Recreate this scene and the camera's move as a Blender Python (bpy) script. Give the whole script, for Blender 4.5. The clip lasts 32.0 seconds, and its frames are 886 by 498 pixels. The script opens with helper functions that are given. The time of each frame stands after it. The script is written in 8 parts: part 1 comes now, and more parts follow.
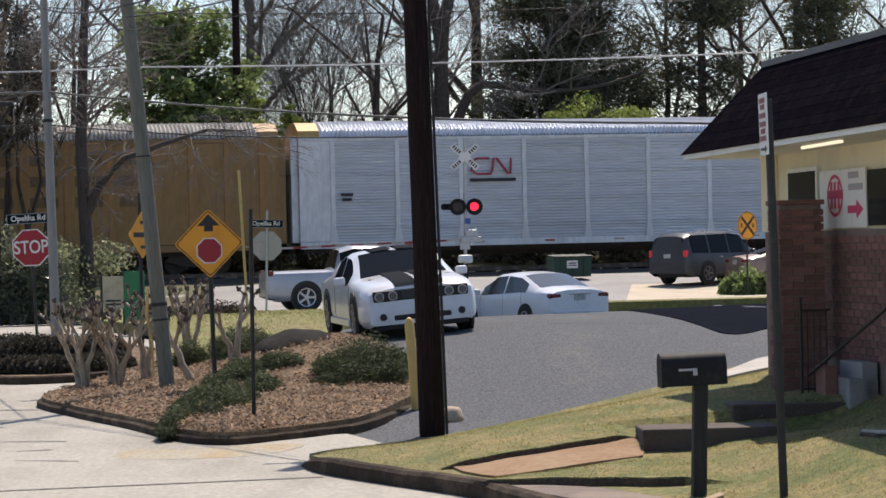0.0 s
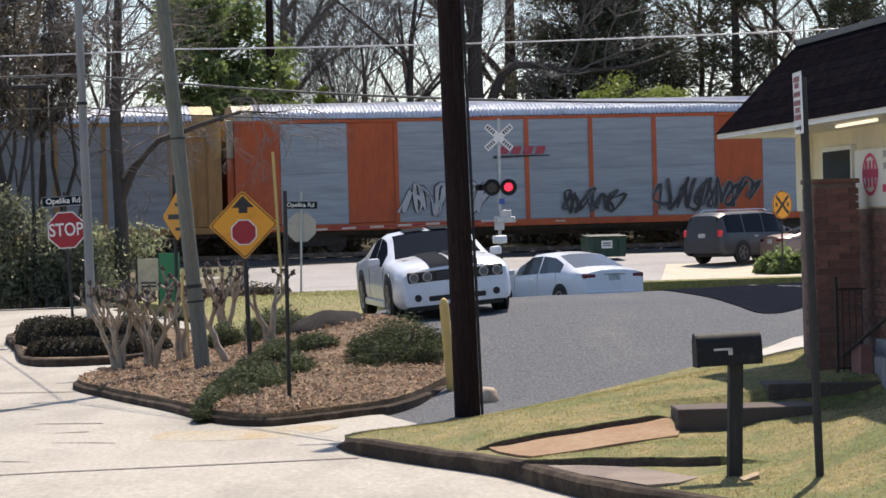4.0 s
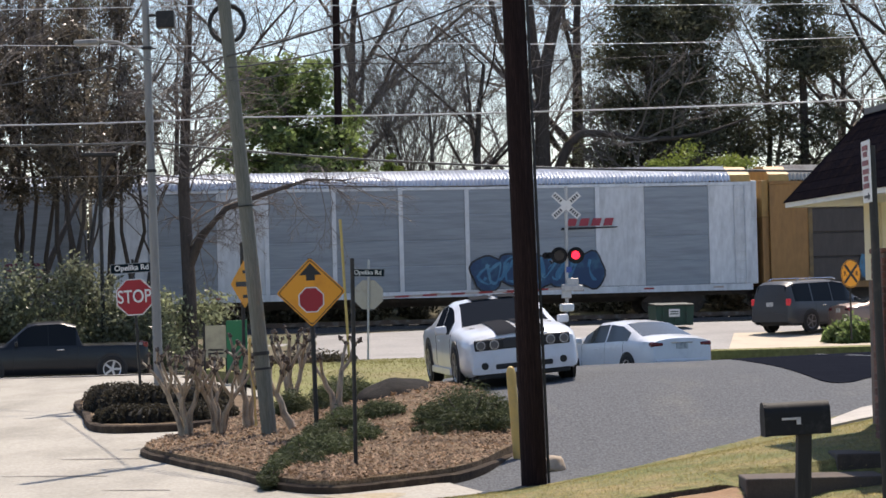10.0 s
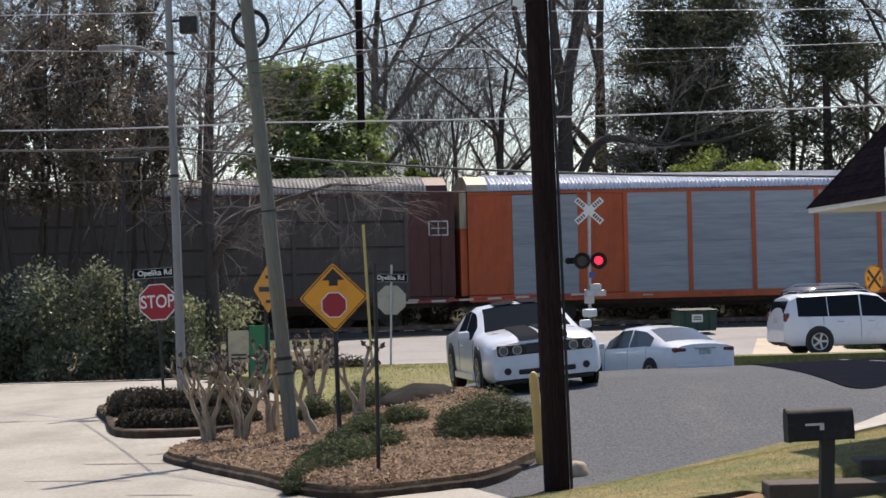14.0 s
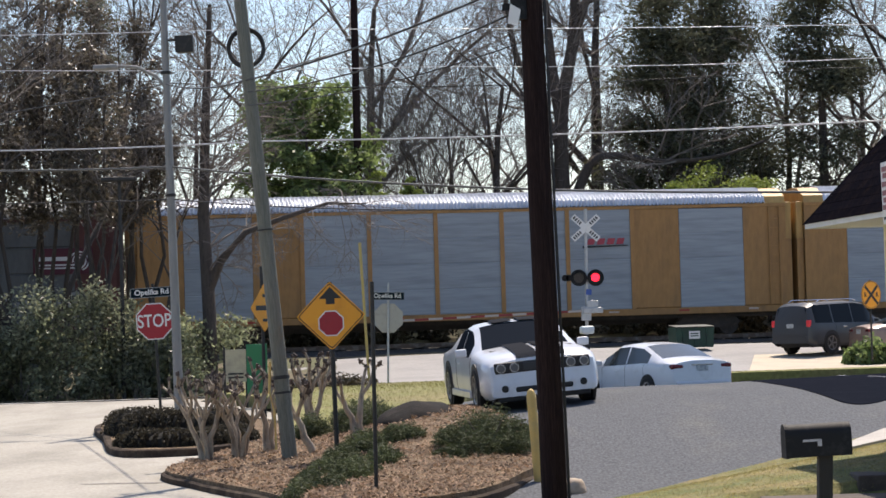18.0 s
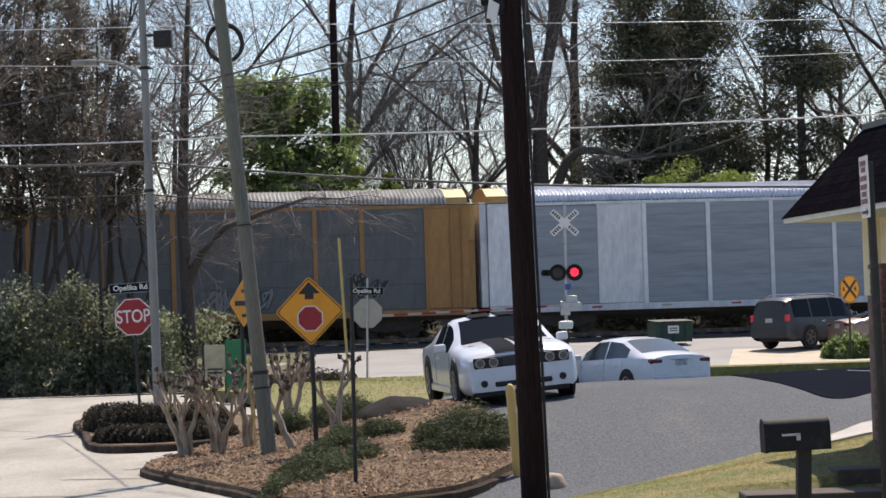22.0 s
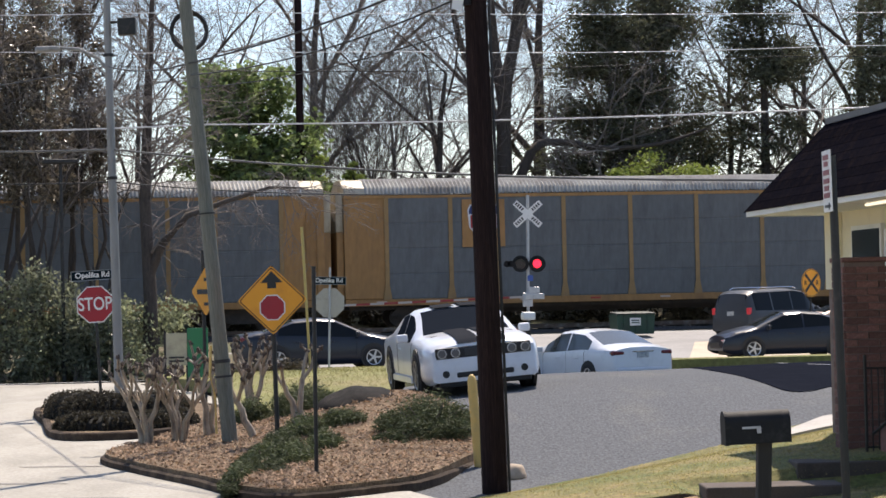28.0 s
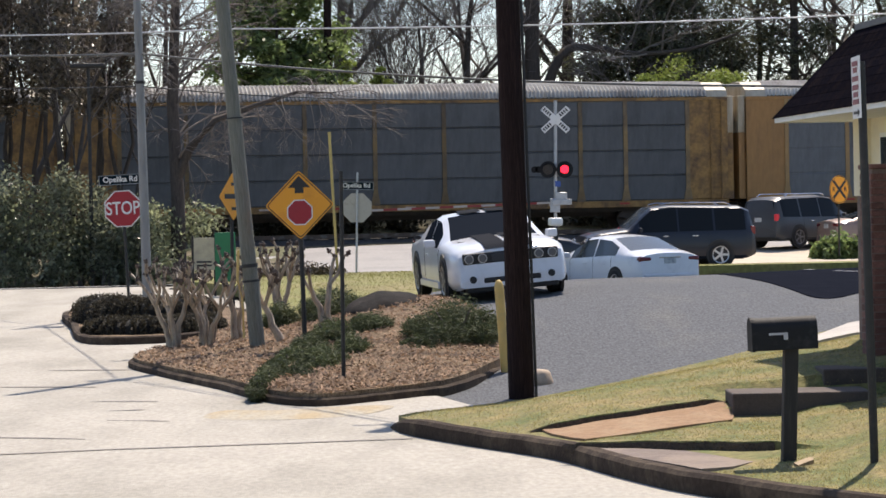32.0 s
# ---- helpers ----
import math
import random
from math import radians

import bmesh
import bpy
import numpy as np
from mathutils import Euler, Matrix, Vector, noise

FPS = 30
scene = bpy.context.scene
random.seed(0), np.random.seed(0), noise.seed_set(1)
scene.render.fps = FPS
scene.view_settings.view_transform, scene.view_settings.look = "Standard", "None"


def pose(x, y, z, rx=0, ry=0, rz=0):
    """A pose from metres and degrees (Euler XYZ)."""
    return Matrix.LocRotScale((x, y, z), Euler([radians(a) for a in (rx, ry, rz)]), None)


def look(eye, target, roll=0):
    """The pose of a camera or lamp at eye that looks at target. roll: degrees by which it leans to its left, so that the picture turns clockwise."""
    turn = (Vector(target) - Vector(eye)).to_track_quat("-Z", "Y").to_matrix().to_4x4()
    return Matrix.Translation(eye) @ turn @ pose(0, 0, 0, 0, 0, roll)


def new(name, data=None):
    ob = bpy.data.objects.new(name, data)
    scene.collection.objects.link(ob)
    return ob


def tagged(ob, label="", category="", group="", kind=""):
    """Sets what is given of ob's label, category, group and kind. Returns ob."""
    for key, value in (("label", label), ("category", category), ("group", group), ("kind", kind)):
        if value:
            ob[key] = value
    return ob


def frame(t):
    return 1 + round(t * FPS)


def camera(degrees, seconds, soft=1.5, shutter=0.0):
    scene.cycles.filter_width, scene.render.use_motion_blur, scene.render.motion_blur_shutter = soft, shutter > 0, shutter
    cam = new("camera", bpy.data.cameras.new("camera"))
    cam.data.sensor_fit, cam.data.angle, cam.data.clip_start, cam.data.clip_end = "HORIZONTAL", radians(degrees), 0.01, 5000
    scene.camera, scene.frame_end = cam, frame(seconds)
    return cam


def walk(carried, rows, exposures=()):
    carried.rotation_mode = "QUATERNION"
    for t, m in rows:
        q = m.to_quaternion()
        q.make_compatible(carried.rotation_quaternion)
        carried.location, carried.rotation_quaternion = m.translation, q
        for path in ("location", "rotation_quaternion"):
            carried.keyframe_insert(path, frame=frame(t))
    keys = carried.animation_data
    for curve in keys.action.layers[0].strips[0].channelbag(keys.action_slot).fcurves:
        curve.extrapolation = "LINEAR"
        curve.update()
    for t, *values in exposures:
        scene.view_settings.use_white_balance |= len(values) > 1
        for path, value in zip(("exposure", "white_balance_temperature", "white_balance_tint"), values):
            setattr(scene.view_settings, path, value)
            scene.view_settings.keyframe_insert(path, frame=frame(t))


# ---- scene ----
cam = camera(20.0, 32.0, soft=1.6)
EYE = (0.0, 0.0, 2.0)
# seconds, yaw, pitch, roll of the hand-held camera, which stays on one spot
ROWS = [
    (0.0, -2.071, -0.104, 1.331),
    (0.5, -2.083, -0.397, 1.461),
    (1.0, -1.849, -0.531, 1.457),
    (1.5, -1.613, -0.447, 1.459),
    (2.0, -1.820, -0.562, 1.403),
    (2.5, -1.920, -0.489, 1.295),
    (3.0, -1.629, -0.448, 1.588),
    (3.5, -1.453, -0.531, 1.635),
    (5.5, -0.889, -0.255, 1.622),
    (6.0, -1.138, 0.294, 1.483),
    (6.5, -1.626, 0.298, 1.448),
    (7.0, -1.390, 0.520, 1.593),
    (7.5, -0.545, 0.675, 1.543),
    (8.0, 0.177, 0.722, 1.483),
    (8.5, 0.604, 1.023, 1.592),
    (9.0, 0.538, 1.171, 1.569),
    (9.5, 0.444, 1.078, 1.498),
    (10.0, 0.241, 1.064, 1.436),
    (10.5, 0.026, 1.258, 1.443),
    (11.0, 0.005, 1.029, 1.558),
    (11.5, -0.095, 0.841, 1.570),
    (12.0, -0.058, 0.971, 1.591),
    (12.5, 0.294, 1.045, 1.587),
    (13.0, 0.629, 0.938, 1.575),
    (13.5, 0.695, 1.169, 1.528),
    (14.0, 0.761, 1.197, 1.397),
    (14.5, 0.741, 1.023, 1.387),
    (16.5, 0.983, 1.066, 1.549),
    (17.0, 1.080, 1.103, 1.664),
    (17.5, 0.885, 1.252, 1.663),
    (18.0, 0.693, 1.601, 1.685),
    (18.5, 0.727, 1.709, 1.721),
    (19.0, 0.590, 1.815, 1.661),
    (19.5, 0.539, 1.710, 1.521),
    (20.0, 0.631, 1.405, 1.496),
    (20.5, 0.512, 1.609, 1.406),
    (21.0, 0.539, 1.746, 1.366),
    (21.5, 0.452, 1.514, 1.566),
    (22.0, 0.217, 1.473, 1.781),
    (22.5, 0.099, 1.258, 1.870),
    (23.0, 0.016, 0.863, 1.853),
    (23.5, -0.131, 0.754, 1.944),
    (24.0, -0.014, 1.053, 1.943),
    (24.5, 0.172, 1.127, 2.014),
    (26.5, 0.765, 2.240, 1.784),
    (27.0, 0.273, 1.536, 1.483),
    (27.5, -0.266, 1.093, 1.373),
    (28.0, -0.641, 1.230, 1.286),
    (28.5, -0.935, 1.428, 1.190),
    (29.0, -0.926, 1.025, 1.512),
    (29.5, -0.857, 0.806, 1.647),
    (30.0, -0.937, 0.439, 1.440),
    (30.5, -1.076, -0.166, 1.128),
    (31.0, -0.718, -0.478, 1.098),
    (31.5, -0.157, -0.852, 1.150),
    (32.0, -0.018, -0.915, 1.100),
]
EXPOSURE = [(0.0, 0.25), (1.0, 0.37), (2.0, 0.46), (3.5, 0.48), (6.0, 0.61), (7.0, 0.42), (8.0, 0.42), (9.0, 0.5), (10.0, 0.44), (11.0, 0.24), (13.0, 0.16), (14.0, 0.26), (17.0, 0.44), (18.0, 0.46), (19.0, 0.26), (20.0, 0.26), (21.0, 0.23), (22.0, 0.36), (23.0, 0.44), (24.0, 0.52), (27.0, 0.5), (28.0, 0.56), (29.0, 0.53), (30.0, 0.6), (31.0, 0.5), (32.0, 0.52)]  # the camera meters as it sways
walk(cam, [(t, pose(*EYE, 90 + pitch, roll, yaw)) for t, yaw, pitch, roll in ROWS], [(t, e, 6850, 15) for t, e in EXPOSURE])

# ---- light: sun ahead and to the right, high; clear pale sky ----
SUN_AZ, SUN_EL = 17.0, 57.0  # degrees right of straight ahead, above the horizon
world = bpy.data.worlds.new("world")
scene.world = world
world.use_nodes = True
wn = world.node_tree.nodes
sky = wn.new("ShaderNodeTexSky")
sky.sky_type = "NISHITA"
sky.sun_disc = False
sky.sun_elevation = radians(SUN_EL)
sky.sun_rotation = radians(SUN_AZ)
sky.dust_density = 0.7
sky.ozone_density = 3.5
wn["Background"].inputs["Strength"].default_value = 0.13
world.node_tree.links.new(sky.outputs[0], wn["Background"].inputs[0])
sun_data = bpy.data.lights.new("sun", "SUN")
sun_data.energy, sun_data.angle, sun_data.color = 4.9, radians(0.55), (1.0, 0.93, 0.82)
sun = new("sun", sun_data)
sun_dir = Vector((math.sin(radians(SUN_AZ)) * math.cos(radians(SUN_EL)), math.cos(radians(SUN_AZ)) * math.cos(radians(SUN_EL)), math.sin(radians(SUN_EL))))
sun.matrix_basis = look(sun_dir * 50, (0, 0, 0))

# ---- materials ----
def lin(h):
    """Hex sRGB to linear rgba."""
    c = [int(h[i:i + 2], 16) / 255 for i in (0, 2, 4)]
    return tuple(x / 12.92 if x <= 0.04045 else ((x + 0.055) / 1.055) ** 2.4 for x in c) + (1.0,)


MATS = {}


def surf(name, col, rough=0.7, metal=0.0, col2=None, scale=3.0, amount=0.5, grain=0.0, gscale=60.0, bump=0.0, bscale=80.0, coat=0.0, vary=0.0, stretch=(1, 1, 1), island=0.0, detail=5.0, spec=0.5, trans=0.0):
    """A node material: base colour mottled at two scales, fine relief, and a spread from object to object."""
    if name in MATS:
        return MATS[name]
    m = bpy.data.materials.new(name)
    MATS[name] = m
    m.use_nodes = True
    nt = m.node_tree
    n, l = nt.nodes, nt.links
    b = n["Principled BSDF"]
    b.inputs["Roughness"].default_value = rough
    b.inputs["Metallic"].default_value = metal
    b.inputs["Coat Weight"].default_value = coat
    b.inputs["Specular IOR Level"].default_value = spec
    b.inputs["Coat Roughness"].default_value = 0.08
    a = lin(col) if isinstance(col, str) else (*col, 1.0)
    tc = n.new("ShaderNodeTexCoord")
    mp = n.new("ShaderNodeMapping")
    mp.inputs["Scale"].default_value = stretch
    l.new(tc.outputs["Object"], mp.inputs["Vector"])
    out = None
    if col2:
        c2 = lin(col2) if isinstance(col2, str) else (*col2, 1.0)
        tex = n.new("ShaderNodeTexNoise")
        tex.inputs["Scale"].default_value = scale
        tex.inputs["Detail"].default_value = detail
        tex.inputs["Roughness"].default_value = 0.65
        l.new(mp.outputs[0], tex.inputs["Vector"])
        rmp = n.new("ShaderNodeMapRange")
        rmp.inputs[1].default_value, rmp.inputs[2].default_value = 0.62 - 0.3 * amount, 0.78 - 0.2 * amount
        l.new(tex.outputs["Fac"], rmp.inputs[0])
        mix = n.new("ShaderNodeMix")
        mix.data_type = "RGBA"
        mix.inputs["A"].default_value, mix.inputs["B"].default_value = a, c2
        l.new(rmp.outputs[0], mix.inputs["Factor"])
        out = mix.outputs["Result"]
    if grain or vary or island:
        hsv = n.new("ShaderNodeHueSaturation")
        if out:
            l.new(out, hsv.inputs["Color"])
        else:
            hsv.inputs["Color"].default_value = a
        val = n.new("ShaderNodeValue")
        val.outputs[0].default_value = 1.0
        cur = val.outputs[0]
        if grain:
            g = n.new("ShaderNodeTexNoise")
            g.inputs["Scale"].default_value = gscale
            g.inputs["Detail"].default_value = 3.0
            l.new(mp.outputs[0], g.inputs["Vector"])
            r = n.new("ShaderNodeMapRange")
            r.inputs[1].default_value, r.inputs[2].default_value = 0.3, 0.7
            r.inputs[3].default_value, r.inputs[4].default_value = 1 - grain, 1 + grain
            l.new(g.outputs["Fac"], r.inputs[0])
            cur = r.outputs[0]
        for amt, node, sock in ((vary, "ShaderNodeObjectInfo", "Random"), (island, "ShaderNodeNewGeometry", "Random Per Island")):
            if amt:
                oi = n.new(node)
                r = n.new("ShaderNodeMapRange")
                r.inputs[3].default_value, r.inputs[4].default_value = 1 - amt, 1 + amt
                l.new(oi.outputs[sock], r.inputs[0])
                mu = n.new("ShaderNodeMath")
                mu.operation = "MULTIPLY"
                l.new(cur, mu.inputs[0])
                l.new(r.outputs[0], mu.inputs[1])
                cur = mu.outputs[0]
        l.new(cur, hsv.inputs["Value"])
        out = hsv.outputs[0]
    if out:
        l.new(out, b.inputs["Base Color"])
    else:
        b.inputs["Base Color"].default_value = a
    if trans:
        tr = n.new("ShaderNodeBsdfTranslucent")
        if out:
            l.new(out, tr.inputs["Color"])
        else:
            tr.inputs["Color"].default_value = a
        ms = n.new("ShaderNodeMixShader")
        ms.inputs[0].default_value = trans
        l.new(b.outputs[0], ms.inputs[1])
        l.new(tr.outputs[0], ms.inputs[2])
        l.new(ms.outputs[0], n["Material Output"].inputs["Surface"])
    if bump:
        t2 = n.new("ShaderNodeTexNoise")
        t2.inputs["Scale"].default_value = bscale
        t2.inputs["Detail"].default_value = 4.0
        l.new(mp.outputs[0], t2.inputs["Vector"])
        bp = n.new("ShaderNodeBump")
        bp.inputs["Strength"].default_value = min(bump, 1.0)
        bp.inputs["Distance"].default_value = 0.02 * max(bump, 1.0)
        l.new(t2.outputs["Fac"], bp.inputs["Height"])
        l.new(bp.outputs[0], b.inputs["Normal"])
    return m


def glow(name, col, strength):
    if name in MATS:
        return MATS[name]
    m = surf(name, col, 0.3)
    b = m.node_tree.nodes["Principled BSDF"]
    b.inputs["Emission Color"].default_value = lin(col)
    b.inputs["Emission Strength"].default_value = strength
    return m


# ---- mesh helpers ----
def bm_new():
    return bmesh.new()


def box(bm, c, s, m=None, bevel=0.0):
    mat = (m or Matrix()) @ Matrix.Translation(c) @ Matrix.Diagonal((*s, 1))
    r = bmesh.ops.create_cube(bm, size=1.0, matrix=mat)
    if bevel:
        es = {e for v in r["verts"] for e in v.link_edges}
        bmesh.ops.bevel(bm, geom=list(es), offset=bevel, segments=2, affect="EDGES", profile=0.5)
    return bm


def rod(bm, p0, p1, r0, r1=None, n=10, cap=True):
    """A tapered round bar from p0 to p1."""
    p0, p1 = Vector(p0), Vector(p1)
    r1 = r0 if r1 is None else r1
    d = p1 - p0
    q = d.to_track_quat("Z", "Y")
    rings = []
    for p, r in ((p0, r0), (p1, r1)):
        rings.append([bm.verts.new(p + q @ Vector((r * math.cos(2 * math.pi * i / n), r * math.sin(2 * math.pi * i / n), 0))) for i in range(n)])
    for i in range(n):
        j = (i + 1) % n
        bm.faces.new((rings[0][i], rings[0][j], rings[1][j], rings[1][i]))
    if cap:
        bm.faces.new(rings[0][::-1])
        bm.faces.new(rings[1])
    return bm


def pipe(bm, pts, r, n=8, taper=None):
    """A round bar along a row of points."""
    pts = [Vector(p) for p in pts]
    rings = []
    for k, p in enumerate(pts):
        d = (pts[min(k + 1, len(pts) - 1)] - pts[max(k - 1, 0)]).normalized()
        q = d.to_track_quat("Z", "Y")
        rr = r if taper is None else r + (taper - r) * k / (len(pts) - 1)
        rings.append([bm.verts.new(p + q @ Vector((rr * math.cos(2 * math.pi * i / n), rr * math.sin(2 * math.pi * i / n), 0))) for i in range(n)])
    for a, b in zip(rings, rings[1:]):
        for i in range(n):
            j = (i + 1) % n
            bm.faces.new((a[i], a[j], b[j], b[i]))
    bm.faces.new(rings[0][::-1])
    bm.faces.new(rings[-1])
    return bm


def slab(bm, pts, thick, m=None):
    """A plate: the outline pts (x, z) in the plane facing -y, thick metres deep behind it."""
    m = m or Matrix()
    f = [bm.verts.new(m @ Vector((x, 0, z))) for x, z in pts]
    b = [bm.verts.new(m @ Vector((x, thick, z))) for x, z in pts]
    bm.faces.new(f)
    bm.faces.new(b[::-1])
    k = len(pts)
    for i in range(k):
        j = (i + 1) % k
        bm.faces.new((f[j], f[i], b[i], b[j]))
    return bm


def ngon(k, r, turn=0.0, sx=1.0, sz=1.0):
    return [(sx * r * math.cos(2 * math.pi * i / k + turn), sz * r * math.sin(2 * math.pi * i / k + turn)) for i in range(k)]


def to_mesh(name, bm, mat, smooth=False):
    bmesh.ops.recalc_face_normals(bm, faces=bm.faces)
    me = bpy.data.meshes.new(name)
    bm.to_mesh(me)
    bm.free()
    if smooth:
        for p in me.polygons:
            p.use_smooth = True
        if smooth == "auto":
            me.set_sharp_from_angle(angle=radians(38))
    if mat:
        me.materials.append(mat)
    return me


def part(name, bm, mat=None, parent=None, label="", m=None, smooth=False):
    """Links a bmesh (or a mesh) as one object under its thing."""
    me = to_mesh(name, bm, mat, smooth) if isinstance(bm, bmesh.types.BMesh) else bm
    ob = new(name, me)
    if parent:
        ob.parent = parent
    if m:
        ob.matrix_basis = m
    if label:
        ob["label"] = label
    return ob


def thing(name, label, category, m=None, group="", kind=""):
    ob = new(name)
    ob.empty_display_size = 0.2
    if m:
        ob.matrix_basis = m
    return tagged(ob, label, category, group, kind)


def words(text, size, mat, parent, m, align="CENTER", name="lettering", bold=0.0):
    """Lettering as a mesh: it faces -y of m."""
    cu = bpy.data.curves.new(name, "FONT")
    cu.body, cu.size, cu.align_x, cu.align_y, cu.extrude, cu.offset = text, size, align, "CENTER", 0.003, bold
    tmp = bpy.data.objects.new(name, cu)
    scene.collection.objects.link(tmp)
    me = bpy.data.meshes.new_from_object(tmp.evaluated_get(bpy.context.evaluated_depsgraph_get()))
    bpy.data.objects.remove(tmp)
    bpy.data.curves.remove(cu)
    me.transform(pose(0, 0, 0, 90))
    me.materials.clear()
    me.materials.append(mat)
    return part(name, me, None, parent, m=m)


def sstep(a, b, x):
    t = min(max((x - a) / (b - a), 0.0), 1.0)
    return t * t * (3 - 2 * t)


def mixf(a, b, t):
    return a + (b - a) * t


def table(x, xs, ys):
    return float(np.interp(x, xs, ys))


def smooth_line(pts, steps=6, closed=False):
    """Catmull-Rom through plan points."""
    out, k = [], len(pts)
    rng = range(k if closed else k - 1)
    for i in rng:
        g = lambda j: Vector(pts[j % k] if closed else pts[min(max(j, 0), k - 1)])
        p0, p1, p2, p3 = g(i - 1), g(i), g(i + 1), g(i + 2)
        for s in range(steps):
            t = s / steps
            out.append(tuple(0.5 * (2 * p1 + (p2 - p0) * t + (2 * p0 - 5 * p1 + 4 * p2 - p3) * t * t + (3 * p1 - p0 - 3 * p2 + p3) * t ** 3)))
    if not closed:
        out.append(tuple(pts[-1]))
    return out


def sheet(name, outline, height, cell, mat, label, category, kind="structure", skirt=0.0, parent=None, lines=()):
    """A piece of ground inside a plan outline, draped on height(x, y); lines are plan lines along which it may break."""
    from mathutils.geometry import delaunay_2d_cdt
    vs = [Vector(p[:2]) for p in outline]
    k = len(vs)
    xs, ys = [v.x for v in vs], [v.y for v in vs]
    inside = []
    arr = np.array([(v.x, v.y) for v in vs])
    nx, ny = int((max(xs) - min(xs)) / cell) + 1, int((max(ys) - min(ys)) / cell) + 1
    gx, gy = np.meshgrid(min(xs) + cell * (np.arange(nx) + 0.5), min(ys) + cell * (np.arange(ny) + 0.5))
    px, py = gx.ravel(), gy.ravel()
    hit = np.zeros(px.shape, bool)
    dist = np.full(px.shape, 9e9)
    for i in range(k):
        (x1, y1), (x2, y2) = arr[i], arr[(i + 1) % k]
        cross = ((y1 > py) != (y2 > py)) & (px < (x2 - x1) * (py - y1) / ((y2 - y1) or 1e-9) + x1)
        hit ^= cross
        ll = max((x2 - x1) ** 2 + (y2 - y1) ** 2, 1e-12)
        tt = np.clip(((px - x1) * (x2 - x1) + (py - y1) * (y2 - y1)) / ll, 0, 1)
        dist = np.minimum(dist, np.hypot(px - x1 - tt * (x2 - x1), py - y1 - tt * (y2 - y1)))
    keep = hit & (dist > 0.3 * cell)
    pts = vs + [Vector((float(a), float(b))) for a, b in zip(px[keep], py[keep])]
    edges = [(i, (i + 1) % k) for i in range(k)]
    for line in lines:
        edges += [(len(pts) + i, len(pts) + i + 1) for i in range(len(line) - 1)]
        pts += [Vector(p) for p in line]
    v2, _, f2, *_ = delaunay_2d_cdt(pts, edges, [], 1, 1e-5)
    me = bpy.data.meshes.new(name)
    me.from_pydata([(v.x, v.y, height(v.x, v.y)) for v in v2], [], f2)
    bm = bmesh.new()
    bm.from_mesh(me)
    bmesh.ops.recalc_face_normals(bm, faces=bm.faces)
    if sum(f.normal.z for f in bm.faces) < 0:
        bmesh.ops.reverse_faces(bm, faces=bm.faces)
    if skirt:
        edges = [e for e in bm.edges if e.is_boundary]
        r = bmesh.ops.extrude_edge_only(bm, edges=edges)
        for v in r["geom"]:
            if isinstance(v, bmesh.types.BMVert):
                v.co.z -= skirt
    bm.to_mesh(me)
    bm.free()
    for p in me.polygons:
        p.use_smooth = not skirt
    me.materials.append(mat)
    ob = new(name, me)
    if parent:
        ob.parent = parent
    return tagged(ob, label, category, kind=kind)


M_street = surf("street_concrete", (0.34, 0.317, 0.27), 0.9, stretch=(1, 0.35, 1), col2=(0.245, 0.228, 0.19), scale=0.6, amount=0.6, grain=0.14, gscale=22, bump=0.3, bscale=60, detail=7)
M_asphalt = surf("asphalt_lot", (0.098, 0.103, 0.110), 0.95, spec=0.1, col2=(0.125, 0.126, 0.123), scale=0.7, amount=0.3, grain=0.30, gscale=34, bump=0.7, bscale=30, detail=9, stretch=(1, 0.22, 1))
M_sealed = surf("fresh_sealed_asphalt", (0.011, 0.013, 0.019), 1.0, spec=0.0, col2=(0.015, 0.017, 0.024), scale=2.0, amount=0.4, grain=0.2, gscale=30)
M_road = surf("road_asphalt", (0.27, 0.26, 0.25), 0.85, col2=(0.21, 0.205, 0.20), scale=0.3, amount=0.5, grain=0.12, gscale=10, bump=0.2)
M_conc = surf("pale_concrete", (0.40, 0.37, 0.33), 0.85, col2=(0.30, 0.28, 0.25), scale=2.0, amount=0.5, grain=0.08, gscale=40, bump=0.2)
M_apron = surf("warm_pale_apron", (0.46, 0.39, 0.295), 0.85, col2=(0.36, 0.31, 0.245), scale=0.8, amount=0.5, grain=0.08, gscale=15)
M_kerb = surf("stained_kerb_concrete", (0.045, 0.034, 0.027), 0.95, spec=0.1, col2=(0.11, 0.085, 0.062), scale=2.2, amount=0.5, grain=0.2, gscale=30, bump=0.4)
M_grass = surf("dry_lawn", (0.225, 0.175, 0.072), 0.95, col2=(0.095, 0.115, 0.03), scale=1.6, amount=0.85, grain=0.36, gscale=18, bump=0.5, bscale=40)
M_grass_far = surf("verge_grass", (0.17, 0.17, 0.05), 0.95, col2=(0.20, 0.17, 0.07), scale=0.6, amount=0.6, grain=0.25, gscale=8, bump=0.6)
M_dirt = surf("red_clay", (0.25, 0.15, 0.08), 0.95, col2=(0.30, 0.205, 0.12), scale=2.0, amount=0.5, grain=0.15, gscale=20, bump=0.3)
M_mulch = surf("bark_mulch", (0.085, 0.06, 0.042), 0.95, spec=0.1, col2=(0.22, 0.16, 0.105), scale=1.6, amount=0.9, grain=0.5, gscale=40, bump=1.0, bscale=50)
M_ground = surf("rough_ground", (0.11, 0.09, 0.05), 0.95, col2=(0.08, 0.085, 0.035), scale=0.2, amount=0.6, grain=0.3, gscale=3)
M_ballast = surf("track_ballast", (0.07, 0.062, 0.056), 0.95, col2=(0.045, 0.04, 0.036), scale=4.0, amount=0.6, grain=0.4, gscale=12, bump=1.0)
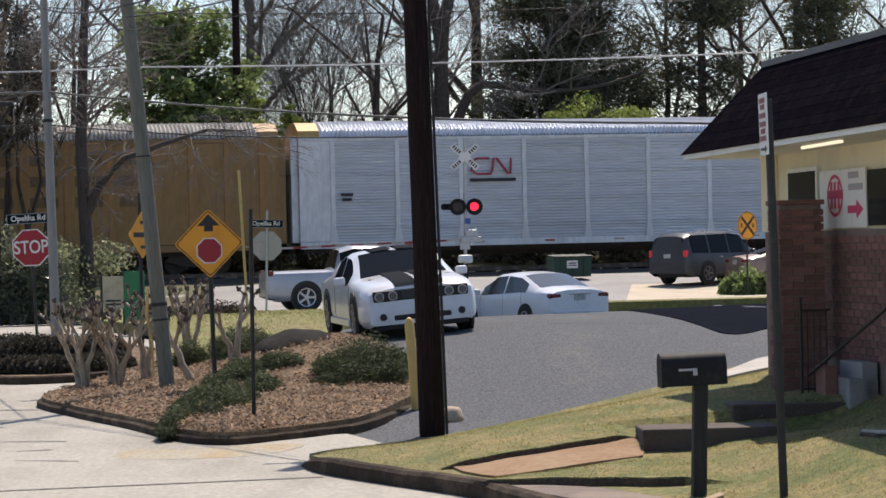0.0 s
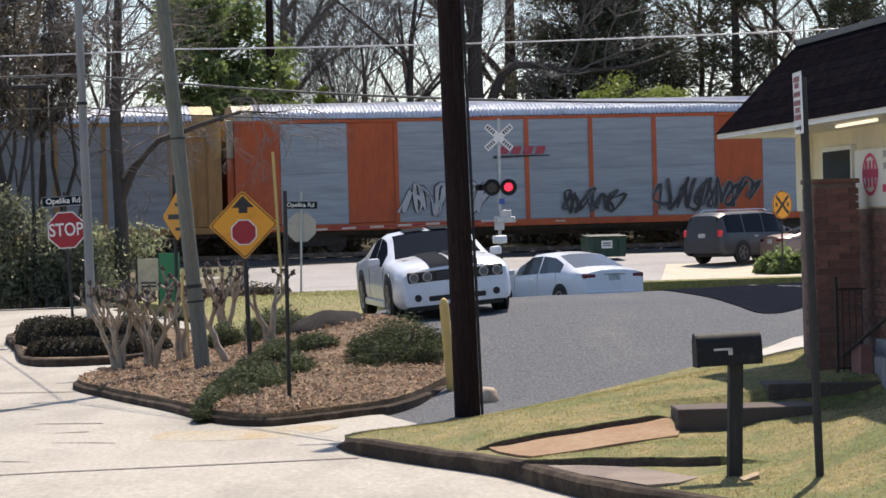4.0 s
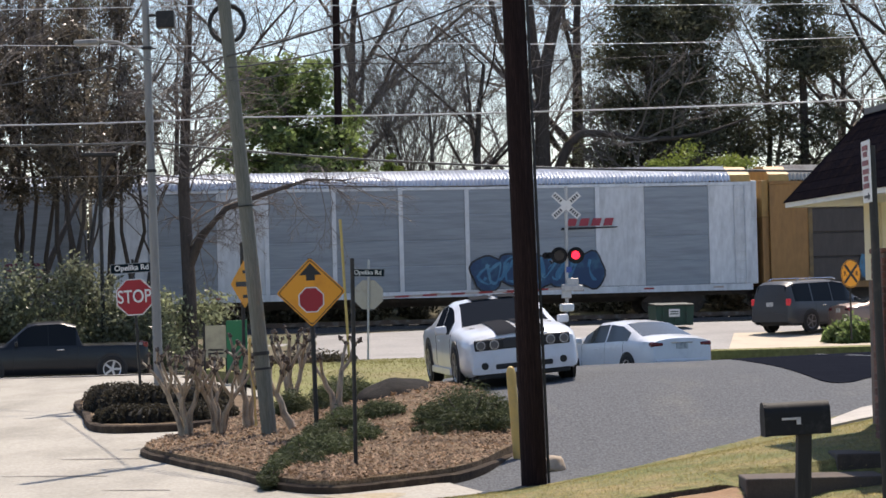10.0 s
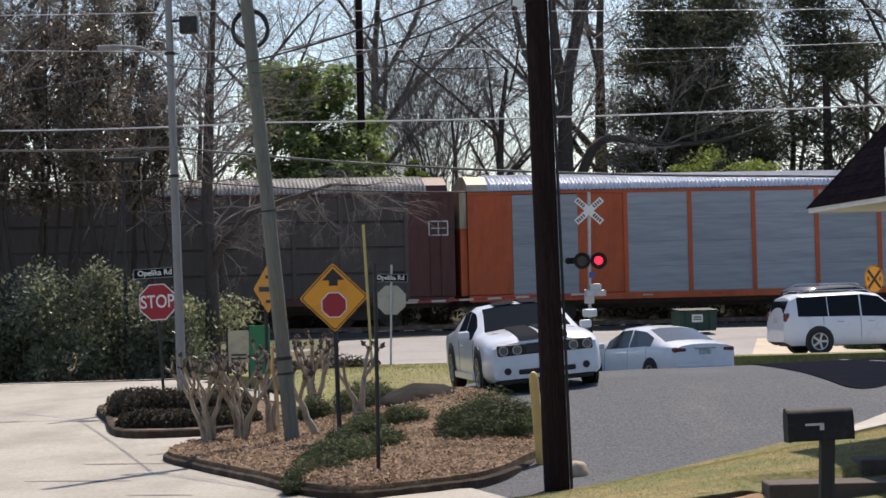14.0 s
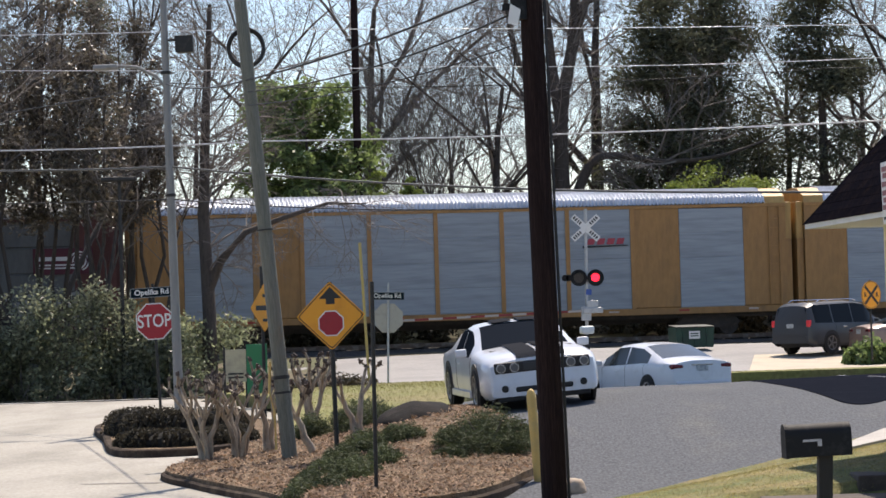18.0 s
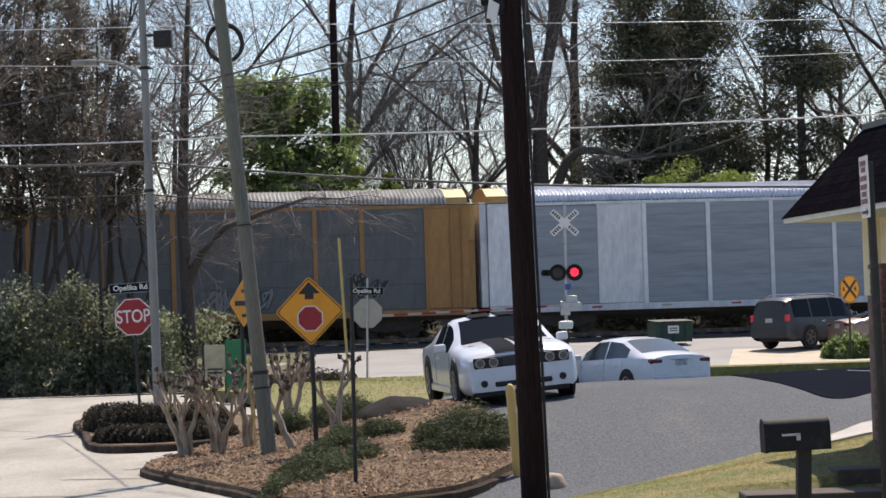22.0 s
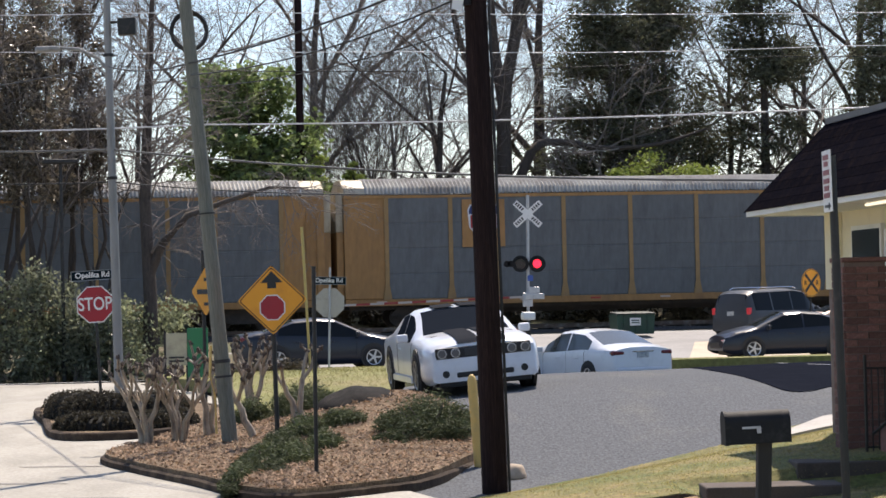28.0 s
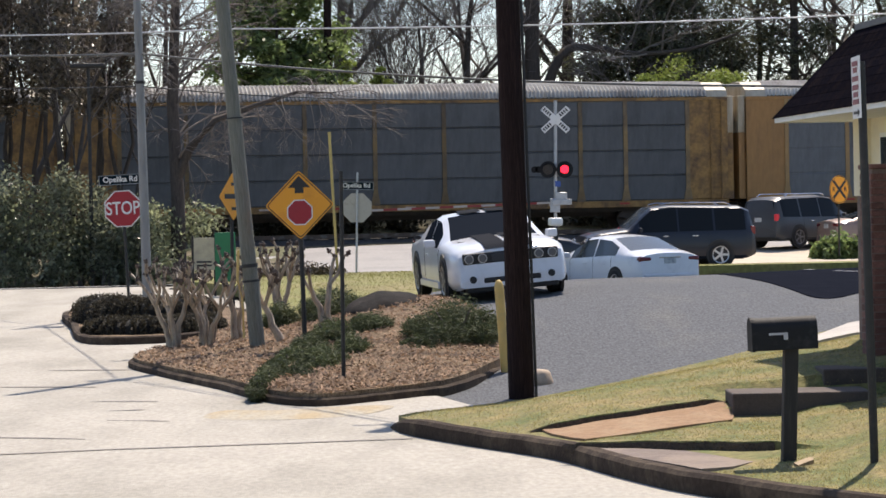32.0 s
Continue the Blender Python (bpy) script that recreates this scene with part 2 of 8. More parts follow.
M_polewood = surf("creosoted_pole_wood", (0.020, 0.0125, 0.012), 0.95, spec=0.1, col2=(0.034, 0.021, 0.019), scale=6.0, amount=0.5, grain=0.4, gscale=30, stretch=(6, 6, 0.25), bump=0.6, bscale=20)
M_greywood = surf("weathered_grey_pole_wood", (0.165, 0.168, 0.138), 0.85, col2=(0.13, 0.13, 0.105), scale=5.0, amount=0.5, grain=0.3, gscale=30, stretch=(6, 6, 0.2), bump=0.4)
M_galv = surf("galvanised_steel", (0.42, 0.43, 0.44), 0.45, 0.6, col2=(0.30, 0.31, 0.32), scale=4.0, amount=0.4)
M_blacksteel = surf("dark_painted_steel", (0.018, 0.018, 0.017), 0.55, 0.2, col2=(0.05, 0.04, 0.035), scale=8.0, amount=0.3)
M_black = surf("black_plastic", (0.012, 0.012, 0.013), 0.7, spec=0.25, col2=(0.03, 0.03, 0.03), scale=9, amount=0.3)
M_signyellow = surf("sign_yellow", (0.80, 0.33, 0.012), 0.45, col2=(0.70, 0.27, 0.01), scale=4, amount=0.3)
M_signred = surf("sign_red", (0.33, 0.010, 0.020), 0.5, col2=(0.28, 0.009, 0.018), scale=4, amount=0.3)
M_signwhite = surf("sign_white", (0.72, 0.72, 0.70), 0.45, col2=(0.62, 0.62, 0.6), scale=5, amount=0.3)
M_signblack = surf("sign_black", (0.012, 0.012, 0.012), 0.5)
M_signback = surf("sign_back_aluminium", (0.42, 0.40, 0.36), 0.55, 0.4, col2=(0.33, 0.31, 0.28), scale=4, amount=0.4)
M_yellowpaint = surf("bollard_yellow", (0.62, 0.42, 0.13), 0.6, col2=(0.5, 0.36, 0.14), scale=5, amount=0.5)
M_brick = surf("red_brick", (0.175, 0.085, 0.07), 0.9, col2=(0.22, 0.115, 0.095), scale=14, amount=0.5, grain=0.2, vary=0.3, bump=0.4)
M_mortar = surf("mortar", (0.20, 0.15, 0.13), 0.95, col2=(0.12, 0.09, 0.078), scale=6, amount=0.5)
M_cream = surf("cream_painted_wall", (0.72, 0.66, 0.50), 0.8, col2=(0.62, 0.57, 0.44), scale=2, amount=0.4, bump=0.1)
M_white = surf("white_painted_trim", (0.72, 0.72, 0.70), 0.6, col2=(0.6, 0.6, 0.58), scale=3, amount=0.3)
M_shingle = surf("dark_shingles", (0.0070, 0.0066, 0.0095), 1.0, spec=0.0, col2=(0.014, 0.011, 0.012), scale=6, amount=0.5, grain=0.35, gscale=40, vary=0.15)
M_darkglass = surf("window_glass", (0.02, 0.028, 0.03), 0.06, spec=0.35)
M_bark = surf("grey_bark", (0.075, 0.06, 0.05), 0.95, col2=(0.042, 0.034, 0.029), scale=5, amount=0.5, grain=0.3, gscale=20, stretch=(3, 3, 0.6))
M_twig = surf("brown_twigs", (0.205, 0.175, 0.155), 0.95, vary=0.25)
M_twigdark = surf("dark_twigs", (0.16, 0.14, 0.125), 0.95, vary=0.2)
M_myrtle = surf("crepe_myrtle_bark", (0.35, 0.28, 0.20), 0.6, col2=(0.12, 0.088, 0.066), scale=6, amount=0.5, grain=0.2, stretch=(3, 3, 0.5))
M_knot = surf("pruned_knuckle_bark", (0.055, 0.040, 0.034), 0.9, col2=(0.12, 0.09, 0.07), scale=12, amount=0.5, grain=0.3)
M_leafdark = surf("dark_evergreen_leaves", (0.20, 0.215, 0.14), 0.3, trans=0.6, vary=0.2, island=0.6)
M_leafholly = surf("holly_green_leaves", (0.145, 0.195, 0.07), 0.5, trans=0.55, vary=0.2, island=0.55)
M_leaflime = surf("spring_green_leaves", (0.27, 0.33, 0.075), 0.7, trans=0.35, vary=0.15, island=0.4)
M_leafcedar = surf("cedar_foliage", (0.135, 0.14, 0.085), 0.8, trans=0.4, vary=0.2, island=0.5)
M_juniper = surf("juniper_foliage", (0.066, 0.08, 0.034), 0.8, trans=0.25, vary=0.2, island=0.55)
M_hedge = surf("clipped_hedge_leaves", (0.05, 0.043, 0.028), 0.8, trans=0.35, vary=0.15, island=0.6)
M_leaflaurel = surf("olive_evergreen_leaves", (0.22, 0.24, 0.14), 0.35, trans=0.6, vary=0.2, island=0.6)
M_lamppole = surf("grey_painted_pole", (0.25, 0.25, 0.24), 0.7, col2=(0.18, 0.18, 0.17), scale=3, amount=0.5, stretch=(3, 3, 0.4))
M_wire = surf("black_cable", (0.02, 0.02, 0.02), 0.6)
M_wirepale = surf("bare_aluminium_cable", (0.5, 0.5, 0.5), 0.35, 0.7)

# ---- plan: camera at the origin, y ahead; the railway runs behind the road, turned by RAIL degrees ----
RAIL = 11.0
RC, RS = math.cos(radians(RAIL)), math.sin(radians(RAIL))
TRACK = Vector((0.0, 101.5, 1.06))  # a point on the near track's centre line, top of rail


def along(s, v=0.0, z=0.0):
    """s metres along the track to the right, v metres behind it."""
    return Vector((TRACK.x + s * RC - v * RS, TRACK.y + s * RS + v * RC, z))


def base_z(x, y):
    """Level of street, road and railway land."""
    v = y - x * math.tan(radians(RAIL)) * sstep(50, 75, y)
    drop = 0.34 * sstep(-2.0, -10.0, x) * sstep(60, 71, y) * sstep(100, 92, y)
    return -drop + table(v, [-60, 15, 18, 25, 45, 56, 63, 70, 74, 78, 84, 90, 96, 99, 106, 112, 140], [0.1, 0.02, 0, -0.06, 0, 0.15, 0.25, 0.22, 0.16, -0.02, 0.12, 0.40, 0.75, 0.82, 0.82, 2.3, 4.0])


def lot_z(x, y):
    """The asphalt lot: it climbs to a crest and falls again behind it."""
    near = -0.1 + 0.14 * min(max(x - 1.2, 0.0), 4.0)
    z = mixf(near, 0.68, sstep(27.0, 42.5, y))
    z -= 0.075 * max(0.0, 2.6 - x) * sstep(35.0, 41.0, y) * sstep(60.0, 52.0, y)
    r = max(0.0, x - 4.0)
    return mixf(z, -0.2 + 0.3 * sstep(3.0, -1.0, x), sstep(45.5 + 0.8 * r, 58 + 1.2 * r, y))


KERB_X, KERB_Y = [6.0, 3.2, 1.9, 1.4, 0.94, 0.29, -0.26, -0.45], [12.0, 15.0, 17.0, 18.3, 20.0, 21.4, 22.7, 23.7]


def slab_cut(x):
    """Plan line where the turf breaks off behind the slab at the kerb."""
    return 19.6 - 0.57 * (x - 0.95) + 0.03 * math.sin(5.1 * x) + 0.02 * math.sin(13.0 * x + 1.0)


def path_cut(x):
    """Plan line where the turf breaks off above the clay path."""
    return 20.97 + 0.36 * (x - 0.7) + 0.03 * math.sin(4.3 * x + 2.0) + 0.02 * math.sin(11.0 * x)


def lawn_z(x, y):
    xc = table(y, KERB_Y, KERB_X)
    z = base_z(x, y) + 0.13 + max(0.0, x - xc) * 0.11 * sstep(15.5, 23.5, y)
    z += 0.27 * sstep(2.8, 3.9, x) * sstep(20.6, 19.2, y)  # the swell towards the building
    d = y - slab_cut(x)
    z += (-0.02 + 0.065 * sstep(0.0, 0.03, d)) * sstep(2.9, 2.4, x) * sstep(23.5, 21.8, y) * sstep(16.8, 17.6, y) * sstep(0.6, 0.95, x)
    d = y - path_cut(x)
    z -= 0.062 * sstep(-1.5, -1.15, d) * sstep(0.03, 0.0, d) * sstep(3.9, 3.6, x) * sstep(0.6, 0.95, x)
    low = 0.20 + 0.10 * sstep(21.15, 21.3, y) + 0.15 * sstep(2.75, 3.5, x) * sstep(21.3, 21.2, y)  # the hollow before the landing steps
    z = mixf(z, min(z, low), sstep(2.2, 2.42, x) * sstep(19.2, 20.3, y) * sstep(22.34, 22.26, y) * sstep(4.75, 4.0, x))
    edge = 27.0 + 0.75 * max(0.0, x - 0.5)
    return mixf(z, lot_z(x, y) + 0.02, sstep(edge - 4.5, edge - 0.1, y))


def bed_z(x, y):
    return base_z(x, y) + 0.13 + 0.55 * math.exp(-((x + 0.4) / 1.6) ** 2 - ((y - 38.0) / 5.0) ** 2)


def verge_z(x, y):
    return max(base_z(x, y), 0.0) + 0.16 + 0.18 * math.exp(-((x + 2.0) / 3.0) ** 2 - ((y - 56.0) / 5.0) ** 2)


BED = smooth_line([(-4.2, 33.8), (-3.45, 31.4), (-2.55, 29.1), (-1.9, 27.2), (-1.36, 26.5), (-0.85, 26.95), (-0.3, 27.6), (0.1, 28.4), (0.5, 30.2), (0.85, 32.6), (0.55, 37.0), (-0.5, 41.5), (-1.6, 45.0), (-3.2, 43.7), (-3.65, 39.5), (-4.0, 36.6)], 6, True)
ISLAND = smooth_line([(-7.2, 48.9), (-6.5, 44.2), (-5.65, 39.7), (-4.7, 39.2), (-4.05, 40.0), (-3.4, 42.2), (-3.6, 47.0), (-5.2, 50.5)], 5, True)
LAWN = smooth_line([(6.0, 12.0), (3.2, 15.0), (1.9, 17.0), (1.4, 18.3), (0.94, 20.0), (0.29, 21.4), (-0.26, 22.7), (-0.45, 23.7), (-0.25, 24.6), (0.25, 26.2)], 5) + [(0.9, 27.3), (2.0, 28.1), (3.3, 29.1), (5.0, 30.8), (9.0, 33.0), (14.0, 34.0), (14.0, 12.0)]
LOT = [(-0.3, 27.2), (0.3, 26.0), (0.9, 27.0), (2.0, 27.9), (3.3, 28.9), (5.0, 30.6), (9.0, 32.6), (16.0, 34.0), (22.0, 50.0), (20.0, 66.0), (9.0, 65.0), (2.0, 63.5), (0.1, 55.0), (-0.4, 46.0), (-0.05, 40.0), (0.6, 33.0), (0.3, 29.0)]


def lower(f, d):
    return lambda x, y: f(x, y) - d


def ground_z(x, y):
    """The ground sheet lies a little under the paved and planted pieces."""
    v = y - x * math.tan(radians(RAIL))
    sink = 0.07 + 0.4 * sstep(60, 64, v) * sstep(96, 91, v)
    return min(base_z(x, y), lot_z(x, y) if 26 < y < 66 and x > -1 else 9.0) - sink if y < 160 else base_z(x, y) - 0.07


bm = bm_new()
rows_y = [-60 + 3.0 * i for i in range(61)] + [140, 180, 250, 400, 900, 2500]
rows_x = [-2500, -900, -300, -120] + [-60 + 3.0 * i for i in range(41)] + [120, 300, 900, 2500]
vv = [[bm.verts.new((x, y, ground_z(x, y))) for x in rows_x] for y in rows_y]
for i in range(len(rows_y) - 1):
    for j in range(len(rows_x) - 1):
        bm.faces.new((vv[i][j], vv[i][j + 1], vv[i + 1][j + 1], vv[i + 1][j]))
tagged(part("ground", bm, M_ground, smooth=True), "rough brown ground that reaches to the horizon", "ground", kind="structure")

sheet("street", [(8.0, -30), (8.0, 9.0), (6.0, 12.0), (3.2, 15.0), (1.9, 17.0), (1.4, 18.3), (0.94, 20.0), (0.29, 21.4), (-0.26, 22.7), (-0.45, 23.7), (-0.1, 24.8), (0.3, 26.1), (-0.1, 27.6), (-1.36, 27.2), (-2.0, 28.5), (-3.6, 33.5), (-3.7, 38), (-3.2, 44), (-3.4, 50), (-5.0, 56), (-6.6, 60.0), (-6.6, 64.5), (-30, 61.5), (-30, -30)],
      base_z, 1.2, M_street, "pale worn concrete street with faint cracks", "street")
sheet("parking_lot", LOT, lot_z, 0.8, M_asphalt, "dark grey coarse asphalt lot that climbs to a crest", "driveway")
sheet("sealed_lot", smooth_line([(4.0, 49.6), (5.0, 48.2), (5.2, 46.0), (5.33, 42.7), (5.36, 39.0), (5.38, 36.6), (5.68, 36.25), (6.35, 37.7), (8.0, 40.2), (12.0, 43.0), (17.0, 45.0)], 4) + [(20.0, 47.0), (20.0, 62.0), (4.0, 60.0), (2.4, 56.0), (2.6, 51.0)],
      lambda x, y: lot_z(x, y) + 0.012, 0.5, M_sealed, "freshly sealed black asphalt beside the old lot", "parking lot", skirt=0.03)
sheet("parking_line", [(6.4, 50.9), (7.0, 49.0), (7.73, 46.1), (9.0, 42.6), (9.1, 42.66), (7.83, 46.16), (7.1, 49.06), (6.5, 50.96)], lambda x, y: lot_z(x, y) + 0.02, 0.5, surf("line_paint_grey", (0.16, 0.17, 0.19), 0.8), "faded painted parking line", "line marking")
sheet("mulch_bed", BED, bed_z, 0.35, M_mulch, "raised bed covered in brown bark mulch inside a kerb", "mulch bed", skirt=0.2)
sheet("island_bed", ISLAND, lambda x, y: base_z(x, y) + 0.11, 0.5, M_mulch, "small kerbed traffic island with mulch under hedges", "island", skirt=0.2)
sheet("lawn", LAWN, lawn_z, 0.14, M_grass, "patchy yellow-green winter lawn sloping up from the kerb", "lawn", skirt=0.25,
      lines=[[(0.62 + 0.06 * k, cut(0.62 + 0.06 * k) + o) for k in range(n)] for cut, n in ((slab_cut, 37), (path_cut, 34)) for o in (0.0, 0.03)])
VERGE = [(-6.5, 61.0), (-4.0, 54.0), (-3.3, 44.5), (-1.6, 44.0), (-0.2, 41.0), (-0.4, 46.5), (-0.2, 55.0), (2.2, 63.6), (9.0, 65.2), (20.0, 66.4), (30.0, 69), (30.0, 71.5), (20.0, 69.2), (9.0, 67.0), (2.0, 65.6), (-3.0, 64.6), (-6.5, 64.0)]
sheet("verge", VERGE, verge_z, 0.8, M_grass_far, "sunlit grass verge between the lot and the road", "grass verge", skirt=0.25)
rd = [tuple(along(s, v)[:2]) for s, v in ((-190, -37.2), (-10, -37.0), (0, -36.6), (190, -36.8), (190, -5.5), (-190, -5.5))]
sheet("road", rd, lambda x, y: base_z(x, y) + 0.006, 1.2, M_road, "grey asphalt main road along the railway", "road")
sheet("thicket_ground", [tuple(along(s, v)[:2]) for s, v in ((-70, -20.5), (-20, -20.3), (-10.5, -19.6), (-8.0, -16.0), (-7.0, -10.0), (-6.5, -5.4), (-70, -5.4))], lambda x, y: base_z(x, y) + 0.05 + 0.1 * noise.noise((x * 0.4, y * 0.4, 0)), 1.0, M_ground, "dark leafy ground under the thicket", "ground", skirt=0.15)
sheet("crossing_apron", [tuple(along(s, v)[:2]) for s, v in ((1.5, -29.4), (24, -29.4), (24, -12.0), (8.0, -12.0), (5.0, -21.0))], lambda x, y: base_z(x, y) + 0.016, 1.2, M_apron, "pale concrete apron beside the road", "pavement", skirt=0.03)


def kerb(path, height, name, label, w=0.16, closed=False, rise=0.155):
    """A kerb stone row along a plan line."""
    bm = bm_new()
    k = len(path)
    rings = []
    for i, p in enumerate(path):
        a = Vector(path[(i - 1) % k] if closed else path[max(i - 1, 0)])
        b = Vector(path[(i + 1) % k] if closed else path[min(i + 1, k - 1)])
        d = (b - a).normalized()
        nrm = Vector((d.y, -d.x))
        z = height(*p)
        prof = [(-w / 2, -0.15), (-w / 2, rise - 0.03), (-w / 2 + 0.03, rise), (w / 2 - 0.03, rise), (w / 2, rise - 0.02), (w / 2, -0.15)]
        wob = 0.003 * math.sin(i * 1.7) + 0.003 * math.sin(i * 0.6)
        rings.append([bm.verts.new((p[0] + nrm.x * o, p[1] + nrm.y * o, z + h + wob)) for o, h in prof])
    for i in range(k if closed else k - 1):
        a, b = rings[i], rings[(i + 1) % k]
        for j in range(5):
            bm.faces.new((a[j], a[j + 1], b[j + 1], b[j]))
    if not closed:
        bm.faces.new(rings[0])
        bm.faces.new(rings[-1][::-1])
    return tagged(part(name, bm, M_kerb), label, "kerb", kind="structure")


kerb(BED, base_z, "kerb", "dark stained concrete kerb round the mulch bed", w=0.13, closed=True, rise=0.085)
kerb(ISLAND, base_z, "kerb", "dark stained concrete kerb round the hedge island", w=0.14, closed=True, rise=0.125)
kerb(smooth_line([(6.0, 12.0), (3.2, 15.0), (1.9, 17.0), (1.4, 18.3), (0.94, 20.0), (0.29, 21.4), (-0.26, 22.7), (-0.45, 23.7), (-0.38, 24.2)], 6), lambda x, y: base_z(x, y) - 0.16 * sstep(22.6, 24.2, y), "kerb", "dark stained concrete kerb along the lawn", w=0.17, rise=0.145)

# railway bed and rails
bm = bm_new()
prof = [(-4.6, -0.45), (-2.2, -0.12), (2.2, -0.12), (5.0, -0.12), (6.5, -0.4)]
ra = [[bm.verts.new(along(s, v, TRACK.z - 0.1 + z + (0.05 * noise.noise((s * 0.7, v, 0)) if -4 < v < 10 else 0))) for v, z in prof] for s in range(-70, 71, 2)]
for a, b in zip(ra, ra[1:]):
    for j in range(4):
        bm.faces.new((a[j], a[j + 1], b[j + 1], b[j]))
tagged(part("track_bed", bm, M_ballast), "grey stone ballast bed under the railway", "track bed", kind="structure")
M_rail = surf("rusty_rail_steel", (0.10, 0.07, 0.055), 0.5, 0.6, col2=(0.2, 0.18, 0.16), scale=3, amount=0.4)
M_tie = surf("dark_sleeper_wood", (0.05, 0.04, 0.033), 0.9, col2=(0.09, 0.075, 0.06), scale=3, amount=0.5, vary=0.3)
rails = thing("railway_track", "pair of worn steel rails on dark wooden sleepers", "railway track", kind="structure")
for v in (-0.75, 0.75):
    bm = bm_new()
    box(bm, (0, v, -0.085), (140, 0.07, 0.17))
    part("rail", bm, M_rail, rails)
tie_bm = bm_new()
box(tie_bm, (0, 0, -0.22), (0.22, 2.6, 0.14))
tie_me = to_mesh("sleeper", tie_bm, M_tie)
for i in range(-60, 61):
    part("sleeper", tie_me, None, rails, m=pose(i * 0.55 * 2, 0, 0))
rails.matrix_basis = Matrix.Translation(TRACK) @ pose(0, 0, 0, 0, 0, RAIL)

# ---- the train: covered car carriers, each one thing, in train space (x along the track, y across, z from the rail top) ----
CAR_LEN, UNIT_LEN = 27.08, 22.05
M_wheel = surf("rail_wheel_steel", (0.05, 0.04, 0.035), 0.7, 0.4, col2=(0.10, 0.075, 0.06), scale=5, amount=0.5)
M_under = surf("grimy_underframe", (0.045, 0.037, 0.032), 0.85, col2=(0.075, 0.055, 0.045), scale=2, amount=0.5, vary=0.2)
M_roofzinc = surf("galvanised_roof", (0.62, 0.64, 0.68), 0.38, 0.55, col2=(0.48, 0.50, 0.53), scale=1.2, amount=0.4, vary=0.1)
M_roofold = surf("weathered_roof", (0.42, 0.41, 0.38), 0.6, 0.3, col2=(0.24, 0.22, 0.2), scale=1.0, amount=0.5, vary=0.1)


def paint(name, col, col2, **kw):
    return surf(name, col, 0.6, 0.1, col2=col2, scale=kw.pop("scale", 1.1), amount=kw.pop("amount", 0.5), grain=0.10, gscale=7, stretch=kw.pop("stretch", (1, 1, 0.35)), vary=0.08, **kw)


P = {
    "white": paint("white_car_paint", (0.66, 0.68, 0.70), (0.50, 0.52, 0.54)),
    "pearl": paint("pearl_grey_panel", (0.50, 0.53, 0.57), (0.40, 0.43, 0.47), amount=0.3, stretch=(0.12, 1, 1.5)),
    "silver": paint("galvanised_panel", (0.285, 0.318, 0.35), (0.20, 0.226, 0.252), stretch=(0.12, 1, 1.5)),
    "slate": paint("dark_slate_panel", (0.095, 0.10, 0.104), (0.07, 0.073, 0.076)),
    "grey": paint("dull_grey_panel", (0.115, 0.122, 0.127), (0.08, 0.084, 0.087)),
    "dark": paint("brown_grey_panel", (0.075, 0.062, 0.055), (0.052, 0.043, 0.038)),
    "yellow": paint("faded_yellow_paint", (0.34, 0.178, 0.06), (0.25, 0.135, 0.052)),
    "ochre": paint("dusty_ochre_paint", (0.285, 0.168, 0.062), (0.20, 0.115, 0.045)),
    "orange": paint("orange_red_paint", (0.44, 0.085, 0.022), (0.32, 0.06, 0.02)),
    "maroon": paint("maroon_paint", (0.09, 0.028, 0.024), (0.06, 0.02, 0.018)),
    "steel": paint("plain_steel_panel", (0.23, 0.245, 0.265), (0.155, 0.167, 0.178), stretch=(0.12, 1, 1.5)),
    "cream": paint("cream_roof_end", (0.43, 0.38, 0.29), (0.30, 0.235, 0.145)),
}
P["worn"] = surf("worn_yellow_post", (0.22, 0.145, 0.06), 0.75, col2=(0.065, 0.054, 0.046), scale=1.0, amount=0.75, grain=0.2, gscale=7, stretch=(1, 1, 0.6), vary=0.3)
P["tanpost"] = paint("tan_yellow_post", (0.30, 0.185, 0.075), (0.17, 0.12, 0.07))
P["rust"] = surf("rusty_ochre_end", (0.30, 0.17, 0.055), 0.75, col2=(0.11, 0.065, 0.035), scale=1.3, amount=0.65, grain=0.2, gscale=7, vary=0.1)
P["smoke"] = paint("sooty_grey_panel", (0.085, 0.09, 0.095), (0.055, 0.058, 0.06))
P["tan"] = paint("tan_roof_end", (0.46, 0.28, 0.09), (0.33, 0.19, 0.07))
P["wine"] = paint("wine_plate", (0.085, 0.014, 0.028), (0.065, 0.011, 0.022))
MESHES = {}


def cached(key, make, mat, smooth=False):
    key = (*key, mat.name)
    if key not in MESHES:
        bm = bm_new()
        make(bm)
        MESHES[key] = to_mesh(key[0], bm, mat, smooth)
    return MESHES[key]


HALF = 1.58  # half the width of a car body


def profile_panel(bm, w, front):
    """One pressed plate: the front profile (y, z) drawn out along x, with a flat back."""
    pts = front + [(0.045, front[-1][1]), (0.045, front[0][1])]
    q = [[bm.verts.new((sx * w / 2, y, z)) for y, z in pts] for sx in (-1, 1)]
    k = len(pts)
    for a in range(k):
        bm.faces.new((q[0][a], q[1][a], q[1][(a + 1) % k], q[0][(a + 1) % k]))
    bm.faces.new(q[0])
    bm.faces.new(q[1][::-1])


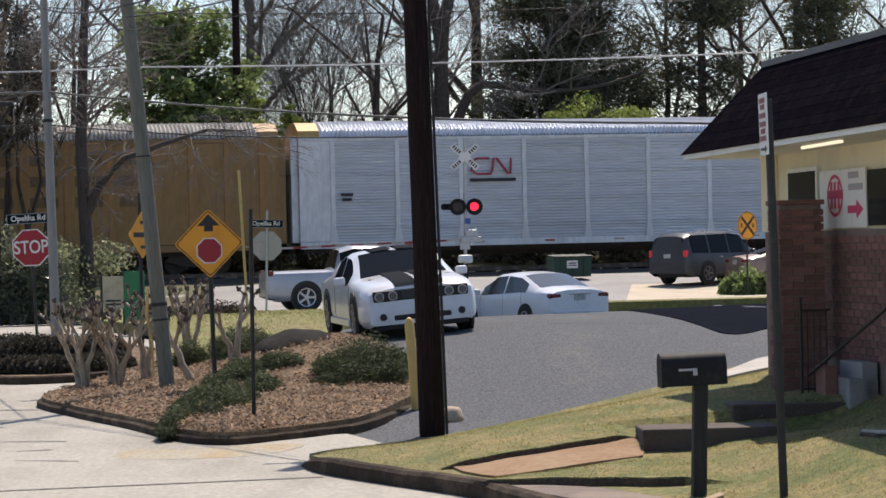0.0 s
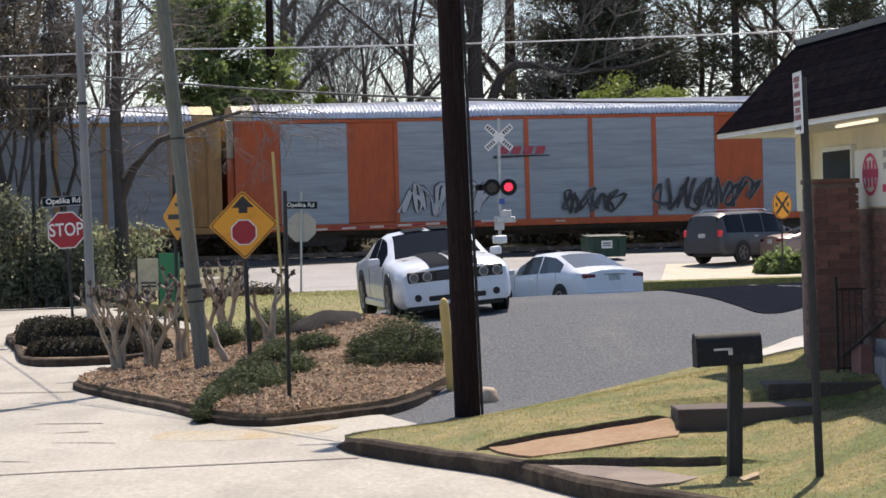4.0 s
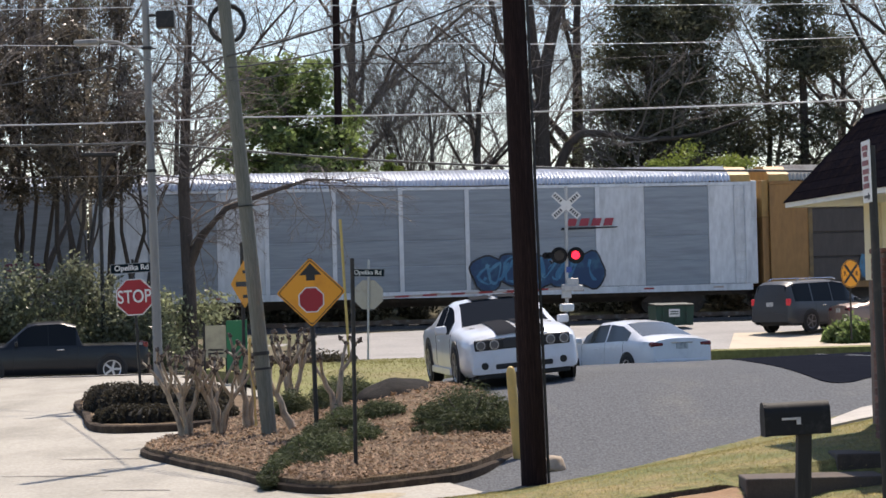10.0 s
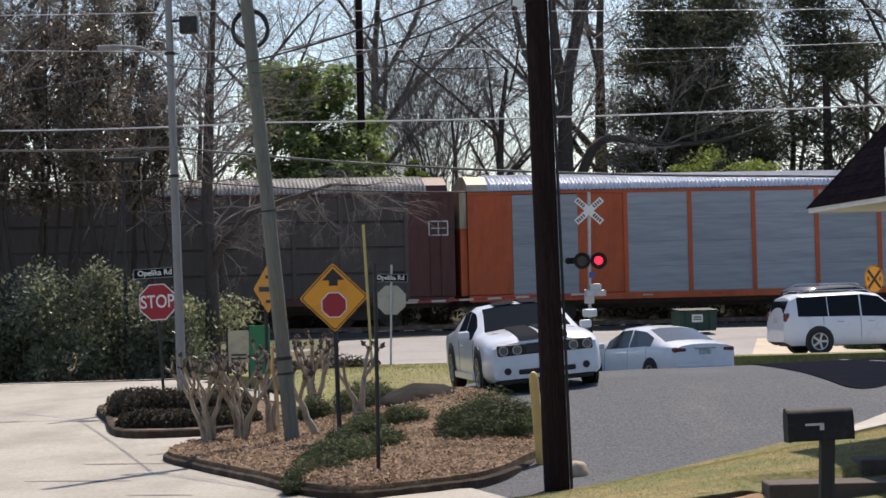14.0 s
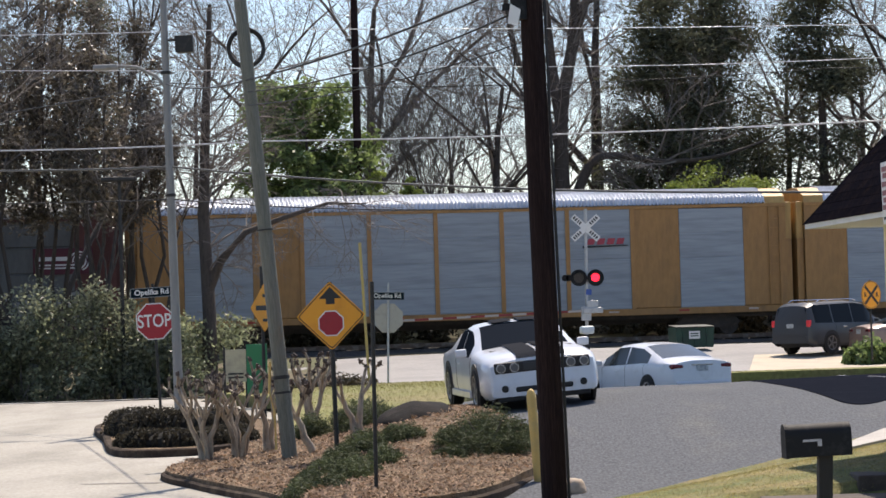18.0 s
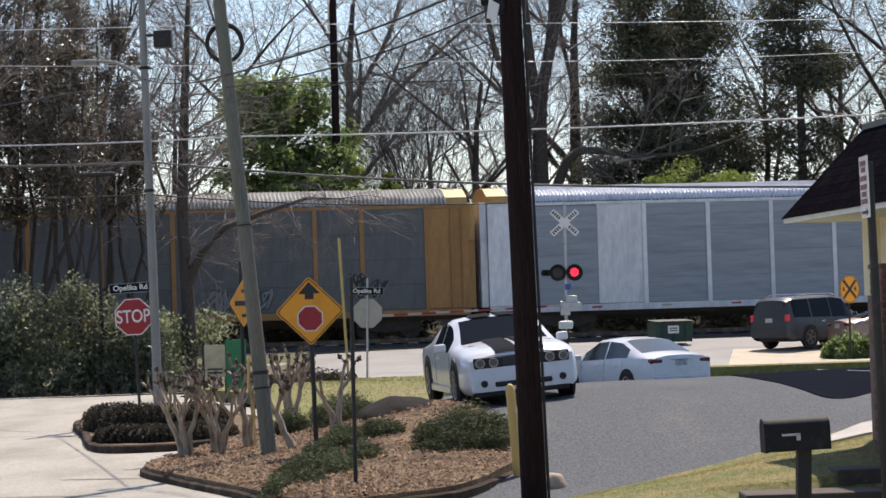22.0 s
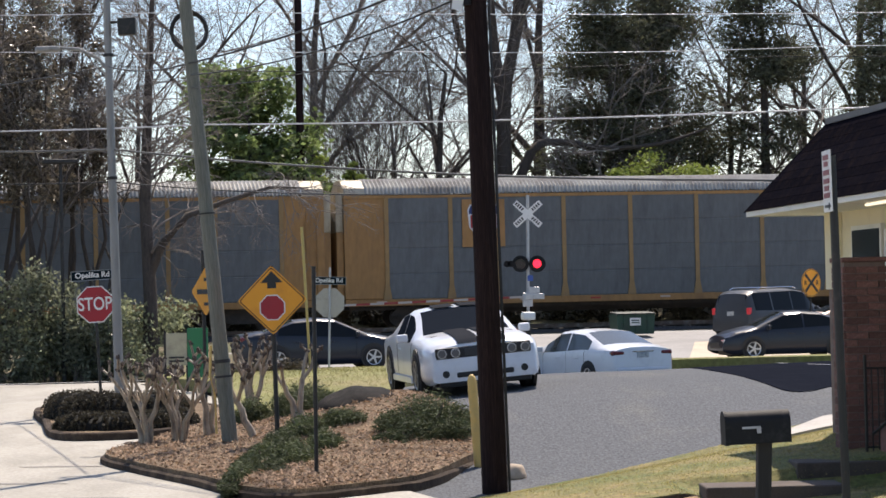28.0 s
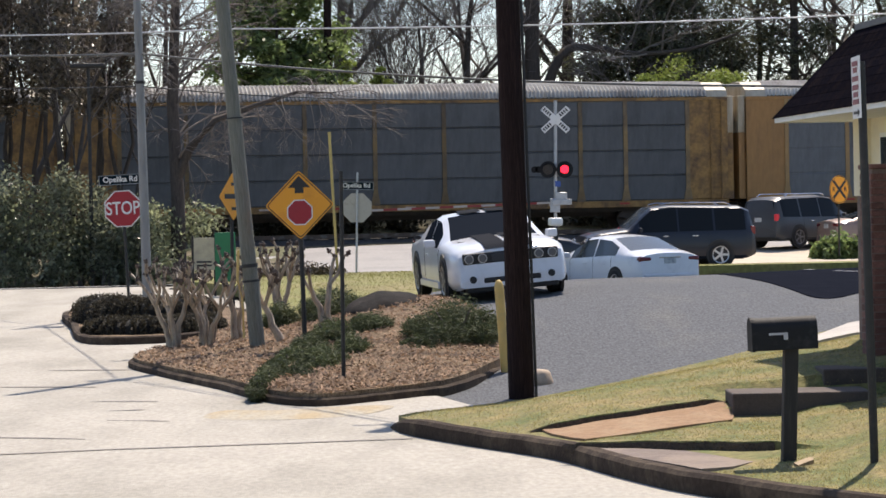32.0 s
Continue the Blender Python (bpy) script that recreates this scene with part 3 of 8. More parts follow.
def panel_mesh(bm, w, h, rows, seam=0.044):
    """A side panel in the x-z plane, pressed into rows with seams of that depth, its face towards -y."""
    rh = h / rows
    pts = []
    for r in range(rows):
        z0, z1 = r * rh, (r + 1) * rh
        pts += [(seam - 0.014, z0 + 0.012), (-0.014, z0 + 0.05), (-0.014, z1 - 0.06), (-0.014 - seam * 0.36, z1 - 0.045), (-0.014 - seam * 0.36, z1 - 0.03), (seam - 0.014, z1)]
    profile_panel(bm, w, pts)


def slat_panel_mesh(bm, w, h, rows):
    """A side panel of many narrow horizontal corrugations."""
    n = 34
    pts = []
    for r in range(n):
        z = h * (r + 0.5) / n
        d = 0.045 if r % 9 in (4, 5) else 0.018
        pts += [(0.022, z - 0.055), (0.022 - d, z - 0.02), (0.022 - d, z + 0.02), (0.022, z + 0.05)]
    profile_panel(bm, w, pts)


def post_mesh(bm, h, flare):
    """An upright side post; some widen to a foot."""
    w = 0.085
    if flare:
        slab(bm, [(-w, 0.55), (-0.17, 0.08), (-0.17, 0), (0.17, 0), (0.17, 0.08), (w, 0.55), (w, h), (-w, h)], 0.1, pose(0, -0.06, 0))
    else:
        slab(bm, [(-w, 0), (w, 0), (w, h), (-w, h)], 0.1, pose(0, -0.06, 0))


def roof_mesh(bm, length, ribs):
    """An arched roof of cross corrugations."""
    arc = [(-HALF - 0.02, 0.0), (-HALF + 0.1, 0.27), (-HALF + 0.45, 0.46), (-0.75, 0.6), (0, 0.66), (0.75, 0.6), (HALF - 0.45, 0.46), (HALF - 0.1, 0.27), (HALF + 0.02, 0.0)]
    n = int(length / ribs)
    cols = []
    for i in range(2 * n + 1):
        x = -length / 2 + length * i / (2 * n)
        d = 0.0 if i % 2 == 0 else 0.085
        cols.append([bm.verts.new((x, y * (1 + d / 3), z + d)) for y, z in arc])
    for a, b in zip(cols, cols[1:]):
        for j in range(len(arc) - 1):
            bm.faces.new((a[j], b[j], b[j + 1], a[j + 1]))
    bm.faces.new(cols[0])
    bm.faces.new(cols[-1][::-1])


def end_cap_mesh(bm, drop):
    """The plain end of the roof, an arched plate."""
    pts = [(-HALF, -drop), (-HALF, 0.03), (-HALF + 0.12, 0.3), (-0.75, 0.63), (0, 0.69), (0.75, 0.63), (HALF - 0.12, 0.3), (HALF, 0.03), (HALF, -drop)]
    slab(bm, pts, 0.9, Matrix(((0, 1, 0, 0), (1, 0, 0, 0), (0, 0, 1, 0), (0, 0, 0, 1))))


def bogie(parent, x):
    """A two-axle truck with its four wheels."""
    bm = bm_new()
    for sy in (-1, 1):
        slab(bm, [(-1.35, 0.5), (-1.1, 0.72), (-0.4, 0.82), (0.4, 0.82), (1.1, 0.72), (1.35, 0.5), (1.0, 0.42), (0.5, 0.28), (-0.5, 0.28), (-1.0, 0.42)], 0.14, pose(0, sy * 1.02 - 0.07, 0))
    box(bm, (0, 0, 0.62), (0.5, 2.0, 0.25))
    b = part("bogie", bm, M_under, parent, m=pose(x, 0, 0))
    for sx in (-0.89, 0.89):
        for sy in (-0.75, 0.75):
            def mk(bm):
                rod(bm, (0, -0.06, 0), (0, 0.06, 0), 0.42, n=20)
                rod(bm, (0, -0.09, 0), (0, 0.09, 0), 0.13, n=10)
            part("wheel", cached(("wheel",), mk, M_wheel), None, b, m=pose(sx, sy, 0.42))


def shield(parent, x, z, s):
    """A shield emblem: dark field above red and white bars."""
    out = [(-0.42, 0.5), (-0.2, 0.44), (0, 0.52), (0.2, 0.44), (0.42, 0.5), (0.5, 0.32), (0.45, -0.2), (0.25, -0.45), (0, -0.55), (-0.25, -0.45), (-0.45, -0.2), (-0.5, 0.32)]
    bm = bm_new()
    slab(bm, [(a * s, b * s) for a, b in out], 0.02)
    e = part("emblem", bm, P["white"], parent, "shield emblem with red and white bars", m=pose(x, -HALF - 0.075, z))
    bm = bm_new()
    slab(bm, [(a * s, b * s) for a, b in ((-0.4, 0.46), (0, 0.46), (0.4, 0.46), (0.46, 0.3), (0.455, 0.2), (-0.455, 0.2), (-0.46, 0.3))], 0.012)
    part("emblem_field", bm, surf("emblem_blue", (0.02, 0.035, 0.13), 0.6), e, m=pose(0, -0.012, 0))
    bm = bm_new()
    for k in range(-3, 4):
        lo = -0.5 + 0.09 * abs(k)
        slab(bm, [(s * (k * 0.125 - 0.033), s * lo), (s * (k * 0.125 + 0.033), s * lo), (s * (k * 0.125 + 0.033), 0.17 * s), (s * (k * 0.125 - 0.033), 0.17 * s)], 0.012)
    part("emblem_bars", bm, surf("emblem_red", (0.33, 0.02, 0.02), 0.6), e, m=pose(0, -0.012, 0))


def graffiti(parent, x, z, w, h, mat, seed):
    """Sprayed tags: thick looping strokes of no language, each drawn over a wider outline."""
    rnd = random.Random(seed)
    edge = {"spray_white": G_BLACK, "spray_black": G_DIM, "spray_blue": G_PALE, "spray_dull": G_BLACK}[mat.name]
    n = max(3, int(w / (0.62 * h)))
    ww = w / n

    def stroke(bm, pts, th, y):
        prev = None
        for k, p in enumerate(pts):
            d = (Vector(pts[min(k + 1, len(pts) - 1)]) - Vector(pts[max(k - 1, 0)])).normalized()
            o = Vector((-d.y, d.x)) * th * (0.75 + 0.4 * math.sin(k * 0.9 + seed))
            q = (bm.verts.new((p[0] + o.x, y, p[1] + o.y)), bm.verts.new((p[0] - o.x, y, p[1] - o.y)))
            if prev:
                bm.faces.new((prev[0], prev[1], q[1], q[0]))
            prev = q
            y += -0.0004 if k % 30 else 0.0116
    line = []
    for k in range(3 * n):
        c = x - w / 2 + w * (k + 0.5) / (3 * n)
        top, low = rnd.uniform(0.25, 0.55), rnd.uniform(-0.55, -0.25)
        line += [(c + rnd.uniform(-0.5, 0.2) * ww, z + h * low), (c + rnd.uniform(-0.3, 0.7) * ww, z + h * top), (c + rnd.uniform(-0.6, 0.5) * ww, z + h * rnd.uniform(low, top))]
    pts = smooth_line(line, 4)
    th = 0.06 * h
    back, front = bm_new(), bm_new()
    stroke(back, pts, th + 0.04 * h, -HALF - 0.083)
    stroke(front, pts, th, -HALF - 0.098)
    g = part("graffiti", back, edge, parent, "outline of a spray-painted tag")
    part("graffiti_fill", front, mat, g)


def bubble(parent, x, z, w, h, seed):
    """A sprayed tag of fat rounded letters run together: dark outline, deep blue fill, paler scribble."""
    rnd = random.Random(seed)
    n = 5
    lobes = [(x - w / 2 + w * (k + 0.5) / n, z + h * rnd.uniform(-0.08, 0.08), w / n * rnd.uniform(0.55, 0.68), h * rnd.uniform(0.4, 0.5)) for k in range(n)]
    for grow, mat, y0, name in ((0.07, G_BLACK, 0.078, "graffiti"), (0.0, G_DEEP, 0.088, "graffiti_fill")):
        bm = bm_new()
        for k, (cx, cz, rx, rz) in enumerate(lobes):
            ring = []
            for i in range(22):
                a = 6.283 * i / 22
                f = 1 + 0.09 * math.sin(3 * a + k) + 0.06 * math.sin(5 * a + 2 * k)
                ring.append((cx + (rx * f + grow) * math.cos(a), -HALF - y0 - 0.0015 * k, cz + (rz * f + grow) * math.sin(a)))
            bm.faces.new([bm.verts.new(p) for p in ring])
        part(name, bm, mat, parent)
    graffiti(parent, x, z, w * 0.9, h * 0.7, G_BLUE, seed)


def marks(parent, x, z, w, h, mat):
    """Large stencilled marks of the car, as plain upright bars in two words."""
    for k in range(10):
        if k == 4:
            continue
        bm = bm_new()
        box(bm, (x - w / 2 + w * (k + 0.5) / 10, -HALF - 0.075, z), (w * 0.055, 0.008, h))
        part("lettering", bm, mat, parent)


def wheel_mark(parent, x, z, r):
    """A pale round emblem."""
    bm = bm_new()
    slab(bm, [(x + a, z + b) for a, b in ngon(18, r)], 0.012, pose(0, -HALF - 0.09, 0))
    part("emblem", bm, INKW, parent)


def wheel_bars(parent, x, z):
    """A railway emblem as plain shapes: a short bar, a long line and a half wheel with three rims."""
    for x0, x1, dz, th in ((-0.95, 0.2, 0.10, 0.15), (-0.95, 0.75, -0.14, 0.06), (-0.95, 0.75, -0.26, 0.05)):
        bm = bm_new()
        box(bm, (x + (x0 + x1) / 2, -HALF - 0.08, z + dz), (x1 - x0, 0.012, th))
        part("emblem", bm, INKW, parent)
    for r in (0.14, 0.25, 0.36):
        bm = bm_new()
        ring = [(x + 0.62 + r * math.cos(a), z + r * math.sin(a)) for a in [math.pi * (1.05 - 1.45 * k / 12) for k in range(13)]]
        pipe(bm, [(a, -HALF - 0.082, b) for a, b in ring], 0.032, 6)
        part("emblem_rim", bm, INKW, parent)


def slant_mark(parent, x, z, framed=False):
    """A railway emblem as plain shapes, some in a pale frame: a bar and two slanted blocks."""
    for dx, dz, w, h in () if not framed else ((0.1, 0.36, 2.1, 0.08), (0.1, -0.36, 2.1, 0.08), (-0.91, 0, 0.08, 0.64), (1.11, 0, 0.08, 0.64)):
        bm = bm_new()
        box(bm, (x + dx, -HALF - 0.075, z + dz), (w, 0.012, h))
        part("emblem_frame", bm, INKW, parent)
    for k, (dx, w) in enumerate(((-0.75, 0.7), (-0.1, 0.45), (0.5, 0.45))):
        bm = bm_new()
        slab(bm, [(x + dx, z - 0.2), (x + dx + w, z - 0.2), (x + dx + w + 0.12, z + 0.2), (x + dx + 0.12, z + 0.2)], 0.012, pose(0, -HALF - 0.08, 0))
        part("emblem", bm, INK, parent)


G_BLUE = surf("spray_blue", (0.04, 0.16, 0.29), 0.6, col2=(0.10, 0.26, 0.38), scale=2, amount=0.6)
G_DEEP = surf("spray_deep_blue", (0.018, 0.055, 0.13), 0.6, col2=(0.04, 0.12, 0.2), scale=2, amount=0.5)
G_PALE = surf("spray_pale", (0.10, 0.17, 0.22), 0.6)
G_WHITE = surf("spray_white", (0.42, 0.43, 0.44), 0.6, col2=(0.25, 0.26, 0.28), scale=2, amount=0.5)
G_DIM = surf("spray_dull", (0.2, 0.21, 0.22), 0.6, col2=(0.12, 0.125, 0.13), scale=2, amount=0.5)
G_BLACK = surf("spray_black", (0.02, 0.02, 0.022), 0.6, col2=(0.08, 0.08, 0.09), scale=2, amount=0.4)
INK = surf("lettering_black", (0.02, 0.02, 0.025), 0.6)
INKW = surf("lettering_white", (0.55, 0.55, 0.55), 0.6)
INKR = surf("lettering_red", (0.36, 0.05, 0.07), 0.6)
SIDE0, SIDE1 = 1.12, 5.16  # bottom and top of the side panels


def bars(parent, x, z, w, h, mat, rows=2):
    """Small lettering that cannot be read: plain bars."""
    bm = bm_new()
    for r in range(rows):
        box(bm, (x, -HALF - 0.07, z - r * h * 1.6), (w * (1 - 0.2 * r), 0.01, h))
    part("lettering", bm, mat, parent)


def rack_car(style, label, body, panel, rib, end, roof=M_roofzinc, length=CAR_LEN, extras=(), car_end="right", nudge=0.0):
    car = thing("car_carrier", label, "train car", group="cars of the freight train")
    L = length - 0.8
    h = SIDE1 - SIDE0
    mb, mp, mr, me_ = P[body], P[panel], P[rib], P[end]
    # floor frame, side sill and top rail
    bm = bm_new()
    box(bm, (0, 0, 0.86), (L - 0.4, 2.4, 0.3))
    box(bm, (0, 0, 0.7), (L - 7.0, 0.7, 0.35))
    for sx in (-1, 1):
        box(bm, (sx * (L / 2 + 0.25), 0, 0.85), (0.6, 0.35, 0.3))
    part("underframe", bm, M_under, car)
    for sy in (-1, 1):
        part("side_sill", cached(("side_sill", round(L, 1)), lambda b: box(b, (0, 0, 1.0), (L, 0.12, 0.26), bevel=0.01), me_), None, car, m=pose(0, sy * (HALF - 0.03), 0))
        part("top_rail", cached(("top_rail", round(L, 1)), lambda b: box(b, (0, 0, SIDE1 + 0.05), (L, 0.12, 0.13), bevel=0.01), me_), None, car, m=pose(0, sy * (HALF - 0.03), 0))
    bm = bm_new()
    box(bm, (0, 0, (SIDE0 + SIDE1) / 2), (L - 0.3, 2 * HALF - 0.35, h + 0.1))
    part("inner_body", bm, M_under, car)
    part("roof", cached(("roof", round(L, 1)), lambda b: roof_mesh(b, L - 1.7, 0.16), roof), None, car, m=pose(0, 0, SIDE1 + 0.1))
    for sx in (-1, 1):
        part("roof_end", cached(("roof_end", 0), lambda b: end_cap_mesh(b, 0.0), P["cream"] if style == "grey" or end in ("steel", "orange") else P["tan"] if end in ("yellow", "rust", "white") else mb), None, car, m=pose(sx * (L / 2 - 0.45) - 0.45, 0, SIDE1 + 0.1))
        # end doors: two leaves with hinges
        def leaf(b):
            pr = []
            for zz in range(5):
                z0 = h * zz / 5
                pr += [(0.0, z0 + 0.01), (0.0, z0 + h / 5 - 0.1), (-0.05, z0 + h / 5 - 0.08), (-0.05, z0 + h / 5 - 0.02)]
            profile_panel(b, 1.5, pr)
        for sy in (-1, 1):
            part("end_door", cached(("end_door",), leaf, me_), None, car, "ribbed folding end door", m=pose(sx * (L / 2 - 0.03), sy * 0.77, SIDE0 + 0.02, 0, 0, 90 if sx > 0 else -90))
    for sx in (-1, 1):
        inner_end = style == "unit" and sx == (1 if car_end == "left" else -1)
        mat_low = M_under if inner_end else me_
        mat_top = M_under if inner_end else P["cream"] if style == "grey" or end in ("steel", "orange") else P["tan"] if end in ("yellow", "rust") else mat_low
        part("end_housing", cached(("end_housing",), lambda b: box(b, (0, 0, SIDE0 + 1.35), (0.3, 2 * HALF - 0.3, 2.7), bevel=0.03), mat_low), None, car, m=pose(sx * (L / 2 + 0.14), 0, 0))
        part("end_hood", cached(("end_hood",), lambda b: box(b, (0, 0, SIDE0 + 3.45), (0.3, 2 * HALF - 0.3, 1.5), bevel=0.03), mat_top), None, car, m=pose(sx * (L / 2 + 0.15), 0, 0))
    bogie(car, -L / 2 + 3.2)
    bogie(car, L / 2 - 3.2)
    # sides
    for sy in (-1, 1):
        turn = pose(0, 0, 0) if sy < 0 else pose(0, 0, 0, 0, 0, 180)

        def put(name, mesh, x, lab="", y=-HALF):
            part(name, mesh, None, car, lab, m=turn @ pose(x, y, SIDE0))

        ee = {"unit": 0.7, "block": 1.8, "slat": 1.35, "stripe": 3.0}.get(style, 1.7)
        mk = slat_panel_mesh if style in ("slat", "stripe") else panel_mesh
        if style == "unit":
            o = -1 if car_end == "left" else 1
            widths = [1.4] * 3 + [1.72] * 8 + [L - 1.4 - 4.2 - 13.76]
            x = o * (L / 2 - 0.7)
            put("post", cached(("post", 1), lambda b: post_mesh(b, h, False), mr), x)
            for i, w in enumerate(widths):
                put("side_panel", cached(("side_panel", round(w, 2), "u"), lambda b: panel_mesh(b, w - 0.08, h, 1), mp), x - o * w / 2)
                if sy < 0 and 3 <= i < 11:
                    def vents(b):
                        for zz in (0.44, 0.64, 0.84):
                            box(b, (0, 0, h * zz), (w * 0.62, 0.02, 0.40))
                    put("vent", cached(("vent", round(w, 2)), vents, P["ochre_dark"]), x - o * w / 2, y=-HALF - 0.015)
                x -= o * w
                put("post", cached(("post", 1), lambda b: post_mesh(b, h, False), mr), x)
        else:
            blocks = style == "block"
            e, d, s = ee, 2.7, 1.95
            seam = 0.044 if panel in ("slate", "dark", "smoke") else 0.014
            if blocks:
                inner = L - 2 * (e + d + s)
                widths = [inner / 5] * 5
                for sx in (-1, 1):
                    put("side_panel", cached(("side_panel", "d"), lambda b: panel_mesh(b, d - 0.03, h - 0.04, 4, seam), mp), sx * (L / 2 - e - d / 2))
                    put("solid_panel", cached(("solid_panel", "s"), lambda b: panel_mesh(b, s, h, 1), mb), sx * (L / 2 - e - d - s / 2))
            else:
                inner = L - 2 * e
                widths = [inner / 9] * 9 if style == "slat" else [2.66] * 7 + [inner - 7 * 2.66] if style == "stripe" else [2.6, 1.87] + [(inner - 8.94) / 5] * 5 + [1.87, 2.6]
            x = -inner / 2
            pm = cached(("post", style), lambda b: post_mesh(b, h, style in ("slat", "grey", "stripe")), mr)
            put("post", pm, x)
            for w in widths:
                put("side_panel", cached(("side_panel", round(w, 2), style, seam), lambda b: mk(b, w - 0.06, h, 4) if mk is slat_panel_mesh else mk(b, w - 0.06, h, 4, seam), mp), x + w / 2)
                x += w
                put("post", pm, x)
        for sx in (-1, 1):
            put("end_panel", cached(("end_panel", ee), lambda b: panel_mesh(b, ee, h + 0.02, 1), me_), sx * (L / 2 - ee / 2))
            if style != "unit":
                bmn = ("ladder",)

                def lad(b):
                    for xx in (-0.22, 0.22):
                        box(b, (xx, 0, h / 2), (0.04, 0.04, h))
                    for k in range(11):
                        box(b, (0, 0, 0.2 + k * 0.37), (0.44, 0.03, 0.03))
                if sx * sy < 0:
                    put("ladder", cached(bmn, lad, me_), sx * (L / 2 - 0.5), y=-HALF - 0.07)
    # reflective marks along the sill
    for k in range(9):
        mk_ = surf("sill_mark_red", (0.34, 0.03, 0.025), 0.6) if k % 2 else surf("sill_mark_pale", (0.45, 0.36, 0.30), 0.6, col2=(0.3, 0.24, 0.2), scale=2.5)
        part("sill_mark", cached(("sill_mark",), lambda b: box(b, (0, 0, 0), (0.42, 0.01, 0.07)), mk_), None, car, m=pose(-L / 2 + L * (k + 0.5) / 9, -HALF - 0.035, 1.02))
    plain = set(car.children)
    for f in extras:
        f(car, L)
    for ob in car.children:
        if ob not in plain and not ob.name.startswith("stripe"):
            ob.matrix_basis = Matrix.Translation((nudge, 0, 0)) @ ob.matrix_basis
    return car


P["ochre_dark"] = paint("vent_ochre", (0.155, 0.095, 0.04), (0.115, 0.07, 0.03))


def logo(text, x, z, size, mat, plate=None):
    """Railway marks are drawn as plain shapes in their colours."""
    def f(car, L):
        xx = x
        if plate:
            bm = bm_new()
            box(bm, (xx, -HALF - 0.072, z), plate[1])
            part("plate", bm, plate[0], car)
        if text == "cn":
            bm = bm_new()
            r = size * 0.5
            pts = [(xx - 0.15 * size, z + r), (xx - 1.0 * size, z + r), (xx - 1.35 * size, z + 0.5 * r), (xx - 1.35 * size, z - 0.5 * r), (xx - 1.0 * size, z - r), (xx - 0.05 * size, z - r), (xx + 0.05 * size, z - 0.5 * r), (xx + 0.15 * size, z + r), (xx + 0.35 * size, z + r), (xx + 1.1 * size, z - r), (xx + 1.25 * size, z - r), (xx + 1.3 * size, z + r)]
            pipe(bm, [(a, -HALF - 0.085, b) for a, b in pts], 0.08 * size, 6)
            part("emblem", bm, mat, car)
        elif text == "swoosh":
            # four slanted blocks over a thin dark wedge
            em = part("emblem", (lambda q: (slab(q, [(xx - 1.0 * size, z), (xx - 0.9 * size, z + 0.3 * size), (xx - 0.55 * size, z + 0.3 * size), (xx - 0.65 * size, z)], 0.012, pose(0, -HALF - 0.08, 0)), q)[1])(bm_new()), mat, car)
            for k in range(1, 4):
                bm = bm_new()
                x0 = xx + (-1.0 + 0.5 * k) * size
                slab(bm, [(x0, z), (x0 + 0.1 * size, z + 0.3 * size), (x0 + 0.46 * size, z + 0.3 * size), (x0 + 0.36 * size, z)], 0.012, pose(0, -HALF - 0.08, 0))
                part("emblem_block", bm, mat, em)
            bm = bm_new()
            slab(bm, [(xx - 1.25 * size, z - 0.16 * size), (xx + 1.1 * size, z - 0.09 * size), (xx + 1.1 * size, z - 0.05 * size), (xx - 1.2 * size, z - 0.06 * size)], 0.012, pose(0, -HALF - 0.08, 0))
            part("emblem_line", bm, INK, em)
        else:
            bars(car, xx, z, size, 0.12, mat)
    return f


def extra(fn, *a):
    return lambda car, L: fn(car, *a)


def stripes(car, L):
    bm = bm_new()
    for z, hh in ((2.05, 0.09), (2.3, 0.09), (2.52, 0.12)):
        box(bm, (0, -HALF - 0.012, z), (L - 2.8, 0.012, hh))
    part("stripe", bm, surf("stripe_maroon", (0.16, 0.03, 0.06), 0.6), car, "thin maroon stripes")


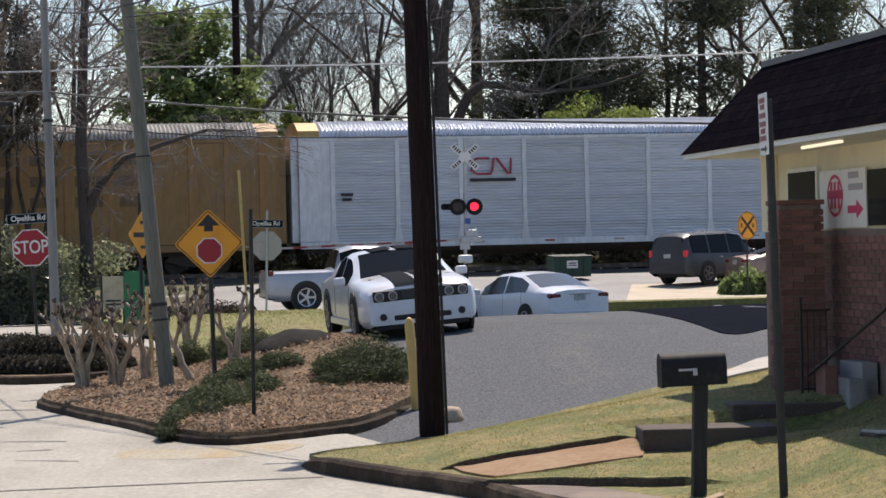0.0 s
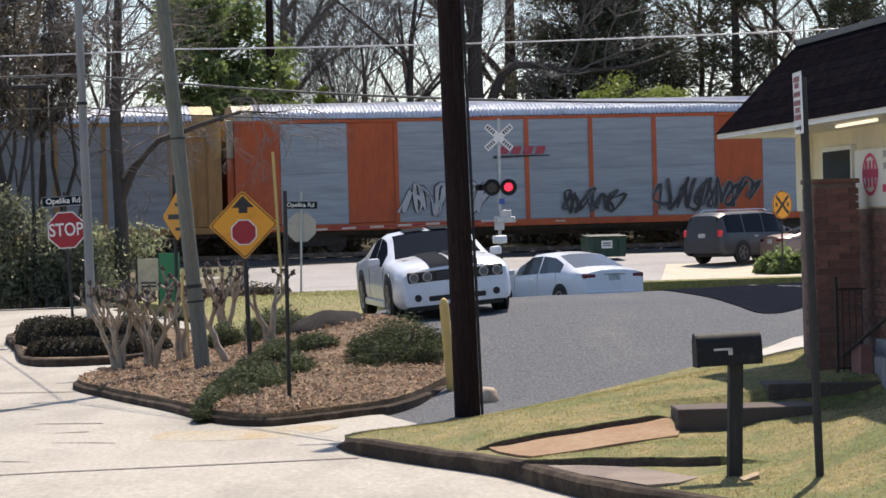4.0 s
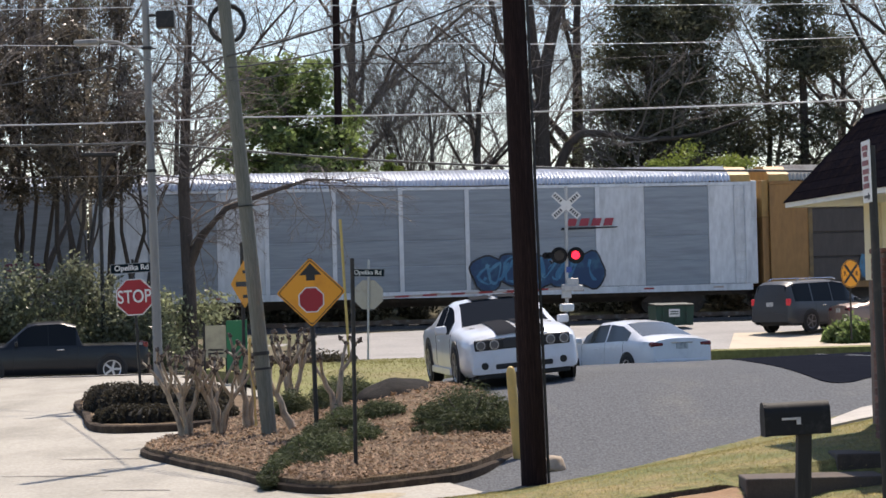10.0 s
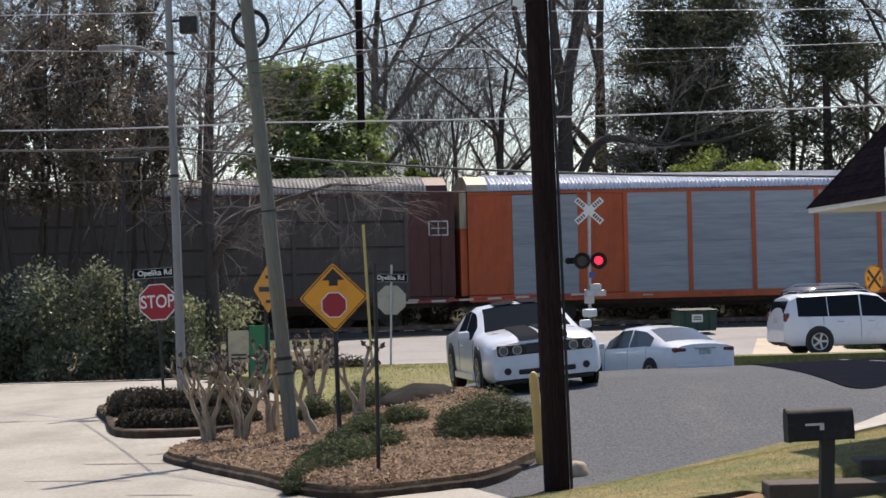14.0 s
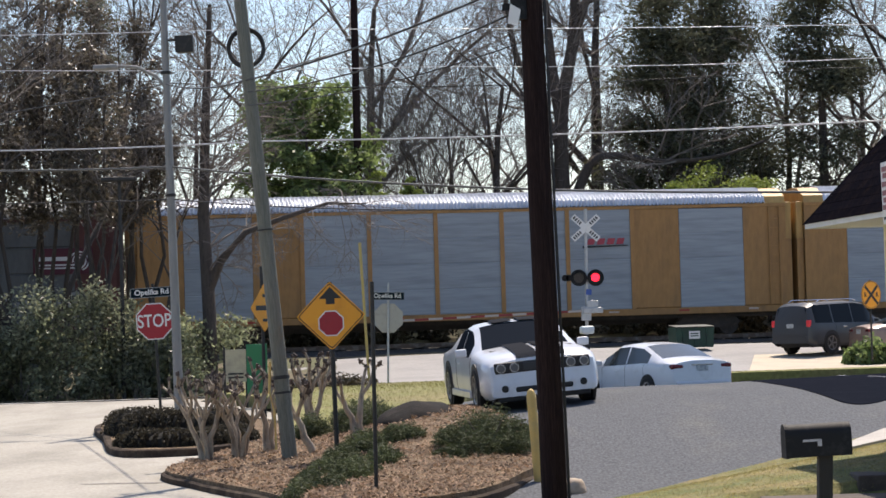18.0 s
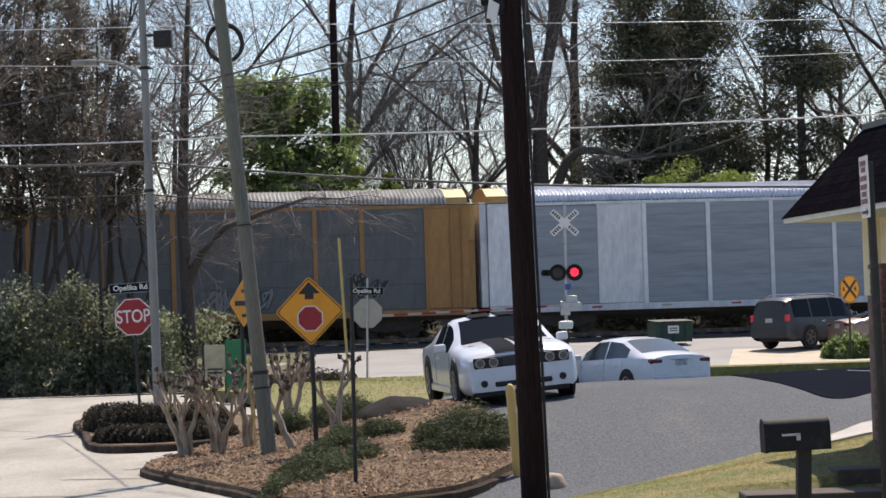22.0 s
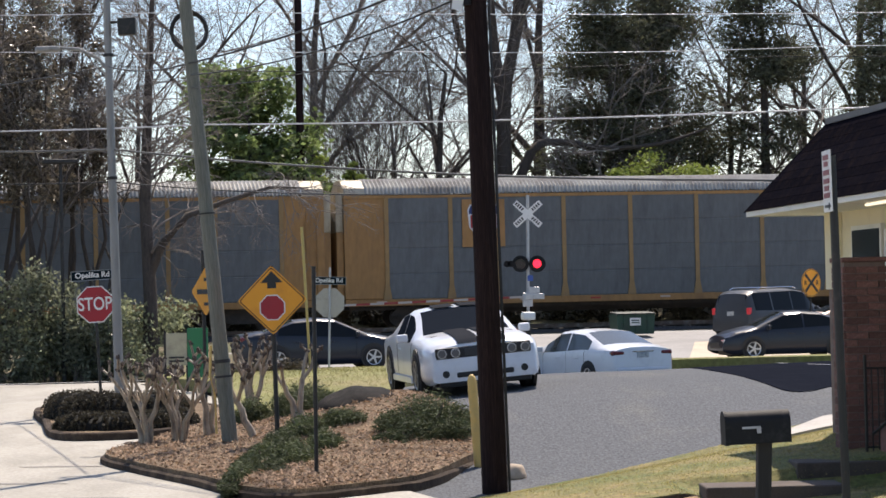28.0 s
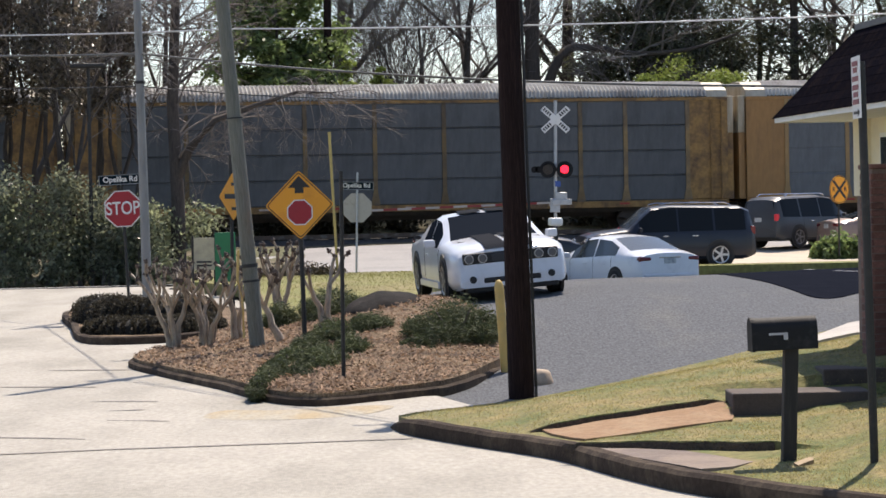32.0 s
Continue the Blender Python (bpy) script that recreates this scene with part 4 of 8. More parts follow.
def build_train():
    K = []
    K.append((rack_car("slat", "white ribbed car carrier with a red emblem", "white", "pearl", "white", "white", extras=(logo("cn", -4.8, 4.05, 0.62, INKR), extra(bars, -4.75, 3.5, 1.9, 0.13, INK, 1), extra(bars, -L0 + 2.4, 3.0, 0.5, 0.12, INK)), nudge=-0.50), CAR_LEN))
    K.append((rack_car("unit", "dusty ochre enclosed car carrier with vents", "ochre", "ochre", "yellow", "ochre", M_roofold, UNIT_LEN, nudge=-0.50), UNIT_LEN))
    K.append((rack_car("unit", "dusty ochre enclosed car carrier with dark lettering", "ochre", "ochre", "yellow", "ochre", M_roofold, UNIT_LEN, (extra(slant_mark, -5.3, 3.55), extra(marks, -5.3, 2.55, 3.0, 0.34, INK), extra(bars, -5.3, 3.15, 0.9, 0.05, INK, 2)), "left", nudge=-0.50), UNIT_LEN))
    K.append((rack_car("block", "orange-red car carrier with silver panels and graffiti", "orange", "silver", "orange", "orange", extras=(logo("swoosh", -1.2, 3.75, 1.0, INKR), extra(graffiti, -4.5, 2.0, 3.6, 1.2, G_WHITE, 3), extra(graffiti, 6.5, 2.0, 4.0, 1.2, G_BLACK, 4), extra(graffiti, 1.5, 1.8, 2.5, 0.9, G_BLACK, 5)), nudge=-0.30), CAR_LEN))
    K.append((rack_car("rib", "grey-silver car carrier with yellow posts and shield emblem", "yellow", "steel", "yellow", "yellow", extras=(extra(plate_box, -6.9, 4.05, 1.9, 1.9, "yellow"), extra(shield, -6.9, 4.12, 1.3), extra(lettered, -3.2, 4.72), extra(graffiti, -2.2, 1.75, 2.6, 0.8, G_BLACK, 7), extra(graffiti, 1.2, 1.8, 1.6, 0.9, G_WHITE, 8)), nudge=0.20), CAR_LEN))
    K.append((rack_car("block", "yellow car carrier with silver panels and a red mark", "yellow", "silver", "yellow", "yellow", extras=(logo("swoosh", 6.2, 3.75, 0.9, INKR), extra(bars, 12.2, 2.9, 0.5, 0.12, INKW)), nudge=0.35), CAR_LEN))
    K.append((rack_car("rib", "rusty brown car carrier with yellow posts and blue graffiti", "dark", "dark", "worn", "yellow", M_roofold, extras=(extra(graffiti, -6.2, 1.75, 7.5, 1.1, G_BLUE, 11), extra(graffiti, 7.2, 1.65, 3.3, 0.85, G_WHITE, 12), extra(plate_box, -5.0, 3.85, 3.0, 0.8, "ochre_dark")), nudge=0.50), CAR_LEN))
    K.append((rack_car("block", "white-silver car carrier with blue graffiti", "white", "silver", "white", "white", extras=(logo("swoosh", 5.8, 3.6, 1.0, INKR), extra(bubble, 3.6, 1.85, 5.2, 1.45, 13)), nudge=0.60), CAR_LEN))
    K.append((rack_car("stripe", "galvanised ribbed car carrier with maroon stripes", "steel", "pearl", "steel", "steel", extras=(stripes, extra(plate_box, -5.1, 4.5, 2.4, 0.85, "wine"), extra(bars, -4.7, 4.58, 1.3, 0.2, INKW, 1), extra(wheel_mark, -5.85, 4.5, 0.26)), nudge=0.70), CAR_LEN))
    K.append((rack_car("block", "orange-red car carrier with silver panels", "orange", "silver", "orange", "orange", extras=(logo("swoosh", 5.2, 3.75, 0.9, INKR), extra(bars, 12.2, 2.8, 0.5, 0.12, INKW)), nudge=0.72), CAR_LEN))
    K.append((rack_car("rib", "dark grey-brown car carrier with maroon ends", "maroon", "dark", "dark", "maroon", M_roofold, extras=(extra(frame_box, 12.0, 3.85, 0.75, 0.55),), nudge=0.74), CAR_LEN))
    K.append((rack_car("block", "yellow car carrier with silver panels and a dark emblem", "yellow", "silver", "yellow", "yellow", extras=(extra(slant_mark, -5.5, 4.05, True), extra(bars, -5.3, 3.65, 1.5, 0.06, INKW, 1)), nudge=0.73), CAR_LEN))
    K.append((rack_car("block", "yellow car carrier with bright silver panels", "yellow", "silver", "yellow", "yellow", extras=(logo("swoosh", 4.8, 3.75, 0.8, INKR),), nudge=0.80), CAR_LEN))
    K.append((rack_car("rib", "dull grey car carrier with maroon end and white emblem", "maroon", "slate", "slate", "maroon", M_roofold, extras=(extra(plate_box, 10.3, 3.6, 2.3, 1.0, "wine"), extra(wheel_bars, 10.3, 3.6), extra(graffiti, 9.2, 1.75, 4.6, 1.1, G_DIM, 21), extra(plate_box, -2.95, 3.6, 2.3, 1.0, "wine"), extra(wheel_bars, -2.95, 3.6), extra(graffiti, -3.5, 1.6, 2.4, 0.7, G_DIM, 22)), nudge=0.80), CAR_LEN))
    K.append((rack_car("block", "white car carrier with silver panels and red mark", "white", "silver", "white", "white", extras=(logo("swoosh", 4.6, 3.75, 0.9, INKR),), nudge=0.70), CAR_LEN))
    K.append((rack_car("rib", "grey car carrier with yellow posts and dark emblem", "yellow", "grey", "yellow", "yellow", M_roofold, extras=(extra(plate_box, -7.6, 4.2, 1.9, 1.7, "yellow"), logo("cn", -7.6, 4.3, 0.55, INK), extra(graffiti, -2.2, 1.9, 1.2, 1.0, G_BLACK, 31), extra(graffiti, 3.4, 1.7, 2.6, 0.9, G_DIM, 32), extra(graffiti, 8.5, 2.1, 1.6, 0.8, G_BLACK, 33)), nudge=0.50), CAR_LEN))
    for k, seeds in enumerate(((41, 0), (51, 52), (0, 0), (71, 0), (81, 82), (0, 0), (0, 0))):
        ex = []
        if k not in (3, 5):
            ex.append(extra(plate_box, -7.6, 4.1, 1.75, 1.9, "yellow"))
            ex.append(extra(shield, -7.6, 4.2, 1.3))
        if seeds[0]:
            ex.append(extra(graffiti, -1.0 if k == 4 else -3.0 + 1.5 * (k % 3), 1.75 if k == 4 else 1.6, 6.2 if k == 4 else 2.4, 1.15 if k == 4 else 0.8, G_WHITE if k == 4 else G_DIM, seeds[0]))
        if k == 1:
            ex.append(extra(slogan, -3.3, 4.7))
            ex.append(extra(graffiti, -7.7, 1.75, 5.4, 1.45, G_BLACK, 55))
            ex.append(extra(graffiti, -7.7, 1.8, 5.2, 1.35, G_WHITE, 56))
        if seeds[1]:
            ex.append(extra(graffiti, 4.6 if k == 4 else 3.0, 1.75, 3.2 if k == 4 else 4.5, 1.15, G_WHITE, seeds[1]))
        K.append((rack_car("grey", "dull grey car carrier with worn yellow posts and ends", "rust" if k % 2 else "yellow", "smoke" if k > 4 else "grey", "worn" if k > 4 else "tanpost", "rust" if k > 4 else "yellow", M_roofold, extras=tuple(ex), nudge=0.3 - 0.1 * k), CAR_LEN))
    return K


L0 = (CAR_LEN - 0.8) / 2


def plate_box(car, x, z, w, h, key):
    bm = bm_new()
    box(bm, (x, -HALF - 0.066, z), (w, 0.016, h))
    part("plate", bm, P[key], car)


def frame_box(car, x, z, w, h):
    bm = bm_new()
    for dx, dz, sx, sz in ((0, h / 2, w, 0.05), (0, -h / 2, w, 0.05), (-w / 2, 0, 0.05, h), (w / 2, 0, 0.05, h), (0, 0, w * 0.8, 0.04), (0, 0, 0.04, h * 0.8)):
        box(bm, (x + dx, -HALF - 0.04, z + dz), (sx, 0.012, sz))
    part("placard", bm, INKW, car)


def lettered(car, x, z):
    plate_box(car, x, z, 4.5, 0.55, "silver")
    words("BUILDING AMERICA", 0.40, INK, car, pose(x, -HALF - 0.09, z), bold=0.012)


def slogan(car, x, z):
    words("BUILDING AMERICA", 0.40, INK, car, pose(x, -HALF - 0.075, z), bold=0.012)


TRAIN = build_train()


def train_shift(t):
    """How far the gap behind the first car has run along the track."""
    return -3.33 + 16.96 * t + 0.0047 * t * t - table(t, [0, 4, 8, 12, 16, 20, 24, 28, 32], [-0.55, 0.1, 1.35, 2.12, 2.49, 2.4, 1.9, 1.35, 0.7])


TRAIN_Z = Matrix.Translation(TRACK) @ pose(0, 0, 0, 0, 0, RAIL)


def train_moves():
    back = 0.0
    for k, (car, length) in enumerate(TRAIN):
        mid = length / 2 if k == 0 else -(back + length / 2)
        if k:
            back += length
        walk(car, [(t, TRAIN_Z @ pose(train_shift(t) + mid, 0, 0)) for t in (0.0, 4.0, 8.0, 12.0, 16.0, 20.0, 24.0, 28.0, 32.0)])


# ---- poles, signs and street furniture ----
def up(x, y, f, sink=0.05):
    return pose(x, y, f(x, y) - sink)


def lean_to(p0, p1):
    """A pose at p0 whose z axis points at p1."""
    p0, p1 = Vector(p0), Vector(p1)
    q = Vector((0, 0, 1)).rotation_difference((p1 - p0).normalized())
    return Matrix.Translation(p0) @ q.to_matrix().to_4x4()


# near creosoted utility pole
up_pole = thing("utility_pole", "dark creosoted wooden utility pole at the lawn's edge", "utility pole", lean_to((0.835, 27.5, -0.3), (0.755, 27.5, 4.27)), group="utility poles")
bm = bm_new()
rings = []
for i in range(25):
    z = 7.3 * i / 24
    r = 0.142 - 0.028 * z / 9.5
    rings.append([bm.verts.new((r * (1 + 0.05 * noise.noise((math.cos(a * 6.283 / 18) * 2, math.sin(a * 6.283 / 18) * 2, z * 0.6))) * math.cos(a * 6.283 / 18), r * math.sin(a * 6.283 / 18), z)) for a in range(18)])
for a, b in zip(rings, rings[1:]):
    for i in range(18):
        bm.faces.new((a[i], a[(i + 1) % 18], b[(i + 1) % 18], b[i]))
bm.faces.new(rings[-1])
part("shaft", bm, M_polewood, up_pole, smooth=True)
bm = bm_new()
pipe(bm, [(0.16, -0.03, 0.2), (0.155, -0.03, 2.0), (0.145, -0.03, 5.5), (0.14, -0.03, 7.0)], 0.018, 6)
part("ground_wire_guard", bm, M_wire, up_pole)
bm = bm_new()
rod(bm, (-0.14, -0.1, 5.55), (-0.14, -0.1, 6.0), 0.09, n=14)
box(bm, (-0.22, -0.05, 5.7), (0.2, 0.08, 0.07))
box(bm, (-0.3, 0.0, 5.95), (0.5, 0.06, 0.06))
part("splice_case", bm, M_black, up_pole, "dark cable hardware")
bm = bm_new()
slab(bm, [(-0.07, -0.09), (0.04, -0.12), (0.08, 0.05), (-0.03, 0.12)], 0.02, pose(-0.2, -0.2, 5.6))
part("tag", bm, M_signwhite, up_pole)

# leaning grey pole in the bed with a cable coil
lp = thing("utility_pole", "weathered grey leaning wooden pole with a coil of cable", "utility pole", lean_to((-2.56, 34.5, 0.0), (-2.96, 34.5, 4.92)), group="utility poles")
bm = bm_new()
rod(bm, (0, 0, 0), (0, 0, 9.0), 0.108, 0.078, 16)
part("shaft", bm, M_greywood, lp, smooth="auto")
bm = bm_new()
turns = [(a / 20 * 6.2832, 0.225 + 0.035 * (0.5 + 0.5 * math.sin(a * 0.37)), 0.12 + 0.0007 * a) for a in range(121)]
pipe(bm, [(r * math.cos(a), y, 5.85 + r * 1.05 * math.sin(a)) for a, r, y in turns], 0.017, 5)
part("cable_coil", bm, M_wire, lp, "coil of black cable")
for z, w in ((1.25, 0.05), (1.05, 0.03), (3.3, 0.02)):
    bm = bm_new()
    rod(bm, (0, 0, z), (0, 0, z + w), 0.118, n=16)
    part("strap", bm, M_wire, lp)
bm = bm_new()
pipe(bm, [(-0.12, -0.13, 1.5), (-0.17, -0.15, 1.1), (-0.13, -0.14, 0.8), (-0.16, -0.15, 0.3)], 0.02, 6)
part("warning_tape", bm, M_yellowpaint, lp, "strip of yellow tape")

# street lamp pole
lamp = thing("street_lamp", "galvanised street lamp pole with a curved arm", "street lamp", lean_to((-5.9, 50, 0.1), (-5.98, 50, 6.27)))
bm = bm_new()
rod(bm, (0, 0, 0), (0, 0, 8.5), 0.098, 0.07, 14)
part("shaft", bm, M_lamppole, lamp, smooth="auto")
bm = bm_new()
pipe(bm, [(0, 0, 6.65), (-0.2, 0, 6.92), (-0.58, 0, 7.12), (-1.0, 0, 7.16)], 0.035, 8)
part("arm", bm, M_lamppole, lamp)
bm = bm_new()
box(bm, (-1.2, 0, 7.14), (0.5, 0.22, 0.11), bevel=0.04)
part("lamp_head", bm, M_lamppole, lamp)
bm = bm_new()
box(bm, (0.4, -0.05, 7.53), (0.36, 0.3, 0.34), bevel=0.02)
rod(bm, (0, 0, 7.63), (0.35, -0.05, 7.63), 0.03)
part("floodlight", bm, M_blacksteel, lamp)
bm = bm_new()
for z in (6.95, 4.5):
    rod(bm, (0, 0, z), (0, 0, z + 0.06), 0.105, n=14)
part("band", bm, M_blacksteel, lamp)

# dark far pole behind the railway
fp = thing("utility_pole", "tall dark wooden utility pole beyond the railway", "utility pole", lean_to((-4.75, 107.0, 0.6), (-4.72, 107.0, 11.0)), group="utility poles")
bm = bm_new()
rod(bm, (0, 0, 0), (0, 0, 15.3), 0.19, 0.15, 12)
part("shaft", bm, M_polewood, fp, smooth="auto")
bm = bm_new()
for z in (12.7, 13.5, 14.4):
    rod(bm, (-0.17, -0.1, z), (-0.34, -0.1, z + 0.03), 0.05, n=8)
part("insulator", bm, M_galv, fp)


def octagon(r):
    return ngon(8, r, math.pi / 8)


def street_name(parent, m):
    bm = bm_new()
    slab(bm, [(-0.42, -0.09), (0.42, -0.09), (0.42, 0.09), (-0.42, 0.09)], 0.012)
    b = part("name_blade", bm, surf("name_blade_dark", (0.006, 0.014, 0.020), 0.8, spec=0.1), parent, "dark blade with white lettering", m=m)
    bm = bm_new()
    for x, z, sx, sz in ((0, 0.094, 0.87, 0.014), (0, -0.094, 0.87, 0.014), (-0.43, 0, 0.014, 0.2), (0.43, 0, 0.014, 0.2)):
        box(bm, (x, -0.002, z), (sx, 0.016, sz))
    part("rim", bm, surf("blade_rim", (0.22, 0.24, 0.25), 0.6), b)
    words("Opelika Rd", 0.155, M_signwhite, b, pose(0, -0.008, 0.005), bold=0.003)


def post(parent, h, r=0.03, mat=None, sq=False):
    bm = bm_new()
    if sq:
        box(bm, (0, 0, h / 2), (2 * r, 2 * r, h))
    else:
        rod(bm, (0, 0, 0), (0, 0, h), r, n=10)
    return part("post", bm, mat or M_blacksteel, parent)


# stop sign
st = thing("stop_sign", "red octagonal stop sign with a street name blade", "stop sign", lean_to((-6.39, 51, 0.1), (-6.47, 51, 2.04)), group="stop signs")
post(st, 2.8)
bm = bm_new()
slab(bm, octagon(0.4), 0.008, pose(0, -0.04, 2.03))
sp = part("plate", bm, M_signwhite, st)
bm = bm_new()
slab(bm, octagon(0.375), 0.006, pose(0, -0.047, 2.03))
part("red_field", bm, M_signred, sp)
words("STOP", 0.37, M_signwhite, sp, pose(0, -0.054, 2.03) @ Matrix.Diagonal((0.78, 1, 1, 1)), bold=0.004)
street_name(st, pose(-0.02, -0.04, 2.62))

# the same kind of sign seen from behind, at the main road
bs = thing("stop_sign", "back of a stop sign with a street name blade", "stop sign", lean_to((-2.22, 64, 0.35), (-2.17, 64, 2.0)), group="stop signs")
post(bs, 2.6, 0.028, M_galv)
bm = bm_new()
slab(bm, octagon(0.4), 0.01, pose(0, 0.04, 1.72))
part("plate", bm, M_signback, bs)
street_name(bs, pose(-0.02, -0.03, 2.28))
bm = bm_new()
box(bm, (0, 0, 2.52), (0.03, 0.05, 0.22))
part("bracket", bm, M_galv, bs)

# stop-ahead diamond
dm = thing("warning_sign", "yellow diamond stop-ahead sign on a dark post", "warning sign", lean_to((-1.89, 34.0, 0.05), (-1.925, 34.0, 2.08)), group="warning signs")
post(dm, 2.5, 0.032, M_blacksteel)
R2 = 0.465


def rounded_diamond(r, k=0.05):
    out = []
    for i in range(4):
        a = i * math.pi / 2
        for da in (-0.07, 0.0, 0.07):
            rr = r * (1 - k * (abs(da) / 0.07) * 1.05) * (0.985 if da == 0 else 1.0)
            out.append((rr * math.cos(a + da), rr * math.sin(a + da)))
    return out


bm = bm_new()
slab(bm, rounded_diamond(R2), 0.008, pose(0, -0.045, 2.04))
dp = part("plate", bm, M_signyellow, dm)
bm = bm_new()
o, i_ = rounded_diamond(R2 * 0.955), rounded_diamond(R2 * 0.92)
vo = [bm.verts.new((x, -0.049, 2.04 + z)) for x, z in o]
vi = [bm.verts.new((x, -0.049, 2.04 + z)) for x, z in i_]
for k in range(12):
    bm.faces.new((vo[k], vo[(k + 1) % 12], vi[(k + 1) % 12], vi[k]))
part("border", bm, M_signblack, dp)
bm = bm_new()
slab(bm, octagon(0.186), 0.005, pose(0, -0.051, 1.94))
part("octagon_rim", bm, M_signwhite, dp)
bm = bm_new()
slab(bm, octagon(0.17), 0.005, pose(0, -0.054, 1.94))
part("octagon", bm, M_signred, dp)
bm = bm_new()
slab(bm, [(-0.06, 0.16), (0.06, 0.16), (0.06, 0.235), (0.15, 0.235), (0.0, 0.395), (-0.15, 0.235), (-0.06, 0.235)], 0.005, pose(0, -0.052, 2.04))
part("arrow", bm, M_signblack, dp)

# narrow side-on yellow sign behind the grey pole
ks = thing("warning_sign", "yellow diamond sign turned almost edge-on", "warning sign", pose(-3.44, 41.0, 0.05, 0, 0, 60), group="warning signs")
post(ks, 2.9, 0.03)
bm = bm_new()
slab(bm, rounded_diamond(0.39), 0.008, pose(0, -0.045, 2.22))
kp = part("plate", bm, M_signyellow, ks)
bm = bm_new()
slab(bm, [(-0.25, -0.04), (0.1, -0.04), (0.1, -0.13), (0.27, 0), (0.1, 0.13), (0.1, 0.04), (-0.25, 0.04)], 0.006, pose(0, -0.052, 2.22))
for zz in (-0.2, 0.2):
    box(bm, (0, -0.05, 2.22 + zz), (0.12, 0.004, 0.05))
part("arrow", bm, M_signblack, kp)

# bare dark post in the bed and yellow guy guard
bp = thing("sign_post", "bare dark steel sign post in the mulch", "post", lean_to((-1.16, 28.6, 0.0), (-1.145, 28.6, 2.44)))
post(bp, 2.45, 0.024)
yg = thing("guy_wire_guard", "long thin yellow plastic guy-wire guard", "guy guard", lean_to((-2.6, 62, 0.2), (-2.75, 62, 3.93)))
bm = bm_new()
rod(bm, (0, 0, 0), (0, 0, 3.75), 0.032, 0.036, 8)
part("tube", bm, surf("guard_yellow", (0.50, 0.37, 0.12), 0.6, col2=(0.36, 0.27, 0.12), scale=2, amount=0.4), yg)

# bollard
bo = thing("bollard", "pale yellow steel bollard, slightly leaning", "bollard", lean_to((0.735, 30.5, 0.0), (0.665, 30.5, 1.14)))
bm = bm_new()
prof = [(0.058, 0), (0.058, 1.02), (0.055, 1.06), (0.042, 1.1), (0.02, 1.125), (0.001, 1.13)]
rr = [[bm.verts.new((r * math.cos(a * 6.2832 / 14), r * math.sin(a * 6.2832 / 14), z)) for a in range(14)] for r, z in prof]
for a, b in zip(rr, rr[1:]):
    for i in range(14):
        bm.faces.new((a[i], a[(i + 1) % 14], b[(i + 1) % 14], b[i]))
part("pipe", bm, M_yellowpaint, bo, smooth="auto")

# restriction sign near the lawn, turned almost edge-on
ns = thing("parking_sign", "white restriction sign on a tall dark post, seen edge-on", "sign", lean_to((2.985, 17.5, 0.0), (2.93, 17.5, 3.03)))
post(ns, 2.97, 0.03)
bm = bm_new()
slab(bm, [(-0.16, -0.215), (0.16, -0.215), (0.16, 0.215), (-0.16, 0.215)], 0.006, pose(0.0, -0.04, 2.79, 0, 0, 0))
npz = part("plate", bm, M_signwhite, ns, m=pose(0, 0, 0, 0, 0, -89.3))
bm = bm_new()
for zz, w in ((0.165, 0.2), (0.12, 0.14), (0.06, 0.22), (0.0, 0.22), (-0.05, 0.16), (-0.1, 0.22)):
    box(bm, (0, -0.044, 2.79 + zz), (w, 0.004, 0.035))
part("lettering", bm, surf("sign_text_red", (0.22, 0.06, 0.07), 0.5), npz)
bm = bm_new()
slab(bm, [(-0.1, -0.185), (0.06, -0.185), (0.06, -0.2), (0.12, -0.175), (0.06, -0.15), (0.06, -0.165), (-0.1, -0.165)], 0.004, pose(0, -0.044, 2.79))
part("arrow", bm, M_signblack, npz)

# mailbox
mb = thing("mailbox", "black dome-topped mailbox on a dark wooden post", "mailbox", pose(2.445, 18.1, 0.0, 0, 2.0, 4))
bm = bm_new()
box(bm, (0.015, 0, 0.42), (0.1, 0.1, 1.1), bevel=0.008)
part("post", bm, surf("dark_post_wood", (0.018, 0.016, 0.014), 0.8, col2=(0.04, 0.035, 0.03), scale=8, amount=0.4, stretch=(4, 4, 0.4)), mb)
bm = bm_new()
pr = [(-0.085, 0), (-0.085, 0.15)] + [(-0.085 * math.cos(k * math.pi / 10), 0.15 + 0.085 * math.sin(k * math.pi / 10)) for k in range(1, 10)] + [(0.085, 0.15), (0.085, 0)]
a = [bm.verts.new((-0.235, y, z)) for y, z in pr]
b = [bm.verts.new((0.235, y, z)) for y, z in pr]
bm.faces.new(a)
bm.faces.new(b[::-1])
for i in range(len(pr)):
    j = (i + 1) % len(pr)
    bm.faces.new((a[i], b[i], b[j], a[j]))
mbx = part("box", bm, M_black, mb, m=pose(-0.035, 0, 0.94, 0, -3.6), smooth="auto")
bm = bm_new()
a = [bm.verts.new((-0.245, 1.07 * y, -0.005 + 1.05 * z)) for y, z in pr]
b = [bm.verts.new((-0.222, 1.07 * y, -0.005 + 1.05 * z)) for y, z in pr]
bm.faces.new(a)
bm.faces.new(b[::-1])
for i in range(len(pr)):
    j = (i + 1) % len(pr)
    bm.faces.new((a[i], b[i], b[j], a[j]))
part("door", bm, M_black, mbx)
bm = bm_new()
box(bm, (-0.055, -0.093, 0.118), (0.13, 0.006, 0.016))
box(bm, (0.0, -0.093, 0.1), (0.03, 0.006, 0.05))
part("flag", bm, surf("flag_grey", (0.45, 0.44, 0.44), 0.5), mbx, "pale metal flag")

